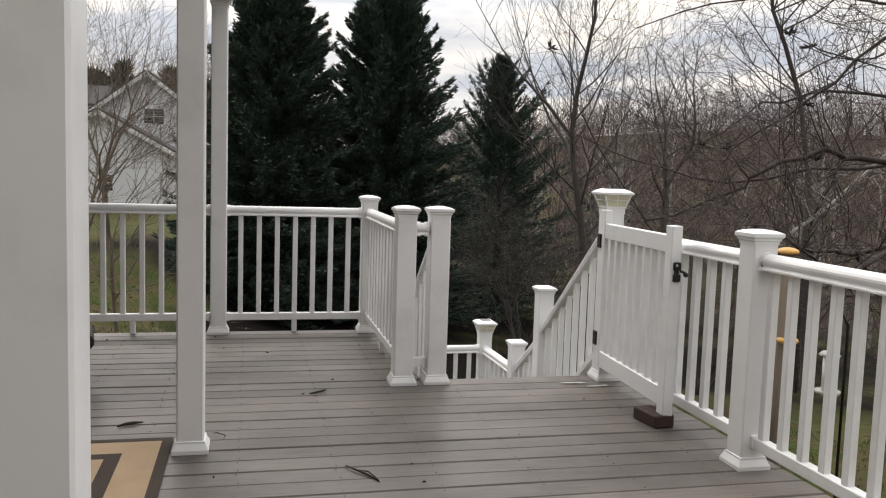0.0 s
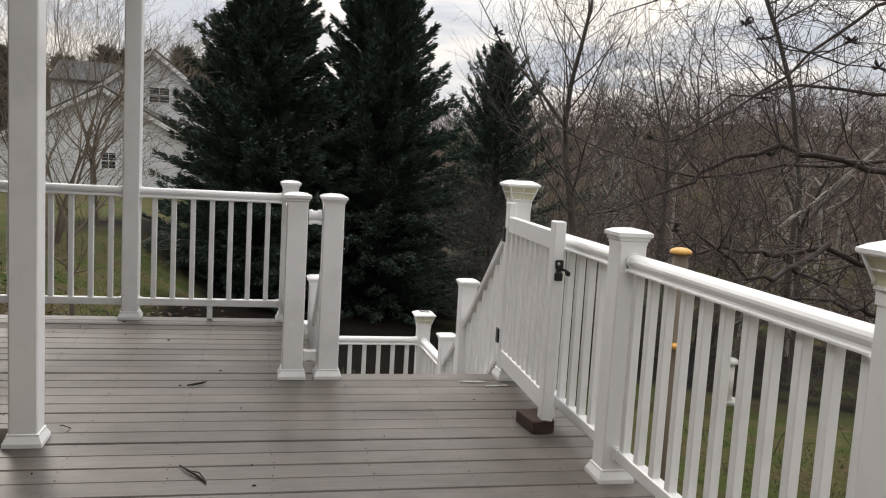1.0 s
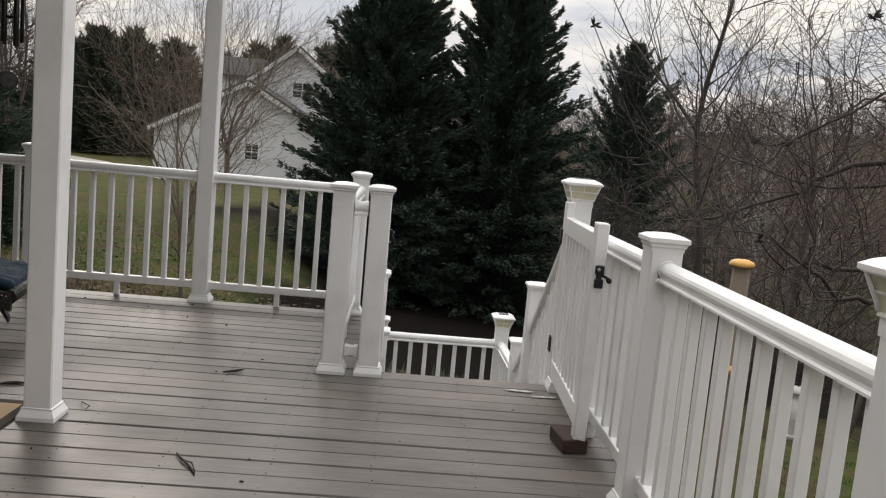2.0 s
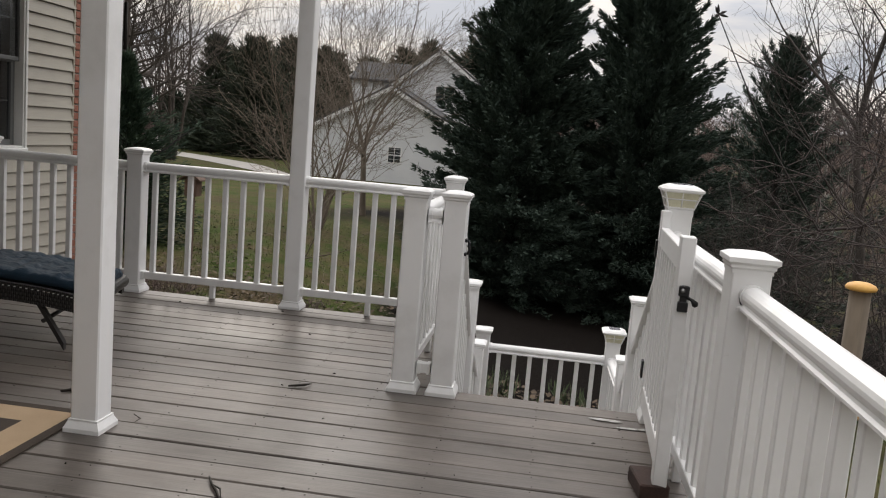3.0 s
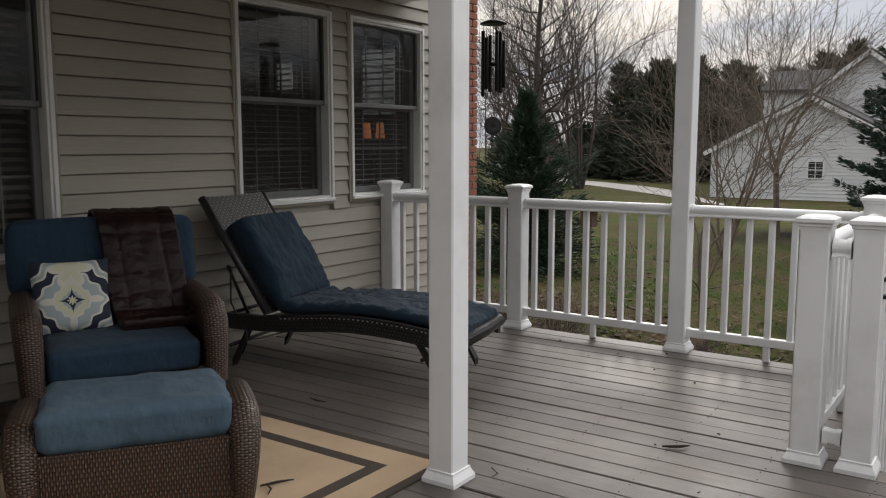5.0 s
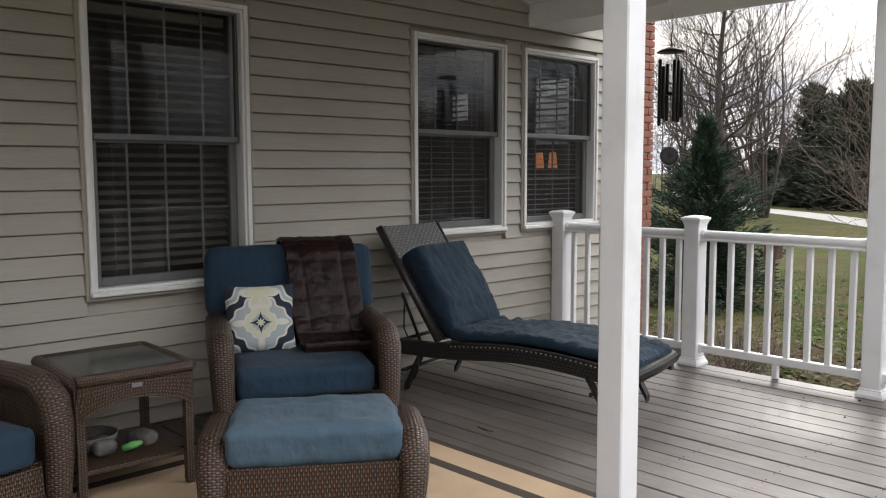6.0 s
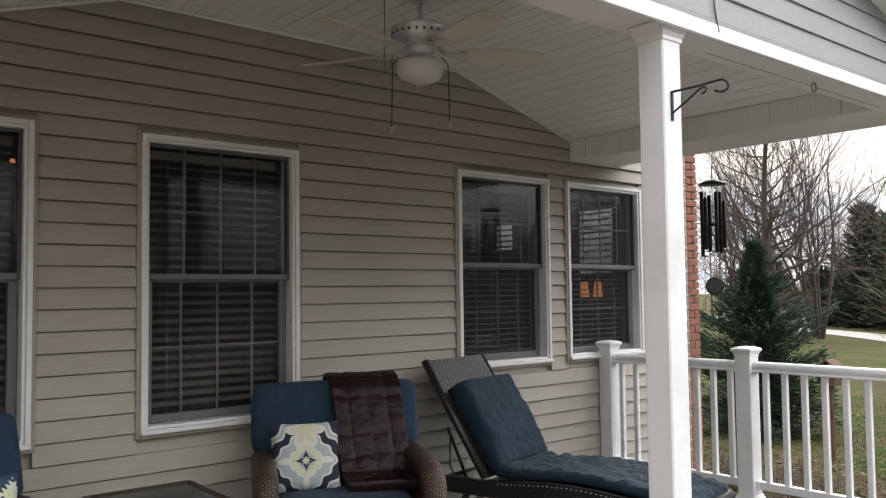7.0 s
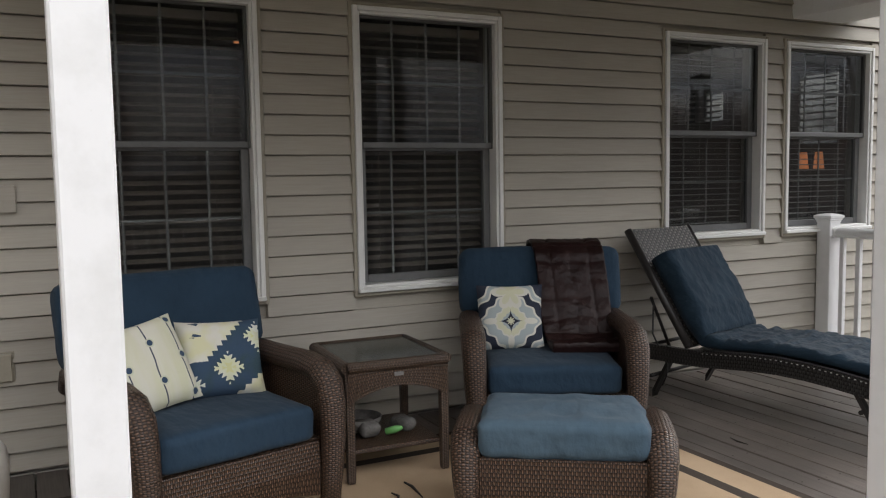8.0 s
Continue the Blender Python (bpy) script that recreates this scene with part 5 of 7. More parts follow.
def seat_arm(t, sg, path, wy, wz, y):
    """A rolled wicker arm: an oval swept along a path in the x-z plane."""
    rows, n = [], 14
    for i, (x, z) in enumerate(path):
        a, b = path[max(i - 1, 0)], path[min(i + 1, len(path) - 1)]
        d = Vector((b[0] - a[0], 0, b[1] - a[1])).normalized()
        nrm = Vector((-d.z, 0, d.x))
        k = i / (len(path) - 1)
        up = z / max(p[1] for p in path)
        f = 0.66 + 0.36 * up + 0.06 * math.sin(k * math.pi)
        rows.append([Vector((x, sg * (y + 0.016 * up), z)) + Vector((0, 1, 0)) * math.cos(2 * math.pi * j / n) * wy * f + nrm * math.sin(2 * math.pi * j / n) * wz for j in range(n)])
    part("arm", M().grid(rows, close_u=True, caps=True), WICKER, t)


def armchair(x, y, az, label):
    t = thing("armchair", label, "armchair", "wicker armchairs", pose(x, y, 0.0105, 0, 0, az))
    arm_path = [(-0.37, 0.50), (-0.33, 0.565), (-0.2, 0.575), (0.0, 0.575), (0.2, 0.578), (0.31, 0.565), (0.375, 0.515), (0.40, 0.43), (0.405, 0.30), (0.395, 0.15), (0.375, 0.0)]
    for sg in (-1, 1):
        seat_arm(t, sg, arm_path, 0.058, 0.05, 0.382)
        part("side_panel", M().box((0.0, sg * 0.378, 0.30), (0.72, 0.028, 0.50), 0.006), WICKER, t)
        part("back_leg", M().box((-0.34, sg * 0.37, 0.04), (0.05, 0.05, 0.08), 0.006), WICKER, t)
    part("seat_base", M().box((0.0, 0, 0.255), (0.70, 0.74, 0.07), 0.01), WICKER, t)
    rows = []
    for j in range(13):
        yy = -0.34 + 0.68 * j / 12
        zb = 0.055 + 0.05 * math.cos((yy / 0.34) * math.pi / 2)
        rows.append([(0.355, yy, zb), (0.375, yy, zb), (0.385, yy, 0.17), (0.375, yy, 0.285), (0.355, yy, 0.285)])
    part("apron", M().grid(rows, close_u=True, smooth=False, caps=True), WICKER, t)
    shell = []
    for j in range(15):
        yy = -0.42 + 0.84 * j / 14
        top = 0.90 - 0.05 * abs(yy / 0.42) ** 3
        shell.append([(-0.30, yy, 0.22), (-0.355, yy, 0.5), (-0.42, yy, top - 0.02), (-0.435, yy, top), (-0.455, yy, top - 0.02), (-0.40, yy, 0.5), (-0.345, yy, 0.22)])
    part("backrest", M().grid(shell, close_u=True, caps=True), WICKER, t)
    c = part("seat_cushion", soft_box(0.66, 0.655, 0.145, 0.035, 0.012, 3), NAVY, t, "navy blue seat cushion")
    c.matrix_local = pose(0.05, 0, 0.362)
    lo = part("back_cushion", soft_box(0.13, 0.66, 0.30, 0.045, 0.02, 7), NAVY, t, "navy blue back cushion")
    lo.matrix_local = pose(-0.265, 0, 0.56, 0, -16, 0)
    up = part("back_cushion", soft_box(0.15, 0.90, 0.37, 0.05, 0.015, 9), NAVY, t, "navy blue back cushion")
    up.matrix_local = pose(-0.345, 0, 0.765, 0, -14, 0)
    return t


def ottoman(x, y, az):
    t = thing("ottoman", "brown wicker ottoman with a faded blue cushion", "ottoman", m=pose(x, y, 0.0105, 0, 0, az))
    path = [(-0.20, 0.0), (-0.235, 0.10), (-0.245, 0.20), (-0.225, 0.295), (-0.15, 0.345), (0.0, 0.35), (0.15, 0.345), (0.225, 0.295), (0.25, 0.20), (0.24, 0.10), (0.205, 0.0)]
    for sg in (-1, 1):
        seat_arm(t, sg, path, 0.058, 0.045, 0.358)
        part("side_panel", M().box((0, sg * 0.350, 0.17), (0.42, 0.026, 0.26), 0.006), WICKER, t)
    for x0 in (0.225, -0.225):
        rows = []
        for j in range(13):
            yy = -0.345 + 0.69 * j / 12
            zb = 0.045 + 0.03 * math.cos((yy / 0.345) * math.pi / 2)
            rows.append([(x0 - 0.012, yy, zb), (x0 + 0.012, yy, zb), (x0 + 0.014, yy, 0.16), (x0 + 0.012, yy, 0.285), (x0 - 0.012, yy, 0.285)])
        part("apron", M().grid(rows, close_u=True, smooth=False, caps=True), WICKER, t)
    part("base", M().box((0, 0, 0.255), (0.42, 0.67, 0.05), 0.01), WICKER, t)
    c = part("cushion", soft_box(0.47, 0.645, 0.15, 0.04, 0.016, 21, 34, 0.011, [(dx, dy) for dx in (-0.1, 0.1) for dy in (-0.16, 0.0, 0.16)]), FADED, t, "faded blue cushion with stitched dimples")
    c.matrix_local = pose(0.005, 0, 0.355)
    return t


def side_table():
    t = thing("side_table", "brown wicker side table with a glass top", "side table", m=pose(-1.825, 2.571, 0.0105, 0, 0, -2.5))
    hx, hy, zt = 0.265, 0.24, 0.545
    rim = M()
    for (ax, ay), (bx, by) in (((-hx, -hy), (hx, -hy)), ((hx, -hy), (hx, hy)), ((hx, hy), (-hx, hy)), ((-hx, hy), (-hx, -hy))):
        rim.tube([(ax, ay, zt - 0.022), (ax * 0.98 + bx * 0.02, ay * 0.98 + by * 0.02, zt - 0.02), (bx, by, zt - 0.022)], 0.026, 12)
    part("rim", rim, FINEWICKER, t)
    part("tabletop", M().box((0, 0, zt - 0.010), (2 * hx - 0.04, 2 * hy - 0.04, 0.012), 0.003), TABLEGLASS, t, "tinted glass tabletop")
    for k, (ln, off, rot) in enumerate(((hy, hx, 0), (hy, hx, 180), (hx, hy, 90), (hx, hy, 270))):
        rows = []
        for j in range(15):
            yy = -ln + 2 * ln * j / 14
            zb = zt - 0.195 + 0.075 * max(0.0, math.cos(yy / ln * math.pi / 2)) ** 0.7
            rows.append([(off - 0.012, yy, zb), (off + 0.006, yy, zb), (off + 0.010, yy, zt - 0.03), (off - 0.012, yy, zt - 0.03)])
        part("apron", M().grid(rows, close_u=True, smooth=False, caps=True).moved(pose(0, 0, 0, 0, 0, rot)), FINEWICKER, t)
    for sx in (-1, 1):
        for sy in (-1, 1):
            part("leg", M().square_lathe([(0.014, 0), (0.017, 0.02), (0.018, 0.40), (0.018, 0.46)], (sx * (hx - 0.012), sy * (hy - 0.012), 0)), FINEWICKER, t)
    part("shelf", M().box((0, 0, 0.135), (2 * hx - 0.05, 2 * hy - 0.05, 0.022), 0.004), FINEWICKER, t)
    part("name_plate", M().box((hx + 0.012, 0.0, zt - 0.065), (0.006, 0.044, 0.017), 0.001), STEEL, t, "small pale metal plate")
    b = thing("bowl", "grey dish with a pale rag on a low shelf", "bowl", m=pose(-1.855, 2.475, 0.157))
    part("dish", M().lathe([(0.045, 0.0), (0.075, 0.01), (0.105, 0.05), (0.112, 0.075), (0.106, 0.075), (0.098, 0.05), (0.05, 0.014), (0.0, 0.012)]), STONE, b)
    rag = soft_box(0.15, 0.10, 0.05, 0.02, 0.01, 31, 10, 0.018)
    part("rag", rag, STONE, b).matrix_local = pose(0.07, 0.02, 0.035)
    tagged(part("bottle", M().lathe([(0.0, 0.0), (0.016, 0.003), (0.018, 0.05), (0.012, 0.075), (0.007, 0.085), (0.0, 0.088)], n=16), GREENP), "small green plastic bottle lying on the shelf", "bottle").matrix_world = pose(-1.72, 2.556, 0.176, 0, 75, 60)
    st = soft_box(0.12, 0.085, 0.065, 0.03, 0.0, 44, 8, 0.01)
    tagged(part("stone", st, STONE), "rounded grey stone on the low shelf", "stone").matrix_world = pose(-1.775, 2.676, 0.188, 0, 0, 25)


def pattern_pillow(name, kind):
    k = Nodes(name)
    x, y, _ = k.split(k.coords("UV"))
    weave = k.noise(k.coords("UV"), 420.0, 2)
    cream, navy, grey, lemon = (0.62, 0.61, 0.54), (0.016, 0.026, 0.055), (0.30, 0.34, 0.37), (0.58, 0.58, 0.42)
    if kind == "medallion":
        pale, ink = (0.36, 0.41, 0.42), (0.010, 0.016, 0.036)
        yc = k.math("ADD", y, 0.030)
        ax, ay = k.math("ABSOLUTE", x), k.math("ABSOLUTE", yc)
        rad = k.math("SQRT", k.math("ADD", k.math("MULTIPLY", x, x), k.math("MULTIPLY", yc, yc)))
        th = k.math("ARCTAN2", yc, x)
        lobe = k.math("MULTIPLY", k.math("COSINE", k.math("MULTIPLY", th, 4.0)), 0.10)
        curl = k.math("MULTIPLY", k.math("COSINE", k.math("MULTIPLY", th, 12.0)), 0.055)
        d = k.math("MULTIPLY", rad, k.math("SUBTRACT", 1.0, k.math("ADD", lobe, curl)))
        c = k.ramp(k.math("MULTIPLY", d, 4.0), [(0.0, pale), (0.17, lemon), (0.30, cream), (0.335, pale), (0.52, cream), (0.57, ink), (0.74, cream), (0.79, pale), (0.88, cream), (0.93, ink)])
        k.n[c.node.name].color_ramp.interpolation = "CONSTANT"
        # petals that point along the two axes
        petal = k.math("LESS_THAN", k.math("ADD", k.math("POWER", k.math("DIVIDE", k.math("MINIMUM", ax, ay), 0.017), 2.0), k.math("POWER", k.math("DIVIDE", k.math("SUBTRACT", k.math("MAXIMUM", ax, ay), 0.108), 0.036), 2.0)), 1.0)
        c = k.mix(petal, c, cream)
        # fan of petals at the top
        yt = k.math("SUBTRACT", y, 0.130)
        rt = k.math("SQRT", k.math("ADD", k.math("MULTIPLY", x, x), k.math("MULTIPLY", yt, yt)))
        tt = k.math("ARCTAN2", yt, x)
        fan = k.math("LESS_THAN", rt, k.math("ADD", 0.050, k.math("MULTIPLY", k.math("ABSOLUTE", k.math("COSINE", k.math("MULTIPLY", tt, 3.0))), 0.050)))
        c = k.mix(fan, c, cream)
        inner = k.math("LESS_THAN", rt, k.math("ADD", 0.020, k.math("MULTIPLY", k.math("ABSOLUTE", k.math("COSINE", k.math("MULTIPLY", tt, 3.0))), 0.056)))
        c = k.mix(inner, c, lemon)
        # four-pointed dark star with a small pale star on it
        star = k.math("LESS_THAN", k.math("ADD", k.math("SQRT", ax), k.math("SQRT", ay)), 0.265)
        c = k.mix(star, c, ink)
        core = k.math("LESS_THAN", rad, k.math("ADD", 0.017, k.math("MULTIPLY", k.math("COSINE", k.math("MULTIPLY", th, 8.0)), 0.006)))
        c = k.mix(core, c, lemon)
    elif kind == "ikat":
        blue = (0.020, 0.050, 0.098)
        saw = k.math("MULTIPLY", k.math("SUBTRACT", k.math("FRACT", k.math("MULTIPLY", y, 46.0)), 0.5), 0.026)
        fuzz = k.math("MULTIPLY", k.math("SUBTRACT", k.noise(k.coords("UV"), 60.0, 2), 0.5), 0.016)
        xx = k.math("ADD", k.math("ADD", x, saw), fuzz)
        yy = k.math("ADD", y, fuzz)
        above = k.math("GREATER_THAN", k.math("SUBTRACT", yy, k.math("MULTIPLY", k.math("ADD", xx, 0.08), 1.0)), -0.02)
        over = k.math("GREATER_THAN", yy, -0.022)
        below = k.math("LESS_THAN", k.math("SUBTRACT", yy, k.math("MULTIPLY", k.math("SUBTRACT", xx, 0.03), 0.75)), -0.180)
        field = k.math("MAXIMUM", k.math("MULTIPLY", above, over), below)
        c = k.mix(field, blue, cream)
        tint = k.ramp(k.noise(k.coords("UV"), 9.0, 2), [(0.45, (1, 1, 1)), (0.6, (0.98, 0.98, 0.72))])
        for cx, cy, r in ((0.015, -0.055, 0.062), (0.155, 0.080, 0.062), (-0.150, -0.120, 0.055), (0.10, -0.205, 0.05)):
            dx, dy = k.math("ABSOLUTE", k.math("SUBTRACT", x, cx)), k.math("ABSOLUTE", k.math("SUBTRACT", y, cy))
            teeth = k.math("MULTIPLY", k.math("SINE", k.math("MULTIPLY", k.math("SUBTRACT", dx, dy), 210.0)), 0.013)
            e = k.math("ADD", k.math("ADD", k.math("ADD", dx, dy), teeth), fuzz)
            c = k.mix(k.math("LESS_THAN", e, r), c, (0.60, 0.62, 0.56))
            c = k.mix(k.math("LESS_THAN", e, r * 0.40), c, lemon)
        c = k.mix(1.0, c, tint, "MULTIPLY")
        for cx, cy in ((-0.115, 0.092), (-0.105, 0.150)):
            e = k.math("ADD", k.math("MULTIPLY", k.math("ABSOLUTE", k.math("SUBTRACT", xx, cx)), 0.55), k.math("ABSOLUTE", k.math("SUBTRACT", y, cy)))
            c = k.mix(k.math("LESS_THAN", e, 0.011), c, blue)
    else:
        s = k.math("SINE", k.math("ADD", k.math("MULTIPLY", x, 52.0), k.math("MULTIPLY", k.noise(k.coords("UV"), 6.0, 2), 0.8)))
        c = k.ramp(k.noise(k.coords("UV", (14, 2, 1)), 1.0, 3), [(0.35, cream), (0.65, lemon)])
        c = k.mix(k.math("GREATER_THAN", s, 0.988), c, (0.05, 0.06, 0.09))
        u = k.math("SUBTRACT", k.math("FRACT", k.math("ADD", k.math("MULTIPLY", x, 52.0 / (2 * math.pi)), 0.25)), 0.5)
        v = k.math("SUBTRACT", k.math("FRACT", k.math("ADD", k.math("MULTIPLY", y, 6.2), k.math("MULTIPLY", k.math("FLOOR", k.math("ADD", k.math("MULTIPLY", x, 52.0 / (2 * math.pi)), 0.25)), 0.5))), 0.5)
        e = k.math("ADD", k.math("MULTIPLY", k.math("MULTIPLY", u, u), 1.0), k.math("MULTIPLY", k.math("MULTIPLY", v, v), 1.6))
        c = k.mix(k.math("LESS_THAN", e, 0.022), c, (0.50, 0.52, 0.40))
        c = k.mix(k.math("LESS_THAN", e, 0.010), c, (0.02, 0.05, 0.10))
    c = k.mix(0.05, c, k.ramp(weave, [(0.3, (0.1, 0.1, 0.1)), (0.7, (0.7, 0.7, 0.66))]))
    k.bump(k.math("ADD", weave, k.math("MULTIPLY", k.noise(k.coords("UV"), 9.0, 3), 4.0)), 0.35, 0.003)
    return k.done(c, 0.85, 0.0, 0.2)


def build_seats():
    armchair(-1.805, 3.525, -27, "brown wicker armchair with navy cushions and folded throw")
    armchair(-1.665, 1.703, 14, "brown wicker armchair with navy cushions beside a side table")
    ottoman(-0.884, 2.985, -35)
    side_table()
    a = pose(-1.805, 3.525, 0.0105, 0, 0, -27)
    b = pose(-1.665, 1.703, 0.0105, 0, 0, 14)
    # a pillow's x-y face is turned upright, facing the chair's front
    stand = pose(0, 0, 0, 90, 0, 90)
    tagged(part("throw_pillow", pillow_mesh(0.36, 0.36, 0.11, 1), pattern_pillow("medallion_print", "medallion")), "cream throw pillow with navy and grey medallion print", "pillow", "throw pillows").matrix_world = a @ pose(-0.095, -0.185, 0.60, 0, -20, 0) @ stand
    tagged(part("throw_pillow", pillow_mesh(0.37, 0.345, 0.13, 2), pattern_pillow("ikat_print", "ikat")), "navy and cream ikat patterned throw pillow", "pillow", "throw pillows").matrix_world = b @ pose(-0.075, 0.135, 0.590, 0, -24, -10) @ stand @ pose(0, 0, 0, 0, 0, -3)
    tagged(part("throw_pillow", pillow_mesh(0.38, 0.38, 0.13, 3), pattern_pillow("striped_print", "stripe")), "cream throw pillow with thin stripes and dark drops", "pillow", "throw pillows").matrix_world = b @ pose(-0.035, -0.215, 0.610, 0, -26, 4) @ stand @ pose(0, 0, 0, 0, 0, 9)
    # quilted throw over the chair's back
    path = [(-0.56, 0.62), (-0.555, 0.78), (-0.535, 0.90), (-0.49, 0.962), (-0.42, 0.980), (-0.345, 0.965), (-0.285, 0.92), (-0.225, 0.80), (-0.170, 0.68), (-0.125, 0.58), (-0.08, 0.505), (-0.035, 0.470), (0.02, 0.455), (0.07, 0.452), (0.105, 0.446)]
    fine = []
    for (x0, z0), (x1, z1) in zip(path, path[1:]):
        for i in range(11):
            fine.append((x0 + (x1 - x0) * i / 11, z0 + (z1 - z0) * i / 11))
    fine.append(path[-1])
    def sheet(off):
        rows, s = [], 0.0
        for i, (x, z) in enumerate(fine):
            p0, p1 = fine[max(i - 1, 0)], fine[min(i + 1, len(fine) - 1)]
            d = Vector((p1[0] - p0[0], 0, p1[1] - p0[1])).normalized()
            nrm = Vector((-d.z, 0, d.x))
            s += math.hypot(x - fine[max(i - 1, 0)][0], z - fine[max(i - 1, 0)][1])
            row = []
            for j in range(46):
                u = j / 45
                y = -0.075 + 0.385 * u + 0.012 * noise.noise((s * 5, u * 2, 3)) + 0.10 * (i / len(fine))
                q = abs(math.sin(math.pi * s / 0.105)) ** 0.3 * abs(math.sin(math.pi * (u * 3.6 + 0.2))) ** 0.3
                end = min(1.0, max(0.0, (i / len(fine) - 0.80) / 0.08)) * min(1.0, (1 - i / len(fine)) / 0.02)
                hgt = 0.012 + 0.009 * q + 0.030 * end + 0.006 * noise.noise((x * 11, y * 11, z * 11)) + 0.006 * noise.noise((x * 52, y * 24, z * 52)) * (1.4 - q)
                row.append(Vector((x, y, z)) + nrm * (hgt if off else -0.002))
            rows.append(row)
        return rows
    top, bot = sheet(True), sheet(False)
    m = M().grid([t + b[::-1] for t, b in zip(top, bot)], close_u=True, caps=True)
    throw = two_tone("chocolate_quilted_fabric", (0.011, 0.0044, 0.0044), (0.021, 0.0084, 0.0078), 9, 34, 0.42, 0.8, 0.006, spec=0.22)
    tagged(part("throw_blanket", m, throw), "dark brown quilted throw over a chair back", "blanket").matrix_world = a


def build_lounger():
    t = thing("chaise_lounge", "dark woven chaise lounge with raised back", "lounge chair", m=pose(-2.198, 4.795, 0.001, 0, 0, 12.8))
    W = 0.315
    prof = [(-0.02, 0.330), (0.10, 0.332), (0.25, 0.332), (0.40, 0.338), (0.55, 0.352), (0.70, 0.366), (0.85, 0.372), (1.0, 0.368), (1.15, 0.356), (1.30, 0.338), (1.42, 0.318), (1.53, 0.296)]
    for sg in (-1, 1):
        rows = [[(s, sg * W - 0.022, z - 0.092), (s, sg * W + 0.024, z - 0.092), (s, sg * W + 0.026, z - 0.02), (s, sg * W + 0.02, z), (s, sg * W - 0.02, z)] for s, z in prof]
        part("side_rail", M().grid(rows, close_u=True, smooth=False, caps=True), DARKWICKER, t)
        pip = M()
        pip.tube([(s, sg * W + 0.018 * sg, z + 0.002) for s, z in prof[3:]], 0.008, 6)
        braid = part("edge_braid", pip, DARKWICKER, t)
        dots = M()
        for (s0, z0), (s1, z1) in zip(prof[3:], prof[4:]):
            for i in range(5):
                u = i / 5
                dots.box((s0 + (s1 - s0) * u, sg * (W + 0.025), z0 + (z1 - z0) * u - 0.012), (0.011, 0.004, 0.006), 0.0015)
        part("pale_strand", dots, BONE, braid, "pale strands in the braided edge")
        for s, ds, zt in ((0.17, -0.14, 0.28), (1.24, 0.155, 0.29)):
            part("leg", M().plumb([(-0.024, -0.02), (0.024, -0.02), (0.024, 0.02), (-0.024, 0.02)], (s, sg * (W - 0.02), zt), (s + ds, sg * (W - 0.030), 0.019)), DARKFRAME, t)
        part("back_strut", M().tube([(0.12, sg * (W - 0.06), 0.31), (-0.02, sg * (W - 0.06), 0.60), (-0.02, sg * (W - 0.06), 0.61)], 0.010, 8), DARKFRAME, t)
    for s, z in ((0.02, 0.13), (-0.02, 0.31), (1.29, 0.16)):
        part("cross_bar", M().tube([(s, -W, z), (s, W, z)], 0.012, 8), DARKFRAME, t)
    seat = [[(s, y, z - 0.012 - 0.01 * (1 - (y / W) ** 2)) for y in (-W, -W / 2, 0, W / 2, W)] + [(s, y, z - 0.03) for y in (W, 0, -W)] for s, z in prof[2:]]
    part("seat", M().grid(seat, close_u=True, smooth=False, caps=True), DARKWICKER, t)
    foot = M().tube([(1.52, -W - 0.02, 0.282), (1.535, 0, 0.282), (1.52, W + 0.02, 0.278)], 0.040, 10)
    part("foot_bar", foot, DARKWICKER, t)
    hinge, top = Vector((0.29, 0, 0.345)), Vector((-0.159, 0, 1.02))
    d = (top - hinge).normalized()
    n = Vector((d.z, 0, -d.x))
    back = [[hinge + d * (L * 0.806) + n * o + Vector((0, y, 0)) for y, o in ((-W + 0.01, 0.018), (-W * 0.5, 0.010), (0, 0.006), (W * 0.5, 0.010), (W - 0.01, 0.018), (W - 0.01, -0.018), (0, -0.022), (-W + 0.01, -0.018))] for L in [i / 12 for i in range(13)]]
    part("backrest", M().grid(back, close_u=True, smooth=False, caps=True), BACKWICKER, t)
    for sg in (-1, 1):
        part("back_frame", M().tube([hinge + Vector((0, sg * (W - 0.005), 0)), hinge + d * 0.45 + Vector((0, sg * (W - 0.005), 0)), top + Vector((0, sg * (W - 0.005), 0))], 0.024, 8), DARKFRAME, t)
    # one long cushion, folded where the back meets the seat
    line = [(hinge + d * ln + n * 0.022, 0.145) for ln in (0.575, 0.572, 0.56, 0.51, 0.44, 0.36, 0.28, 0.20, 0.15)]
    line += [(hinge + d * 0.11 + n * 0.026, 0.13), (Vector((0.345, 0, 0.352)), 0.085), (Vector((0.42, 0, 0.348)), 0.078)]
    line += [(Vector((s, 0, z + 0.004)), 0.066) for s, z in prof[4:]]
    fine = []
    for (p, a), (q, c) in zip(line, line[1:]):
        k = max(2, int((q - p).length / 0.014))
        fine += [(p.lerp(q, i / k), a + (c - a) * i / k) for i in range(k)]
    fine.append(line[-1])
    for _ in range(2):
        fine = [fine[0]] + [((fine[i - 1][0] + fine[i][0] * 2 + fine[i + 1][0]) / 4, fine[i][1]) for i in range(1, len(fine) - 1)] + [fine[-1]]
    rows, run, hw = [], 0.0, 0.285
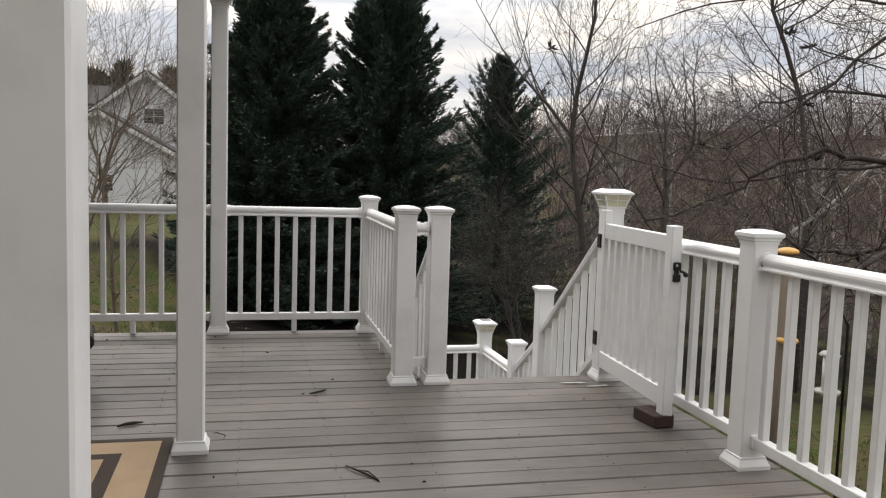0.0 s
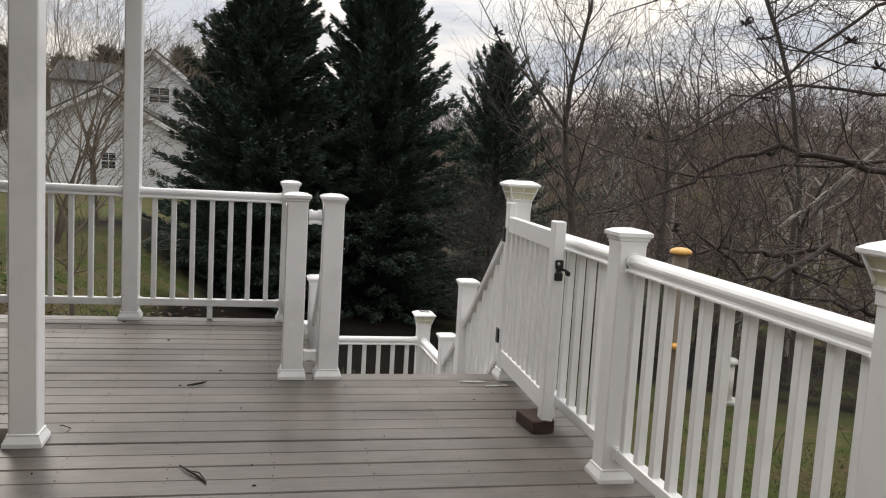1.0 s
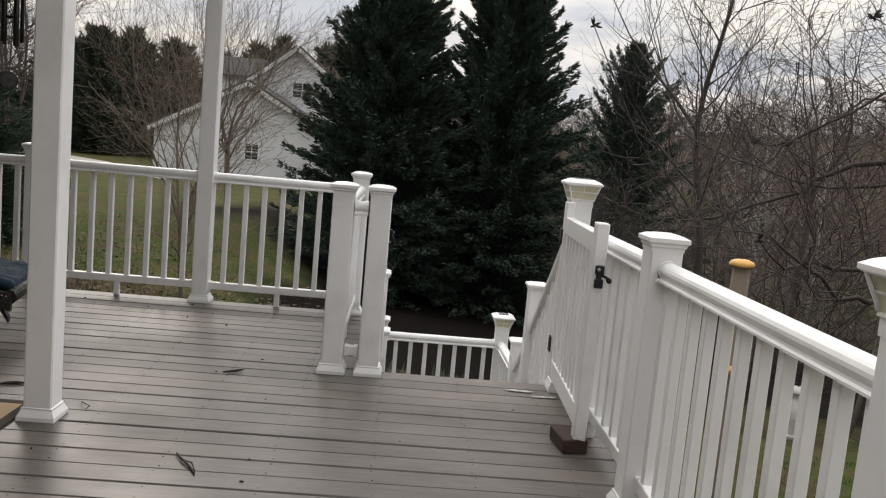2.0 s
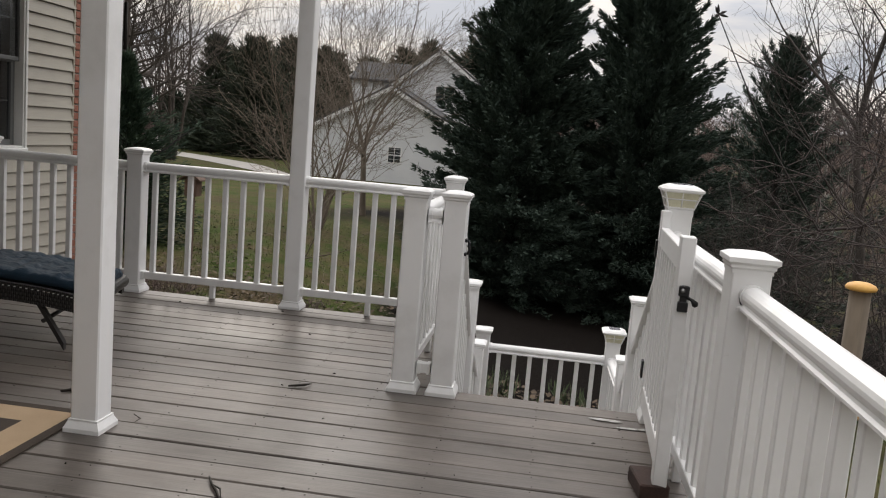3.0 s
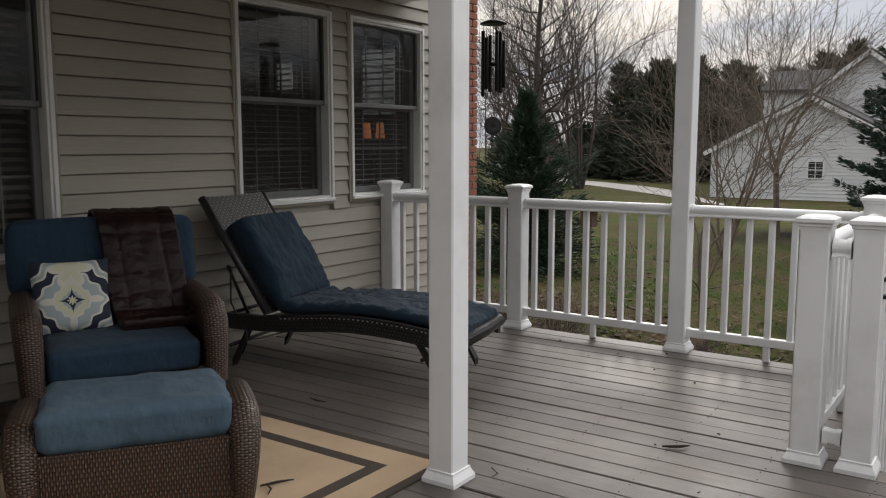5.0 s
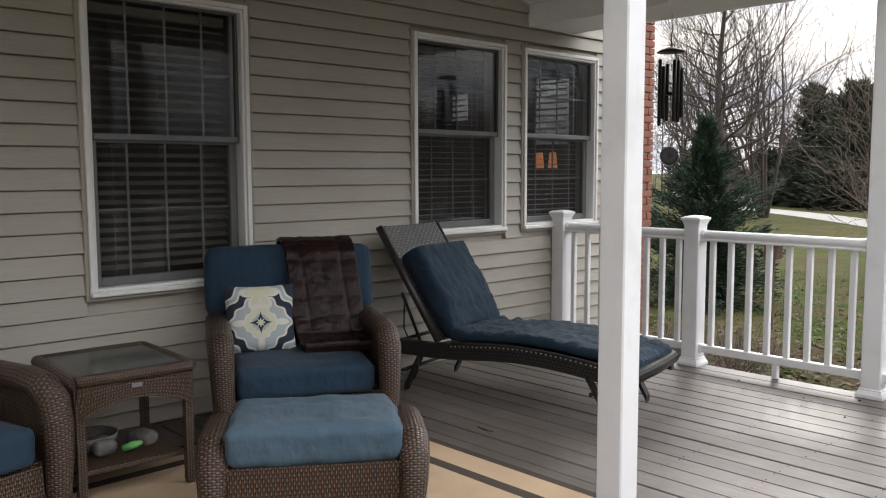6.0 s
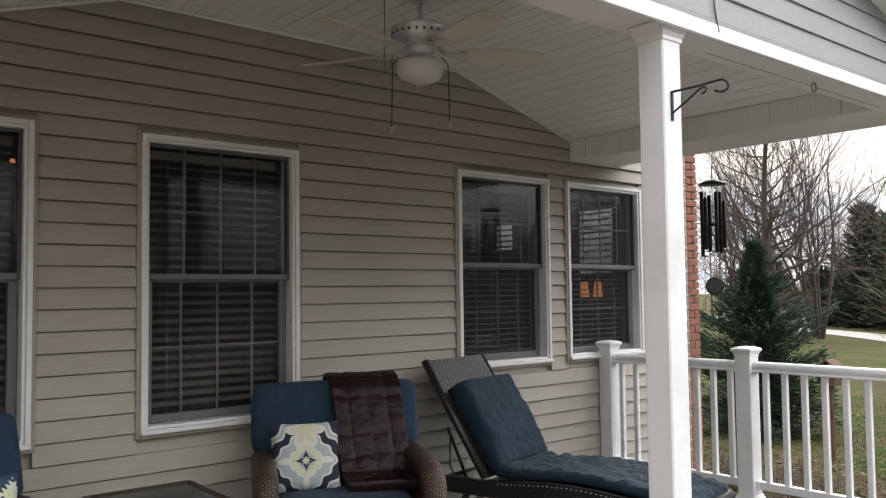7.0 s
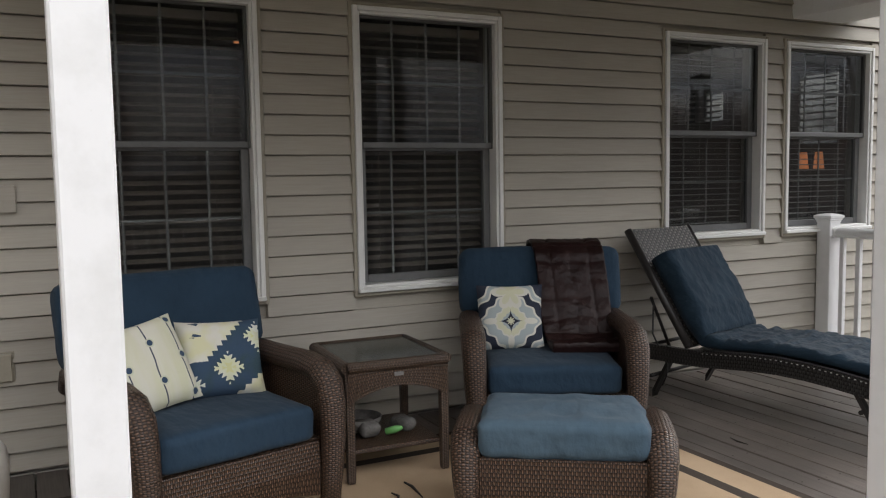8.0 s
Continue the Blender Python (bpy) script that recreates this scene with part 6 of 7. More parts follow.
    for i, (p, th) in enumerate(fine):
        g = (fine[min(i + 1, len(fine) - 1)][0] - fine[max(i - 1, 0)][0]).normalized()
        up = Vector((-g.z, 0, g.x))
        run += (p - fine[max(i - 1, 0)][0]).length
        end = min(1.0, min(i, len(fine) - 1 - i) / 3.0) ** 0.5 * 0.18 + 0.82
        seat = min(1.0, max(0.0, (run - 0.50) / 0.12))
        row = []
        for j in range(27):
            y = hw * math.sin((j / 26 - 0.5) * math.pi)
            e = (1 - abs(y / hw) ** 24) ** 0.5
            tuft = abs(math.sin(math.pi * run / 0.15)) ** 0.5
            rumple = seat * (0.016 * noise.noise((run * 17, y * 8, 1)) + 0.013 * noise.noise((run * 44, y * 15, 2))) + 0.007 * noise.noise((run * 9, y * 9, 5)) + 0.004 * noise.noise((run * 60, y * 14, 8)) + (1 - seat) * 0.006 * noise.noise((run * 30, y * 5, 18))
            rise = th * (0.35 + 0.65 * e) * (1 - 0.22 * seat * (1 - tuft)) * end + rumple * e
            w = y * (1 + 0.025 * noise.noise((run * 6, y * 2, 9)))
            row.append(p + up * max(rise, 0.012) + Vector((0, w, 0)))
        row += [p + up * 0.003 + Vector((0, y, 0)) for y in (hw * 0.97, 0.0, -hw * 0.97)]
        rows.append(row)
    part("cushion", M().grid(rows, close_u=True, caps=True), LOUNGEBLUE, t, "long crumpled dark blue cushion folded at the hinge")
    part("tie_cord", M().tube([(0.04, -W, 0.58), (0.05, -W - 0.02, 0.40), (0.10, -W - 0.01, 0.30), (0.16, -W - 0.02, 0.22), (0.15, -W - 0.02, 0.15), (0.12, -W - 0.015, 0.09)], 0.006, 6), DARKFRAME, t)


def build_rug():
    x1, y1, x0, y0 = -0.123, 3.974, -2.05, 0.95
    t = thing("outdoor_rug", "tan outdoor rug with dark brown border stripes", "rug", m=pose((x0 + x1) / 2, (y0 + y1) / 2, 0.0))
    hx, hy = (x1 - x0) / 2, (y1 - y0) / 2
    tan = two_tone("tan_rug_weave", (0.40, 0.285, 0.175), (0.52, 0.385, 0.25), 3, 260, 0.95, 0.6, 0.002)
    brown = two_tone("dark_brown_rug_weave", (0.035, 0.025, 0.018), (0.065, 0.048, 0.036), 4, 260, 0.95, 0.6, 0.002)
    def ring(h_x, h_y, w, z0, z1):
        rows = [[(sx * (h_x - e), sy * (h_y - e), z) for e, z in ((0, z0), (0, z1), (w, z1), (w, z0))] for sx, sy in ((-1, -1), (1, -1), (1, 1), (-1, 1))]
        return M().grid(rows, close_u=True, close_v=True, smooth=False)
    part("binding", ring(hx, hy, 0.045, 0.003, 0.0095), brown, t, "dark brown bound edge")
    part("outer_field", ring(hx - 0.045, hy - 0.045, 0.15, 0.003, 0.009), tan, t)
    part("stripe", ring(hx - 0.195, hy - 0.195, 0.065, 0.003, 0.009), brown, t, "dark brown stripe")
    part("inner_field", M().box((0, 0, 0.006), (2 * (hx - 0.26), 2 * (hy - 0.26), 0.006), 0.001), tan, t)


def twig(pts, r, label):
    tagged(part("twig", M().tube(pts, [r * 0.6] + [r] * (len(pts) - 2) + [r * 0.4], 6), STICK), label, "twig", "fallen twigs")


def build_clutter():
    s = "thin dark fallen twig on the deck boards"
    twig([(0.617, 3.50, 0.008), (0.655, 3.435, 0.010), (0.69, 3.39, 0.008), (0.727, 3.33, 0.006), (0.732, 3.305, 0.006)], 0.005, s)
    twig([(0.655, 3.435, 0.011), (0.70, 3.40, 0.014), (0.725, 3.345, 0.008)], 0.0035, s)
    twig([(0.545, 4.655, 0.007), (0.59, 4.678, 0.009), (0.62, 4.69, 0.012), (0.642, 4.735, 0.007)], 0.007, s)
    twig([(-0.395, 4.177, 0.007), (-0.36, 4.205, 0.009), (-0.325, 4.21, 0.012), (-0.285, 4.23, 0.007)], 0.008, s)
    twig([(-1.25, 4.285, 0.006), (-1.19, 4.268, 0.008), (-1.13, 4.28, 0.006)], 0.005, s)
    twig([(-0.585, 3.315, 0.016), (-0.555, 3.375, 0.018), (-0.523, 3.436, 0.016)], 0.006, "dark fallen twig on the rug")
    twig([(-0.575, 3.335, 0.018), (-0.52, 3.31, 0.022), (-0.50, 3.275, 0.016)], 0.004, "dark fallen twig on the rug")
    twig([(-1.47, 2.54, 0.016), (-1.40, 2.545, 0.020), (-1.27, 2.535, 0.016)], 0.007, "dark fallen twig on the rug")
    twig([(-1.38, 2.44, 0.016), (-1.33, 2.45, 0.018), (-1.27, 2.42, 0.016)], 0.006, "dark fallen twig on the rug")
    twig([(0.05, 4.02, 0.006), (0.07, 3.98, 0.02), (0.11, 3.96, 0.012), (0.10, 3.93, 0.006)], 0.0025, s)
    rng = random.Random(11)
    for i in range(26):
        x, y = rng.uniform(-0.9, 2.2), rng.uniform(2.6, 6.3)
        if x > 1.0 and y > 4.8:
            continue
        a, l = rng.uniform(0, 6.28), rng.uniform(0.008, 0.022)
        twig([(x, y, 0.003), (x + l * 0.5 * math.cos(a), y + l * 0.5 * math.sin(a), 0.005), (x + l * math.cos(a), y + l * math.sin(a), 0.003)], rng.uniform(0.002, 0.005), "tiny dark bit of bark on the deck")
    # thin pale shapes painted for the shine of wet patches on the deck
    for (x, y, w, d, a) in ((2.14, 4.735, 0.17, 0.042, -3), (2.24, 4.645, 0.11, 0.030, 5), (2.31, 4.655, 0.05, 0.034, 20)):
        m = M()
        rows = []
        for j in range(9):
            u = j / 8 - 0.5
            ww = d * (1 - (2 * u) ** 2) ** 0.5 * (0.7 + 0.5 * noise.noise((u * 7, x, 0))) + 0.002
            rows.append([(u * w, -ww / 2, 0.0), (u * w, ww / 2, 0.0), (u * w, ww / 2, 0.0015), (u * w, -ww / 2, 0.0015)])
        m.grid(rows, close_u=True, smooth=False, caps=True)
        tagged(part("sheen_patch", m, BONE), "pale patch painted for wet sheen on the deck", "scrap", "scraps on the deck").matrix_world = pose(x, y, 0.004, 0, 0, a)
    o = thing("outlet_box", "tan covered outlet box on the siding", "outlet", m=pose(WALL_X + 0.008, 0.965, 0.52))
    part("cover", M().box((0.014, 0, 0), (0.03, 0.08, 0.13), 0.006), JTRIM, o)
    part("back_plate", M().box((0.002, 0, 0), (0.008, 0.10, 0.15), 0.003), JTRIM, o)
    o2 = thing("outlet_box", "tan blank box on the siding", "outlet", m=pose(WALL_X + 0.008, 1.02, 1.30))
    part("cover", M().box((0.012, 0, 0), (0.024, 0.08, 0.13), 0.006), SIDING, o2)
    tagged(part("planter", M().lathe([(0.15, 0.0), (0.17, 0.02), (0.19, 0.30), (0.18, 0.36), (0.15, 0.40), (0.09, 0.42), (0.0, 0.425)]), OFFWHITE), "rounded off-white covered tub beside a column", "tub").matrix_world = pose(-1.70, 0.80, 0.002)


# ---- outdoors ----
def kites(name, rows, material, parent=None):
    """One mesh of many small leaf shapes: rows of (base, tip, side), each a thin four-cornered blade."""
    base, tip, side = (np.array(a, dtype=np.float32) for a in rows)
    n = len(base)
    mid = base + (tip - base) * 0.45
    v = np.empty((n, 4, 3), np.float32)
    v[:, 0], v[:, 1], v[:, 2], v[:, 3] = base, mid + side, tip, mid - side
    me = bpy.data.meshes.new(name)
    me.vertices.add(4 * n)
    me.vertices.foreach_set("co", v.ravel())
    me.loops.add(4 * n)
    me.loops.foreach_set("vertex_index", np.arange(4 * n, dtype=np.int32))
    me.polygons.add(n)
    me.polygons.foreach_set("loop_start", np.arange(0, 4 * n, 4, dtype=np.int32))
    me.polygons.foreach_set("loop_total", np.full(n, 4, np.int32))
    me.update(calc_edges=True)
    me.materials.append(material)
    return part(name, me, material, parent)


def unit(a):
    return a / np.maximum(np.linalg.norm(a, axis=-1, keepdims=True), 1e-6)


def conifer(x, y, h, r, seed, label, category="evergreen tree", nb=420, ns=12, nk=9, blade=0.30, material=None, power=1.0, low=0.02, slim=0.075, lift=0.20, ragged=0.62, cap=1.0):
    """Boughs that leave the stem in whorls, each a pointed plume of narrow sprays."""
    rng = np.random.default_rng(seed)
    z0 = ground_z(x, y)
    t = thing("evergreen_tree", label, category, "evergreens", pose(x, y, z0))
    u = (np.arange(nb) + 0.5) / nb
    q = low + (1 - low) * u ** 1.2
    az = np.arange(nb) * 2.399963 + rng.normal(0, 0.35, nb)
    lump = 1 + 0.10 * np.sin(az * 3 + seed) + 0.10 * np.sin(az * 5 + q * 9)
    env = np.minimum((1 - q) ** power, cap) * np.minimum(1.0, 0.80 + q * 1.6)
    L = (r * env + 0.12 + 0.03 * h * (1 - q) * q) * lump * rng.uniform(ragged, 1.77 - ragged, nb)
    pitch = np.radians(-8 + 58 * q + rng.normal(0, 7, nb))
    d = np.stack([np.cos(az) * np.cos(pitch), np.sin(az) * np.cos(pitch), np.sin(pitch)], -1)
    root = np.stack([0 * q, 0 * q, h * q * 0.96], -1)
    f = 0.12 + 0.88 * (np.arange(ns) + 0.5) / ns
    p = root[:, None] + d[:, None] * (L[:, None] * f)[..., None]
    p[..., 2] += (L[:, None] * f * f) * lift
    # side shoots spread from the bough and close to a point at its tip
    wide = np.minimum(L, 2.2)[:, None] * 0.24 * (1.0 - f) ** 0.8
    perp = unit(np.cross(d, np.array([0.0, 0.0, 1.0])))
    b = np.repeat(p[:, :, None], nk, 2)
    off = rng.uniform(-1, 1, b.shape[:3])
    b = b + perp[:, None, None] * (off * wide[..., None])[..., None]
    b[..., 2] += rng.normal(0, 0.05, off.shape) - 0.10 * np.abs(off) * wide[..., None]
    b = b.reshape(-1, 3)
    dd = np.repeat(np.repeat((d + np.array([0, 0, 2.0 * lift]) * 0.7)[:, None], ns, 1)[:, :, None], nk, 2).reshape(-1, 3)
    pp = (np.repeat(np.repeat(perp[:, None], ns, 1)[:, :, None], nk, 2) * off[..., None]).reshape(-1, 3)
    w = unit(unit(dd) + pp * 0.55 + rng.normal(0, 0.28, b.shape))
    size = blade * np.repeat((0.75 + 0.5 * rng.random((nb, ns)))[:, :, None], nk, 2).reshape(-1)
    ln = size * rng.uniform(0.55, 1.3, len(b))
    tip = b + w * ln[:, None]
    side = unit(np.cross(w, rng.normal(0, 1, b.shape))) * (ln * rng.uniform(0.6, 1.3, len(b)) * slim)[:, None]
    kites("crown", (b, tip, side), material or CYPRESS, t)
    limbs = M()
    limbs.tube([(0, 0, -0.2), (0.02, 0, h * 0.3), (0, 0.02, h * 0.7), (0, 0, h * 0.97)], [h * 0.022, h * 0.017, h * 0.008, 0.01], 8)
    for i in range(0, nb, 3):
        limbs.tube([root[i], root[i] + d[i] * L[i] * 0.5 + np.array([0, 0, L[i] * 0.25 * lift]), p[i, -2]], [0.03, 0.02, 0.006], 4, caps=False)
    part("trunk", limbs, DARKBARK, t)
    return t


def grow(m, p, d, length, r, level, rng, top, twist=0.35, ratio=0.72, kids=(3, 4, 4, 3), droop=0.0, curl=0.18):
    """One limb and its offspring, as tapered tubes."""
    n = 5 if level < 2 else 4 if level == 2 else 3
    pts, rad = [p.copy()], [r]
    step = length / (n - 1)
    dirs = []
    for i in range(1, n):
        d = (d + Vector((rng.gauss(0, curl), rng.gauss(0, curl), rng.gauss(0, curl) + 0.06 - droop))).normalized()
        p = p + d * step
        pts.append(p.copy())
        dirs.append(d.copy())
        rad.append(max(r * (1 - 0.62 * i / (n - 1)), 0.003))
    m.tube(pts, rad, (8, 6, 5, 3, 3, 3)[min(level, 5)], caps=False)
    if level >= top:
        return
    c = kids[min(level, len(kids) - 1)]
    for k in range(c):
        s = 0.28 + 0.72 * (k + rng.random() * 0.7) / c
        i = min(int(s * (n - 1)), n - 2)
        q = pts[i].lerp(pts[i + 1], s * (n - 1) - i if s < 1 else 1.0)
        a = rng.uniform(0, 2 * math.pi)
        side = dirs[i].orthogonal().normalized()
        side = Matrix.Rotation(a, 3, dirs[i]) @ side
        dd = (dirs[i] * (1 - twist) + side * (twist + 0.35)).normalized()
        grow(m, q, dd, length * ratio * rng.uniform(0.7, 1.1), max(rad[i] * 0.58, 0.003), level + 1, rng, top, twist, ratio, kids, droop, curl)
    grow(m, pts[-1], dirs[-1], length * ratio * 0.9, rad[-1], level + 1, rng, top, twist, ratio, kids, droop, curl)


def bare_tree(x, y, h, r, seed, label, material=None, stems=1, top=4, kids=(4, 4, 4, 3), spread=0.18, first=0.42, twist=0.35, z=None):
    rng = random.Random(seed)
    z0 = ground_z(x, y) if z is None else z
    t = thing("bare_tree", label, "tree", "bare trees", pose(x, y, z0))
    m = M()
    trunk = M()
    if stems == 1:
        top_p = Vector((rng.gauss(0, 0.02) * h, rng.gauss(0, 0.02) * h, h * first))
        trunk.tube([(0, 0, -0.3), (0, 0, 0.15), top_p * 0.5, top_p], [r * 1.35, r, r * 0.88, r * 0.75], 10, caps=False)
        for k in range(3):
            a = 2.1 * k + rng.random()
            grow(m, top_p.copy(), Vector((math.cos(a) * 0.45, math.sin(a) * 0.45, 1)).normalized(), h * 0.34, r * (0.62 - 0.1 * k), 1, rng, top, twist, 0.70, kids)
        for k in range(3):
            s = rng.uniform(0.35, 0.95)
            a = rng.uniform(0, 6.28)
            grow(m, top_p * s, Vector((math.cos(a), math.sin(a), 0.7)).normalized(), h * 0.25, r * 0.35, 2, rng, top, twist, 0.70, kids)
    else:
        for k in range(stems):
            a = 2 * math.pi * k / stems + rng.uniform(-0.3, 0.3)
            d = Vector((math.cos(a) * spread, math.sin(a) * spread, 1)).normalized()
            grow(m, Vector((math.cos(a) * r, math.sin(a) * r, -0.1)), d, h * 0.48, r * 0.7, 0, rng, top, twist, 0.68, kids, 0.0, 0.10)
        trunk.tube([(0, 0, -0.3), (0, 0, 0.1), (0, 0, 0.3)], [r * 1.5, r * 1.2, r * 0.7], 10)
    part("trunk", trunk, material or BARK, t)
    part("crown", m, material or BARK, t)
    return t


def leader_tree(x, y, h, r, seed, label, material=None, rise=0.75, count=30, low=0.26):
    """A straight stem that runs up to the tip, with many side limbs that curve upwards."""
    rng = random.Random(seed)
    t = thing("bare_tree", label, "tree", "bare trees", pose(x, y, ground_z(x, y)))
    n = 12
    stem = [Vector((0.018 * h * math.sin(i * 0.8), 0.012 * h * math.sin(i * 1.1 + 1), h * i / n)) for i in range(n + 1)]
    stem[0].z = -0.3
    part("trunk", M().tube(stem, [r * (1.15 - 1.08 * i / n) for i in range(n + 1)], 9), material or BARK, t)
    m = M()
    for k in range(count):
        s = low + (0.98 - low) * (k + rng.random() * 0.8) / count
        i = min(int(s * n), n - 1)
        a = k * 2.4 + rng.gauss(0, 0.3)
        d = Vector((math.cos(a), math.sin(a), rise + 0.5 * s)).normalized()
        rk = r * (1.15 - 1.08 * s) * (0.75 if k in (6, 9) else 0.42)
        grow(m, stem[i].lerp(stem[i + 1], s * n - i), d, h * (0.30 if k in (6, 9) else 0.20) * (1.25 - 0.8 * s), max(rk, 0.012), 2, rng, 5, 0.34, 0.70, (4, 4, 4, 3), -0.10, 0.12)
    part("crown", m, material or BARK, t)
    return t


def gnarled_tree():
    """The bare tree beside the deck, with long low limbs reaching towards the railing."""
    rng = random.Random(23)
    x, y = 9.6, 8.2
    z0 = ground_z(x, y)
    t = thing("bare_tree", "dark gnarled bare tree with long low limbs", "tree", "bare trees", pose(0, 0, 0))
    trunk = M().tube([(x, y, z0 - 0.3), (x, y, z0 + 0.5), (x - 0.2, y, 1.0), (x - 0.1, y + 0.1, 3.2), (x + 0.2, y, 5.0)], [0.30, 0.24, 0.20, 0.15, 0.10], 10)
    part("trunk", trunk, DARKBARK, t)
    limbs = [
        [(9.5, 8.2, 1.9), (8.0, 7.5, 1.45), (6.75, 7.0, 1.38), (5.85, 7.0, 1.52), (5.5, 7.0, 1.57), (4.8, 7.0, 1.35), (4.6, 7.0, 1.16), (3.7, 7.0, 0.87)],
        [(9.4, 8.2, 1.1), (7.6, 6.4, 0.55), (6.2, 5.5, 0.52), (5.0, 5.0, 0.68), (4.6, 5.0, 0.83), (4.1, 5.0, 0.81), (3.65, 5.0, 0.77)],
        [(9.4, 8.2, 0.7), (7.4, 6.9, 0.20), (6.0, 6.0, 0.23), (5.6, 6.0, 0.29), (5.05, 6.0, 0.33)],
        [(9.5, 8.2, 4.6), (8.0, 7.2, 4.2), (6.9, 6.6, 3.5), (6.1, 6.5, 2.86), (5.6, 6.5, 2.48), (4.9, 6.5, 1.98), (4.3, 6.5, 1.57), (4.1, 6.5, 1.38)],
        [(9.5, 8.2, 3.0), (8.2, 9.0, 3.4), (7.2, 9.8, 3.7), (6.2, 10.4, 3.6), (5.4, 11.0, 3.3)],
        [(9.5, 8.2, 4.2), (8.3, 7.4, 4.5), (7.0, 6.9, 4.6), (6.0, 6.9, 4.3), (5.2, 7.2, 3.9)],
        [(4.1, 5.0, 0.81), (4.37, 5.0, 0.69), (4.75, 5.0, 0.50)],
        [(9.5, 8.2, 1.6), (8.0, 9.6, 1.5), (6.8, 10.8, 1.2), (5.8, 11.8, 1.5), (5.2, 12.6, 1.9)],
        [(4.6, 5.0, 0.83), (3.95, 4.65, 0.66), (3.7, 4.6, 0.76), (3.35, 4.6, 0.99)],
        [(9.4, 8.2, 2.6), (8.3, 8.8, 2.3), (7.2, 9.2, 2.4), (6.4, 9.4, 2.2), (5.6, 9.4, 1.7)],
    ]
    m, knots = M(), []
    for i, pts in enumerate(limbs):
        r0 = (0.040, 0.036, 0.040, 0.019, 0.020, 0.021, 0.018, 0.025, 0.016, 0.025)[i]
        fine = []
        for a, b in zip(pts, pts[1:]):
            a, b = Vector(a), Vector(b)
            for k in range(3):
                fine.append(a.lerp(b, k / 3) + Vector((rng.gauss(0, 0.02), rng.gauss(0, 0.02), rng.gauss(0, 0.025))))
        fine.append(Vector(pts[-1]))
        rad = [r0 * (1 - 0.85 * k / (len(fine) - 1)) + 0.004 for k in range(len(fine))]
        m.tube(fine, rad, 7, caps=False)
        knots += fine[4:]
        for k in range(3, len(fine)):
            for _ in range(2):
                d = (fine[k] - fine[k - 1]).normalized()
                side = Matrix.Rotation(rng.uniform(0, 6.28), 3, d) @ d.orthogonal().normalized()
                grow(m, fine[k].copy(), (d * 0.55 + side * 0.8 + Vector((0, 0, 0.15))).normalized(), rng.uniform(0.35, 0.95), max(rad[k] * 0.42, 0.005), 3, rng, 5, 0.4, 0.62, (3, 3, 3, 3), 0.02, 0.27)
    part("crown", m, LIMBBARK, t)
    for px, py, pz in PODS:
        q = Vector((px, py, pz))
        near = min(knots, key=lambda v: (v - q).length)
        bow = near.lerp(q, 0.5) + Vector((0, 0, -0.06 * (near - q).length))
        pod = M().tube([near, bow, q], [0.008, 0.006, 0.004], 5, caps=False)
        for _ in range(9):
            a, e, ln = rng.uniform(0, 6.28), rng.uniform(-0.4, 1.3), rng.uniform(0.045, 0.09)
            dv = Vector((math.cos(a) * math.cos(e), math.sin(a) * math.cos(e), math.sin(e)))
            pod.tube([q, q + dv * ln * 0.5, q + dv * ln], [0.004, 0.012, 0.003], 5)
        part("seed_pod", pod, DARKBARK, t, "dark dried seed pods on a twig")


PODS = [(2.90, 7.5, 2.42), (4.48, 7.0, 1.55), (4.23, 7.0, 1.55), (5.35, 6.0, 2.37), (5.63, 6.0, 2.19), (5.25, 7.0, 2.50), (5.03, 7.0, 2.62), (5.27, 7.0, 1.98), (3.47, 5.0, 0.93), (5.42, 7.0, 1.47)]


def leaning_tree():
    """A slender tree that leans over the brush, and a pale fallen stem before it."""
    rng = random.Random(41)
    t = thing("bare_tree", "slender leaning leafless tree with fine twigs", "tree", "bare trees", pose(12.0, 16.0, 0))
    z0 = ground_z(12.0, 16.0)
    path = [Vector(p) for p in ((0.0, 0, z0 - 0.3), (0.0, 0, 0.2), (0.05, 0, 1.0), (-0.35, 0, 3.0), (-0.8, 0, 4.1), (-1.15, 0, 4.8), (-1.3, 0.1, 6.2), (-1.2, 0.2, 7.6))]
    part("trunk", M().tube(path, [0.075, 0.064, 0.06, 0.052, 0.045, 0.038, 0.027, 0.012], 8), BARK, t)
    m = M()
    for k in range(16):
        s = rng.uniform(2.6, len(path) - 1.05)
        i = int(s)
        a = rng.uniform(0, 6.28)
        grow(m, path[i].lerp(path[i + 1], s - i), Vector((math.cos(a), math.sin(a), 0.6)).normalized(), rng.uniform(1.3, 2.4), 0.022, 2, rng, 5, 0.38, 0.68, (3, 4, 4, 3))
    part("crown", m, BARK, t)
    f = thing("bare_tree", "pale leaning dead stem in the brush", "tree", "bare trees", pose(9.35, 13.0, 0))
    z1 = ground_z(9.35, 13.0)
    stem = [Vector(p) for p in ((-0.5, 0, z1 - 0.2), (0.0, 0, 0.24), (0.85, 0, 0.8), (2.35, 0, 2.1), (3.1, 0.1, 2.9))]
    part("trunk", M().tube(stem, [0.045, 0.040, 0.036, 0.028, 0.012], 8), PALEBARK, f)
    m = M()
    for k in range(9):
        s = rng.uniform(1.2, 3.9)
        i = int(s)
        a = rng.uniform(0, 6.28)
        grow(m, stem[i].lerp(stem[i + 1], s - i), Vector((math.cos(a), math.sin(a), 0.9)).normalized(), rng.uniform(0.6, 1.3), 0.016, 3, rng, 5, 0.38, 0.66, (3, 3, 3, 3))
    part("crown", m, PALEBARK, f)


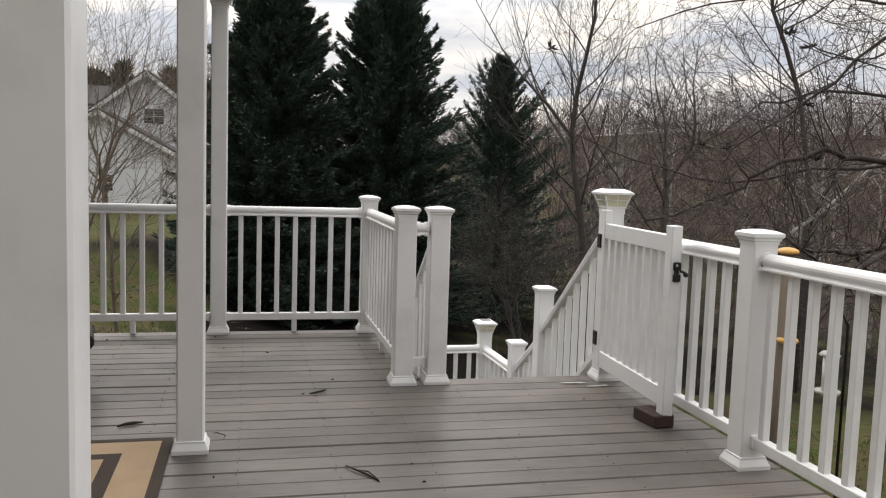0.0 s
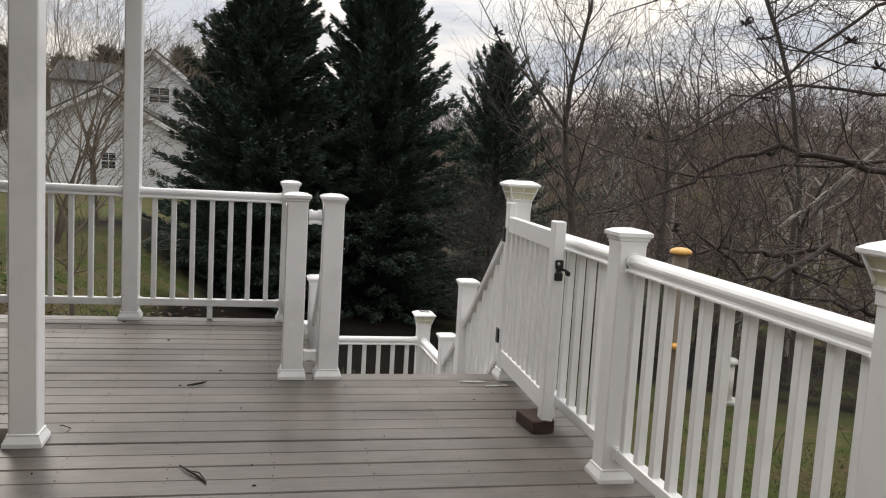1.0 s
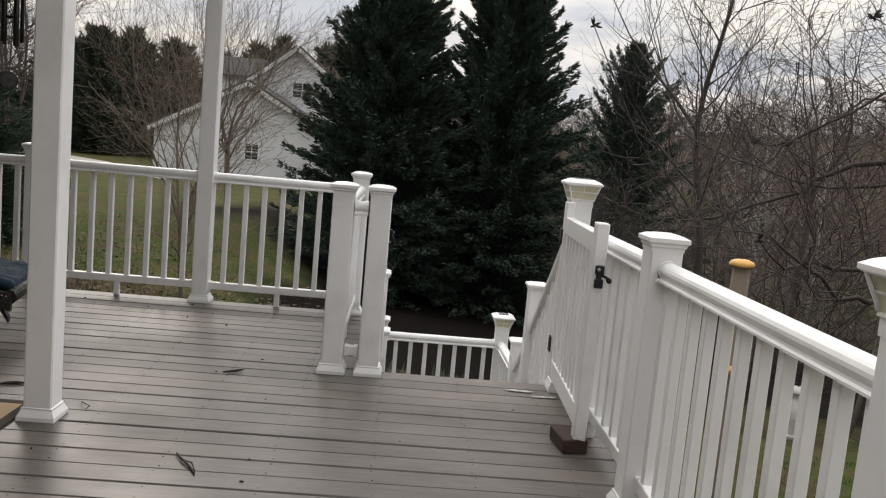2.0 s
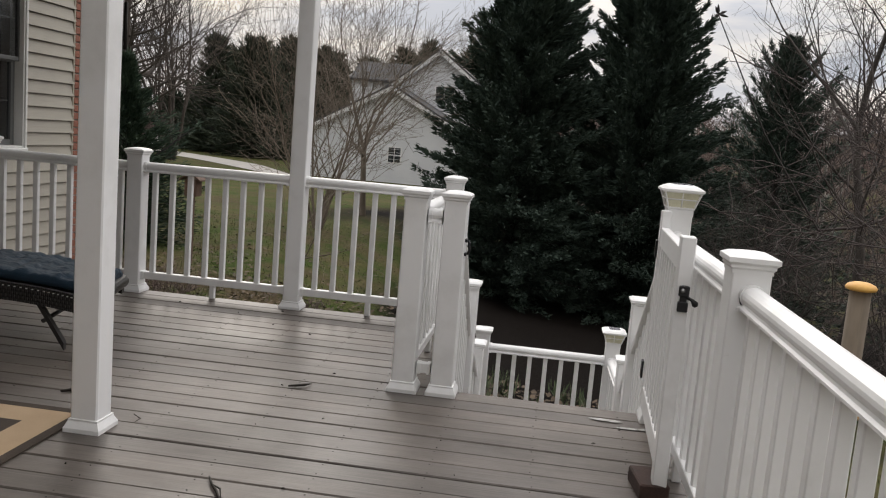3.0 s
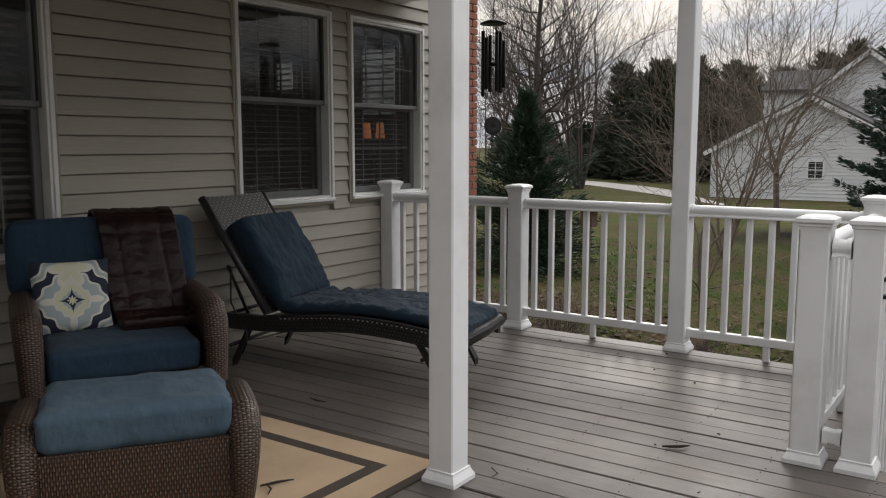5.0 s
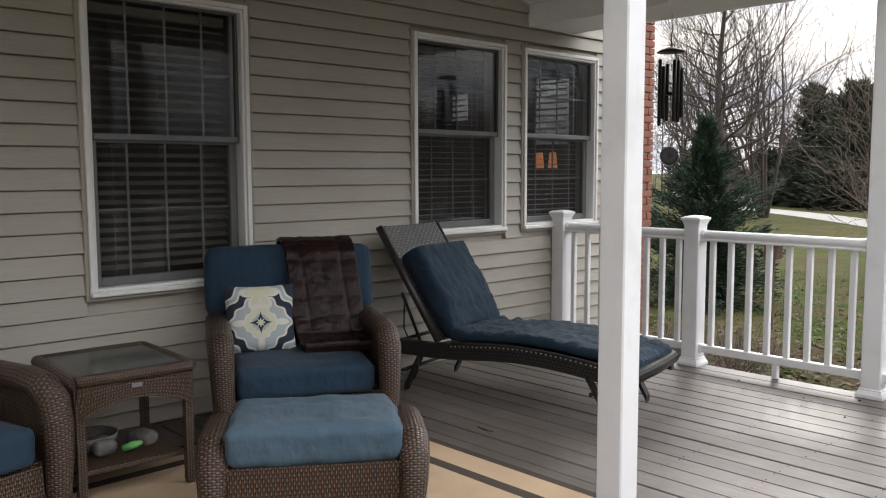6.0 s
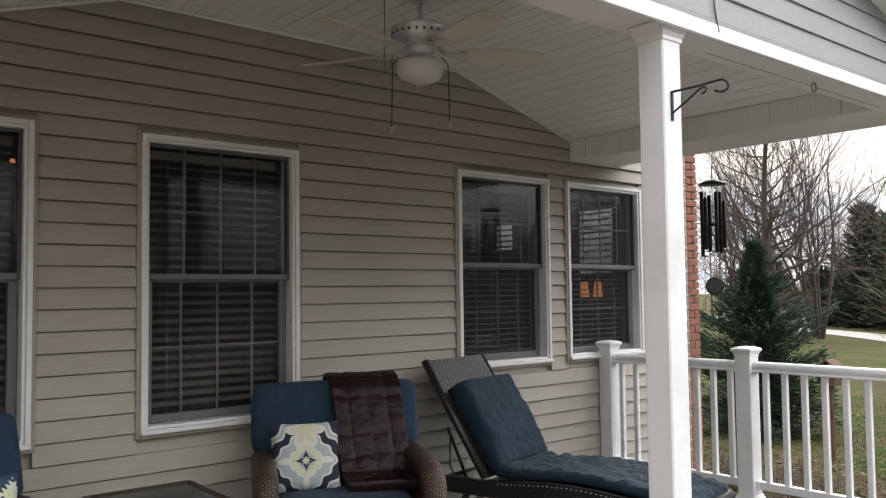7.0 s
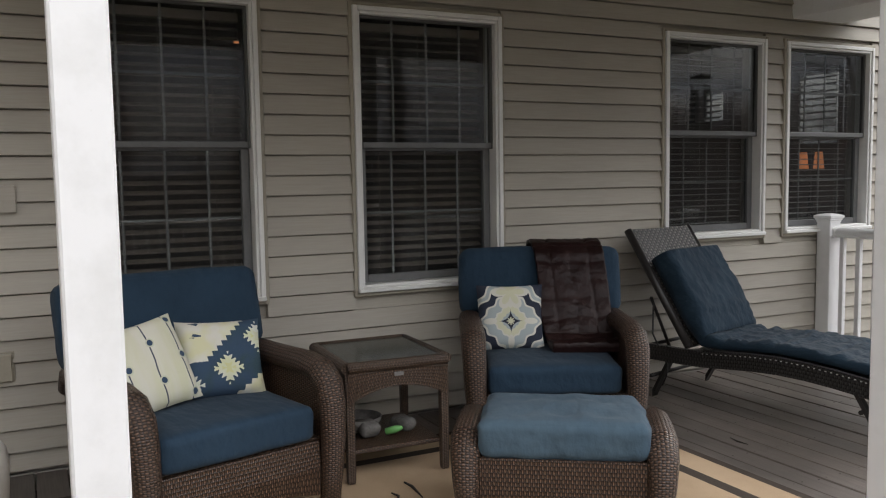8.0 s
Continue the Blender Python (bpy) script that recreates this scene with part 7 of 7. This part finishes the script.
def far_woods():
    rng = random.Random(77)
    def wood(name, label, count, area, hts, material, crown, thick=1.0, haze=0, fine=0.0022):
        m = M()
        twigs = []
        for _ in range(count):
            x, y = area(rng)
            h = rng.uniform(*hts)
            z = ground_z(x, y)
            lean = Vector((rng.gauss(0, 0.05), rng.gauss(0, 0.05), 1)).normalized()
            r = h * rng.uniform(0.008, 0.014) * thick
            base, topp = Vector((x, y, z - 0.3)), Vector((x, y, z)) + lean * h
            m.tube([base, base.lerp(topp, 0.5), topp], [r, r * 0.7, r * 0.15], 4, caps=False, smooth=True)
            for k in range(haze):
                a, e, q = rng.uniform(0, 6.28), rng.uniform(0.15, 1.0), rng.uniform(0.0, 1.0)
                w = h * 0.30 * math.sin(math.pi * min(1.0, e * 0.85 + 0.1)) * q ** 0.5
                b = Vector((x + w * math.cos(a), y + w * math.sin(a), z + h * e * 1.02))
                d = Vector((math.cos(a) * 0.6 + rng.gauss(0, 0.35), math.sin(a) * 0.6 + rng.gauss(0, 0.35), rng.uniform(0.2, 1.2))).normalized()
                twigs.append((b, b + d * h * rng.uniform(0.06, 0.15), d.cross(Vector((rng.gauss(0, 1), rng.gauss(0, 1), rng.gauss(0, 1)))).normalized() * h * fine))
            for k in range(crown):
                s = rng.uniform(0.22, 1.0)
                a = rng.uniform(0, 6.28)
                d = Vector((math.cos(a) * 0.75, math.sin(a) * 0.75, rng.uniform(0.4, 1.1))).normalized()
                p = base.lerp(topp, s)
                ln = h * rng.uniform(0.10, 0.26) * (1.2 - 0.7 * s)
                q = p + d * ln + Vector((0, 0, ln * 0.15))
                m.tube([p, p.lerp(q, 0.5) + Vector((rng.gauss(0, 0.1), rng.gauss(0, 0.1), 0)), q], [r * 0.4, r * 0.26, r * 0.10], 3, caps=False)
        ob = tagged(part(name, m, material), label, "woods", kind="stuff")
        if twigs:
            tagged(kites("twig", tuple(zip(*twigs)), material, ob), kind="stuff")
    wood("far_woods", "brown leafless woods covering the far hillside", 850, lambda g: (lambda y: (g.uniform(-6 + 0.1 * y, 20 + 0.95 * y), y))(g.uniform(42, 150)), (4.5, 9.5), WOODBARK, 10, 0.6, 190, 0.003)
    wood("ridge_woods", "far hazy leafless woods along the ridge", 800, lambda g: (lambda y: (g.uniform(-10, 1.1 * y), y))(g.uniform(150, 250)), (3, 6.5), WOODBARK, 6, 0.5, 150, 0.006)
    wood("near_woods", "leafless saplings and brush below the deck", 18, lambda g: (g.uniform(7, 34), g.uniform(17, 40)), (2.5, 5.0), WOODBARK, 22, 0.8, 120)
    wood("pale_saplings", "pale slender saplings in the brush", 26, lambda g: (g.uniform(12, 40), g.uniform(20, 50)), (6, 10), PALEBARK, 22)
    wood("east_woods", "leafless woods on the slope beyond the yard", 300, lambda g: (g.uniform(16, 50), g.uniform(-34, 15)), (5, 9.5), WOODBARK, 16, 1.0, 90)
    wood("left_woods", "leafless trees beyond the neighbouring drive", 150, lambda g: (g.uniform(-90, -8), g.uniform(98, 150)), (10, 16), WOODBARK, 22, 0.9, 90)
    wood("hedge_brush", "tangled brown brush by the drive", 120, lambda g: (g.uniform(-60, -20), g.uniform(92, 100)), (2.5, 5.0), WOODBARK, 34)


def gable_block(t, x0, x1, y0, y1, zb, ze, za, over=0.35):
    xm = (x0 + x1) / 2
    m = M()
    pts = [(x0, zb), (x1, zb), (x1, ze), (xm, za), (x0, ze)]
    base = len(m.v)
    for y in (y0, y1):
        m.v.extend((a, y, b) for a, b in pts)
    m.quad(range(5)), m.quad([9, 8, 7, 6, 5])
    for i in range(5):
        j = (i + 1) % 5
        m.quad([i, 5 + i, 5 + j, j][::-1])
    part("wall", m, FARWHITE, t)
    z = zb + 0.2
    laps = M()
    while z < za - 0.1:
        half = (x1 - x0) / 2 if z < ze else (x1 - x0) / 2 * (za - z) / (za - ze)
        laps.box((xm, y0 - 0.012, z), (2 * half, 0.022, 0.016), 0.002)
        z += 0.2
    part("lap_cladding", laps, FARWHITE, t)
    k = (za - ze) / (xm - x0)
    for sg in (-1, 1):
        e = Vector((xm + sg * ((x1 - x0) / 2 + over), 0, ze - k * over))
        a = Vector((xm, 0, za))
        rf = M()
        d = (a - e).normalized()
        n = Vector((-d.z, 0, d.x)) * (1 if sg < 0 else -1)
        n = n if n.z > 0 else -n
        q = [e, a, a + n * 0.16, e + n * 0.16]
        base = len(rf.v)
        for y in (y0 - over, y1 + over):
            rf.v.extend((p.x, y, p.z) for p in q)
        rf.quad([0, 1, 2, 3]), rf.quad([7, 6, 5, 4])
        for i in range(4):
            j = (i + 1) % 4
            rf.quad([i, 4 + i, 4 + j, j][::-1])
        part("roof", rf, SHINGLE, t)
        tr = M()
        q2 = [e - n * 0.18, a - n * 0.18, a + n * 0.05, e + n * 0.05]
        for y in (y0 - over - 0.04, y0 - over):
            tr.v.extend((p.x, y, p.z) for p in q2)
        tr.quad([0, 1, 2, 3]), tr.quad([7, 6, 5, 4])
        for i in range(4):
            j = (i + 1) % 4
            tr.quad([i, 4 + i, 4 + j, j][::-1])
        part("rake_board", tr, WHITE, t)


def far_window(t, x, y, z, w, h, cols=2):
    m = M()
    for sg in (-1, 1):
        m.box((x + sg * (w / 2 + 0.04), y - 0.02, z), (0.08, 0.06, h + 0.16), 0.01)
        m.box((x, y - 0.02, z + sg * (h / 2 + 0.04)), (w + 0.002, 0.055, 0.08), 0.01)
    f = part("window", m, WHITE, t)
    part("pane", M().box((x, y - 0.012, z), (w, 0.02, h), 0.002), FARGLASS, f)
    b = M()
    for i in range(1, cols):
        b.box((x - w / 2 + w * i / cols, y - 0.032, z), (0.035, 0.02, h), 0.003)
    b.box((x, y - 0.033, z), (w, 0.02, 0.045), 0.003)
    part("window_bar", b, WHITE, f)


def build_neighbour():
    t = thing("neighbour_house", "white sided gabled house behind bare trees", "house", m=pose(0, 0, 0))
    zb = ground_z(-9, 50) - 0.4
    gable_block(t, -13.3, -2.7, 50, 58, zb, 1.0, 3.9)
    gable_block(t, -10.4, -1.6, 55, 66, zb, 3.27, 6.62)
    part("wall", M().box((-10.9, 61.0, (zb + 4.6) / 2), (3.4, 5.4, 4.6 - zb), 0.02), FARWHITE, t)
    for sg in (-1, 1):
        part("roof", M().plumb([(-1.9, 0.0), (1.9, 0.0), (1.9, 0.16), (-1.9, 0.16)], (-10.8, 61.0 + sg * 3.0, 4.6), (-10.8, 61.0, 6.0)), SHINGLE, t)
    far_window(t, -7.64, 50, -0.07, 0.72, 0.86)
    far_window(t, -5.60, 55, 3.96, 1.15, 0.88, 2)


def car(x, y, az, label):
    t = thing("car", label, "car", "parked cars", pose(x, y, ground_z(x, y) + 0.08, 0, 0, az))
    prof = [(-2.2, 0.35), (-2.25, 0.75), (-1.9, 0.95), (-1.3, 1.02), (-0.7, 1.48), (0.9, 1.52), (1.6, 1.05), (2.15, 0.98), (2.25, 0.6), (2.2, 0.35)]
    rows = [[(px, yy, 0.35 + (pz - 0.35) * k) for px, pz in prof] for yy, k in ((-0.88, 0.93), (-0.8, 1.0), (0.8, 1.0), (0.88, 0.93))]
    part("body", M().grid(rows, close_u=True, smooth=False, caps=True), CARWHITE, t)
    part("side_glass", M().box((0.15, 0, 1.25), (1.5, 1.68, 0.32), 0.05), FARGLASS, t)
    for sx in (-1.4, 1.4):
        for sy in (-0.85, 0.85):
            w = part("wheel", M().lathe([(0.0, -0.1), (0.30, -0.1), (0.33, -0.07), (0.33, 0.07), (0.30, 0.1), (0.0, 0.1)], n=20).moved(pose(sx, sy, 0.33, 90, 0, 0)), RUBBER, t)
            part("rim", M().lathe([(0.0, -0.115), (0.19, -0.115), (0.19, 0.115), (0.0, 0.115)], n=16).moved(pose(sx, sy, 0.33, 90, 0, 0)), STEEL, w)


def build_yard_things():
    px, py = 2.893, 3.80
    z0 = ground_z(px, py)
    t = thing("feeder_pole", "weathered wooden pole with an orange cap", "pole", m=pose(px, py, z0))
    part("shaft", M().tube([(0, 0, -0.2), (0, 0, 0.905 - z0)], 0.037, 14), POLEWOOD, t)
    part("cap", M().lathe([(0.042, 0.0), (0.052, 0.004), (0.054, 0.012), (0.047, 0.022), (0.028, 0.030), (0.0, 0.033)], (0, 0, 0.90 - z0), 20), YELLOW, t)
    f = thing("bird_feeder", "small orange feeder tray hung beside a pole", "bird feeder", m=pose(2.886, 3.745, 0.095))
    part("tray", M().lathe([(0.0, 0.352), (0.045, 0.354), (0.054, 0.366), (0.050, 0.376), (0.0, 0.374)], n=16), YELLOW, f)
    part("hanger", M().tube([(0.02, 0, 0.37), (0.03, 0, 0.45), (0.035, 0, 0.46)], 0.004, 6), BLACK, f)
    wx, wy = 3.28, 3.92
    w = thing("bird_feeder", "white and clear tube feeder on a thin hook pole", "bird feeder", m=pose(wx, wy, ground_z(wx, wy)))
    zz = -ground_z(wx, wy)
    part("pole", M().tube([(0.10, 0, -0.1), (0.10, 0, zz + 0.50), (0.06, 0, zz + 0.56), (0.0, 0, zz + 0.52)], 0.008, 8), BLACK, w)
    part("top_cap", M().lathe([(0.0, 0.36), (0.04, 0.355), (0.058, 0.338), (0.054, 0.333), (0.0, 0.333)], (0, 0, zz), 18), BONE, w)
    part("tube", M().lathe([(0.033, 0.14), (0.033, 0.335)], (0, 0, zz), 18), FROST, w)
    part("tray", M().lathe([(0.0, 0.118), (0.062, 0.122), (0.068, 0.142), (0.060, 0.144), (0.0, 0.132)], (0, 0, zz), 18), BONE, w)
    part("wire", M().tube([(0, 0, zz + 0.36), (0, 0, zz + 0.52)], 0.003, 6), BLACK, w)
    bx, by = -3.48, 12.5
    b = thing("bird_house", "weathered wooden birdhouse on a post", "birdhouse", m=pose(bx, by, ground_z(bx, by)))
    part("post", M().box((0, 0, 0.45), (0.055, 0.055, 1.2), 0.006), BIRDWOOD, b)
    part("box", M().box((0, 0, 1.15), (0.19, 0.19, 0.25), 0.006), BIRDWOOD, b)
    part("hole", M().lathe([(0.0, -0.098), (0.024, -0.098), (0.024, -0.09), (0.0, -0.09)], n=14).moved(pose(0, 0, 1.19, -90, 0, 0) @ pose(0, 0, 0)), RUBBER, b)
    part("roof", M().prism([(-0.16, -0.02), (0, 0.09), (0.16, -0.02), (0.16, 0.0), (0, 0.115), (-0.16, 0.0)], (0, -0.14, 1.27), (0, 0.14, 1.27)), BIRDWOOD, b)
    car(-44.7, 80, 12, "white car parked by the drive")
    car(-40.0, 83, -20, "white car half hidden by a young spruce")


def build_litter():
    rng = np.random.default_rng(8)
    n = 13000
    x, y = rng.uniform(-9, 3.0, n), 6.9 + rng.gamma(2.0, 1.8, n)
    kept = (x < 0.3) | (rng.random(n) < 0.7) & (y < 10.5)
    x, y = x[kept], y[kept]
    n = len(x)
    z = np.array([ground_z(a, b) for a, b in zip(x, y)]) + 0.012
    base = np.stack([x, y, z], -1)
    a = rng.uniform(0, 6.28, n)
    ln = rng.uniform(0.04, 0.10, n)
    d = np.stack([np.cos(a), np.sin(a), rng.uniform(-0.05, 0.45, n)], -1)
    side = np.stack([-np.sin(a), np.cos(a), rng.normal(0, 0.25, n)], -1) * (ln * 0.35)[:, None]
    tagged(kites("leaf_litter", (base, base + d * ln[:, None], side), LEAF), "brown fallen leaves scattered below the deck", "leaves", kind="stuff")
    n = 380
    c = rng.uniform((0.6, 8.6), (2.7, 10.8), (60, 2))
    k = rng.integers(0, 60, n)
    x, y = c[k, 0] + rng.normal(0, 0.04, n), c[k, 1] + rng.normal(0, 0.04, n)
    z = np.array([ground_z(a, b) for a, b in zip(x, y)])
    base = np.stack([x, y, z], -1)
    d = unit(np.stack([rng.normal(0, 0.35, n), rng.normal(0, 0.35, n), np.ones(n)], -1)) * rng.uniform(0.10, 0.20, n)[:, None]
    side = unit(np.cross(d, rng.normal(0, 1, (n, 3)))) * 0.010
    tagged(kites("bulb_leaves", (base, base + d, side), BLADE), "pale green bulb leaves sprouting from mulch", "plants", kind="stuff")
    n = 26000
    x, y = rng.uniform(-12, 8, n), 7.0 + 14 * rng.random(n) ** 1.3
    lawn = (x < -1.0) | (x > 4.5) & (y < 10)
    x, y = x[lawn], y[lawn]
    n = len(x)
    z = np.array([ground_z(a, b) for a, b in zip(x, y)])
    base = np.stack([x, y, z], -1)
    d = unit(np.stack([rng.normal(0, 0.45, n), rng.normal(0, 0.45, n), np.ones(n)], -1)) * rng.uniform(0.03, 0.085, n)[:, None]
    side = unit(np.cross(d, rng.normal(0, 1, (n, 3)))) * 0.006
    tagged(kites("grass", (base, base + d, side), GRASS), "short patchy winter grass", "grass", kind="stuff")


GRASS = foliage_material("winter_grass", (0.032, 0.046, 0.015), (0.10, 0.115, 0.042))


def build_trees():
    conifer(0.80, 24.0, 11.0, 3.45, 1, "tall dark cypress with dense drooping sprays", nb=620, ns=20, nk=26, blade=0.16, slim=0.12, power=0.82, lift=0.12, ragged=0.70)
    conifer(4.1, 24.6, 11.2, 3.45, 2, "tall dark cypress with pointed upswept sprays", nb=620, ns=19, nk=26, blade=0.16, slim=0.12, power=0.76, lift=0.14, ragged=0.70)
    conifer(8.95, 29.0, 5.5 - ground_z(8.95, 29.0), 4.5, 3, "smaller dark evergreen with a ragged top", nb=360, ns=16, nk=20, blade=0.16, slim=0.10, power=0.9, ragged=0.45)
    conifer(-5.5, 14.2, 3.15, 3.1, 4, "young green spruce beside the house", nb=250, ns=15, nk=14, blade=0.12, material=SPRUCE, power=1.9, slim=0.075, lift=0.08, cap=0.33, ragged=0.42)
    conifer(-27.2, 79, 11.0, 4.8, 5, "broad dark evergreen by the drive", nb=360, ns=9, nk=9, blade=0.6, material=PINE, power=0.5)
    rng = random.Random(9)
    for i in range(15):
        conifer(-48 + 3.7 * i + rng.uniform(-1, 1), 88 + rng.uniform(-4, 6), rng.uniform(10.5, 13.0) * (0.5 if i < 4 else 1.0), rng.uniform(2.4, 3.2), 20 + i, "far dark evergreen in a row", nb=130, ns=6, nk=6, blade=1.1, material=PINE, power=0.6)
    for i in range(15):
        conifer(-36 + 3.1 * i + rng.uniform(-1, 1), 99 + rng.uniform(-4, 4), rng.uniform(10.5, 12.5), rng.uniform(3.4, 4.4), 120 + i, "far dark evergreen in a row", nb=120, ns=6, nk=6, blade=1.2, material=PINE, power=0.6)
    g = "grey-brown leafless tree with fine twigs"
    leader_tree(9.15, 22.0, 12.5, 0.125, 31, "tall straight leafless tree with rising side limbs")
    bare_tree(17.5, 33, 11.5, 0.17, 32, g, top=4, first=0.5)
    leaning_tree()
    bare_tree(14.5, 19.0, 9.5, 0.10, 34, g, top=4)
    bare_tree(8.2, 13.5, 3.4, 0.05, 36, "tangled leafless sapling below the deck", DARKBARK, stems=4, top=4, kids=(3, 3, 3, 3), spread=0.5)
    bare_tree(7.3, 21.0, 4.6, 0.05, 35, "tangled leafless sapling below the deck", stems=5, top=4, kids=(4, 4, 3, 3), spread=0.45)
    bare_tree(11.5, 24.5, 5.0, 0.07, 37, "tangled leafless sapling below the deck", stems=4, top=4, spread=0.5)
    bare_tree(-1.5, 11.7, 3.5, 0.034, 38, "tan slender leafless tree on the lawn", TANBARK, top=4, kids=(4, 4, 3, 3), first=0.30, twist=0.22)
    bare_tree(-3.5, 19.5, 6.0, 0.055, 39, "tan multi-stemmed leafless tree on the lawn", TANBARK, stems=5, top=4, kids=(4, 4, 3, 3), spread=0.30, twist=0.25)
    bare_tree(-3.6, 24.5, 7.8, 0.095, 48, "tan leafless tree with a fan of upright limbs on the lawn", TANBARK, top=5, kids=(4, 4, 3, 3), first=0.24, twist=0.24)
    leader_tree(-22.4, 46, 17.0, 0.27, 40, "large leafless tree with level limbs by the drive", DRIVEBARK, 0.02, 44, 0.16)
    bare_tree(-24.0, 55, 20.0, 0.19, 41, "vase-shaped leafless tree with upright stems by the drive", DRIVEBARK, stems=6, top=4, kids=(5, 4, 4, 3), spread=0.22, twist=0.20)
    bare_tree(-27.0, 52, 14.0, 0.24, 42, "large leafless tree by the drive", DRIVEBARK, top=4, first=0.35)
    bare_tree(-15.2, 70, 13.0, 0.22, 44, g, TANBARK, stems=4, top=4, spread=0.25)
    bare_tree(-5.0, 72, 14.0, 0.22, 45, g, TANBARK, stems=4, top=4, spread=0.25)
    for tx, ty, th, tr, ts in ((-25.0, 49, 14.0, 0.17, 51), (-30.5, 58, 14.5, 0.20, 52), (-36.0, 66, 14.0, 0.20, 53)):
        bare_tree(tx, ty, th, tr, ts, "large leafless tree by the drive", DRIVEBARK, top=5, first=0.30, kids=(4, 4, 4, 3))
    for tx, ty, ts in ((-26.5, 54, 54), (-29.5, 62, 55), (-34.0, 69, 56), (-38.5, 73, 57)):
        bare_tree(tx, ty, 4.2, 0.05, ts, "tangled brown brush by the drive", WOODBARK, stems=7, top=4, kids=(4, 4, 3, 3), spread=0.5)
    gnarled_tree()
    for bx, by, bh, bs in ((-2.3, 9.3, 0.75, 61), (-3.3, 9.9, 0.6, 62), (-1.0, 10.2, 0.55, 63)):
        bare_tree(bx, by, bh, 0.014, bs, "low brown dead shrub on the lawn", WOODBARK, stems=7, top=3, kids=(3, 3, 3, 3), spread=0.5)
    far_woods()


# ---- the place ----
build_ground()
build_deck()
build_rails()
build_stairs()
build_gate()
build_wall()
for nm, a, b, s in WINDOWS:
    build_window(nm, a, b, s)
    build_blind(a, b, s, 26 if s < 0.8 else 5, BLIND if s < 0.8 else PALEBLIND)
build_room()
build_porch_roof()
build_fan()
build_hangings()
build_seats()
build_lounger()
build_rug()
build_clutter()
build_trees()
build_neighbour()
build_yard_things()
build_litter()
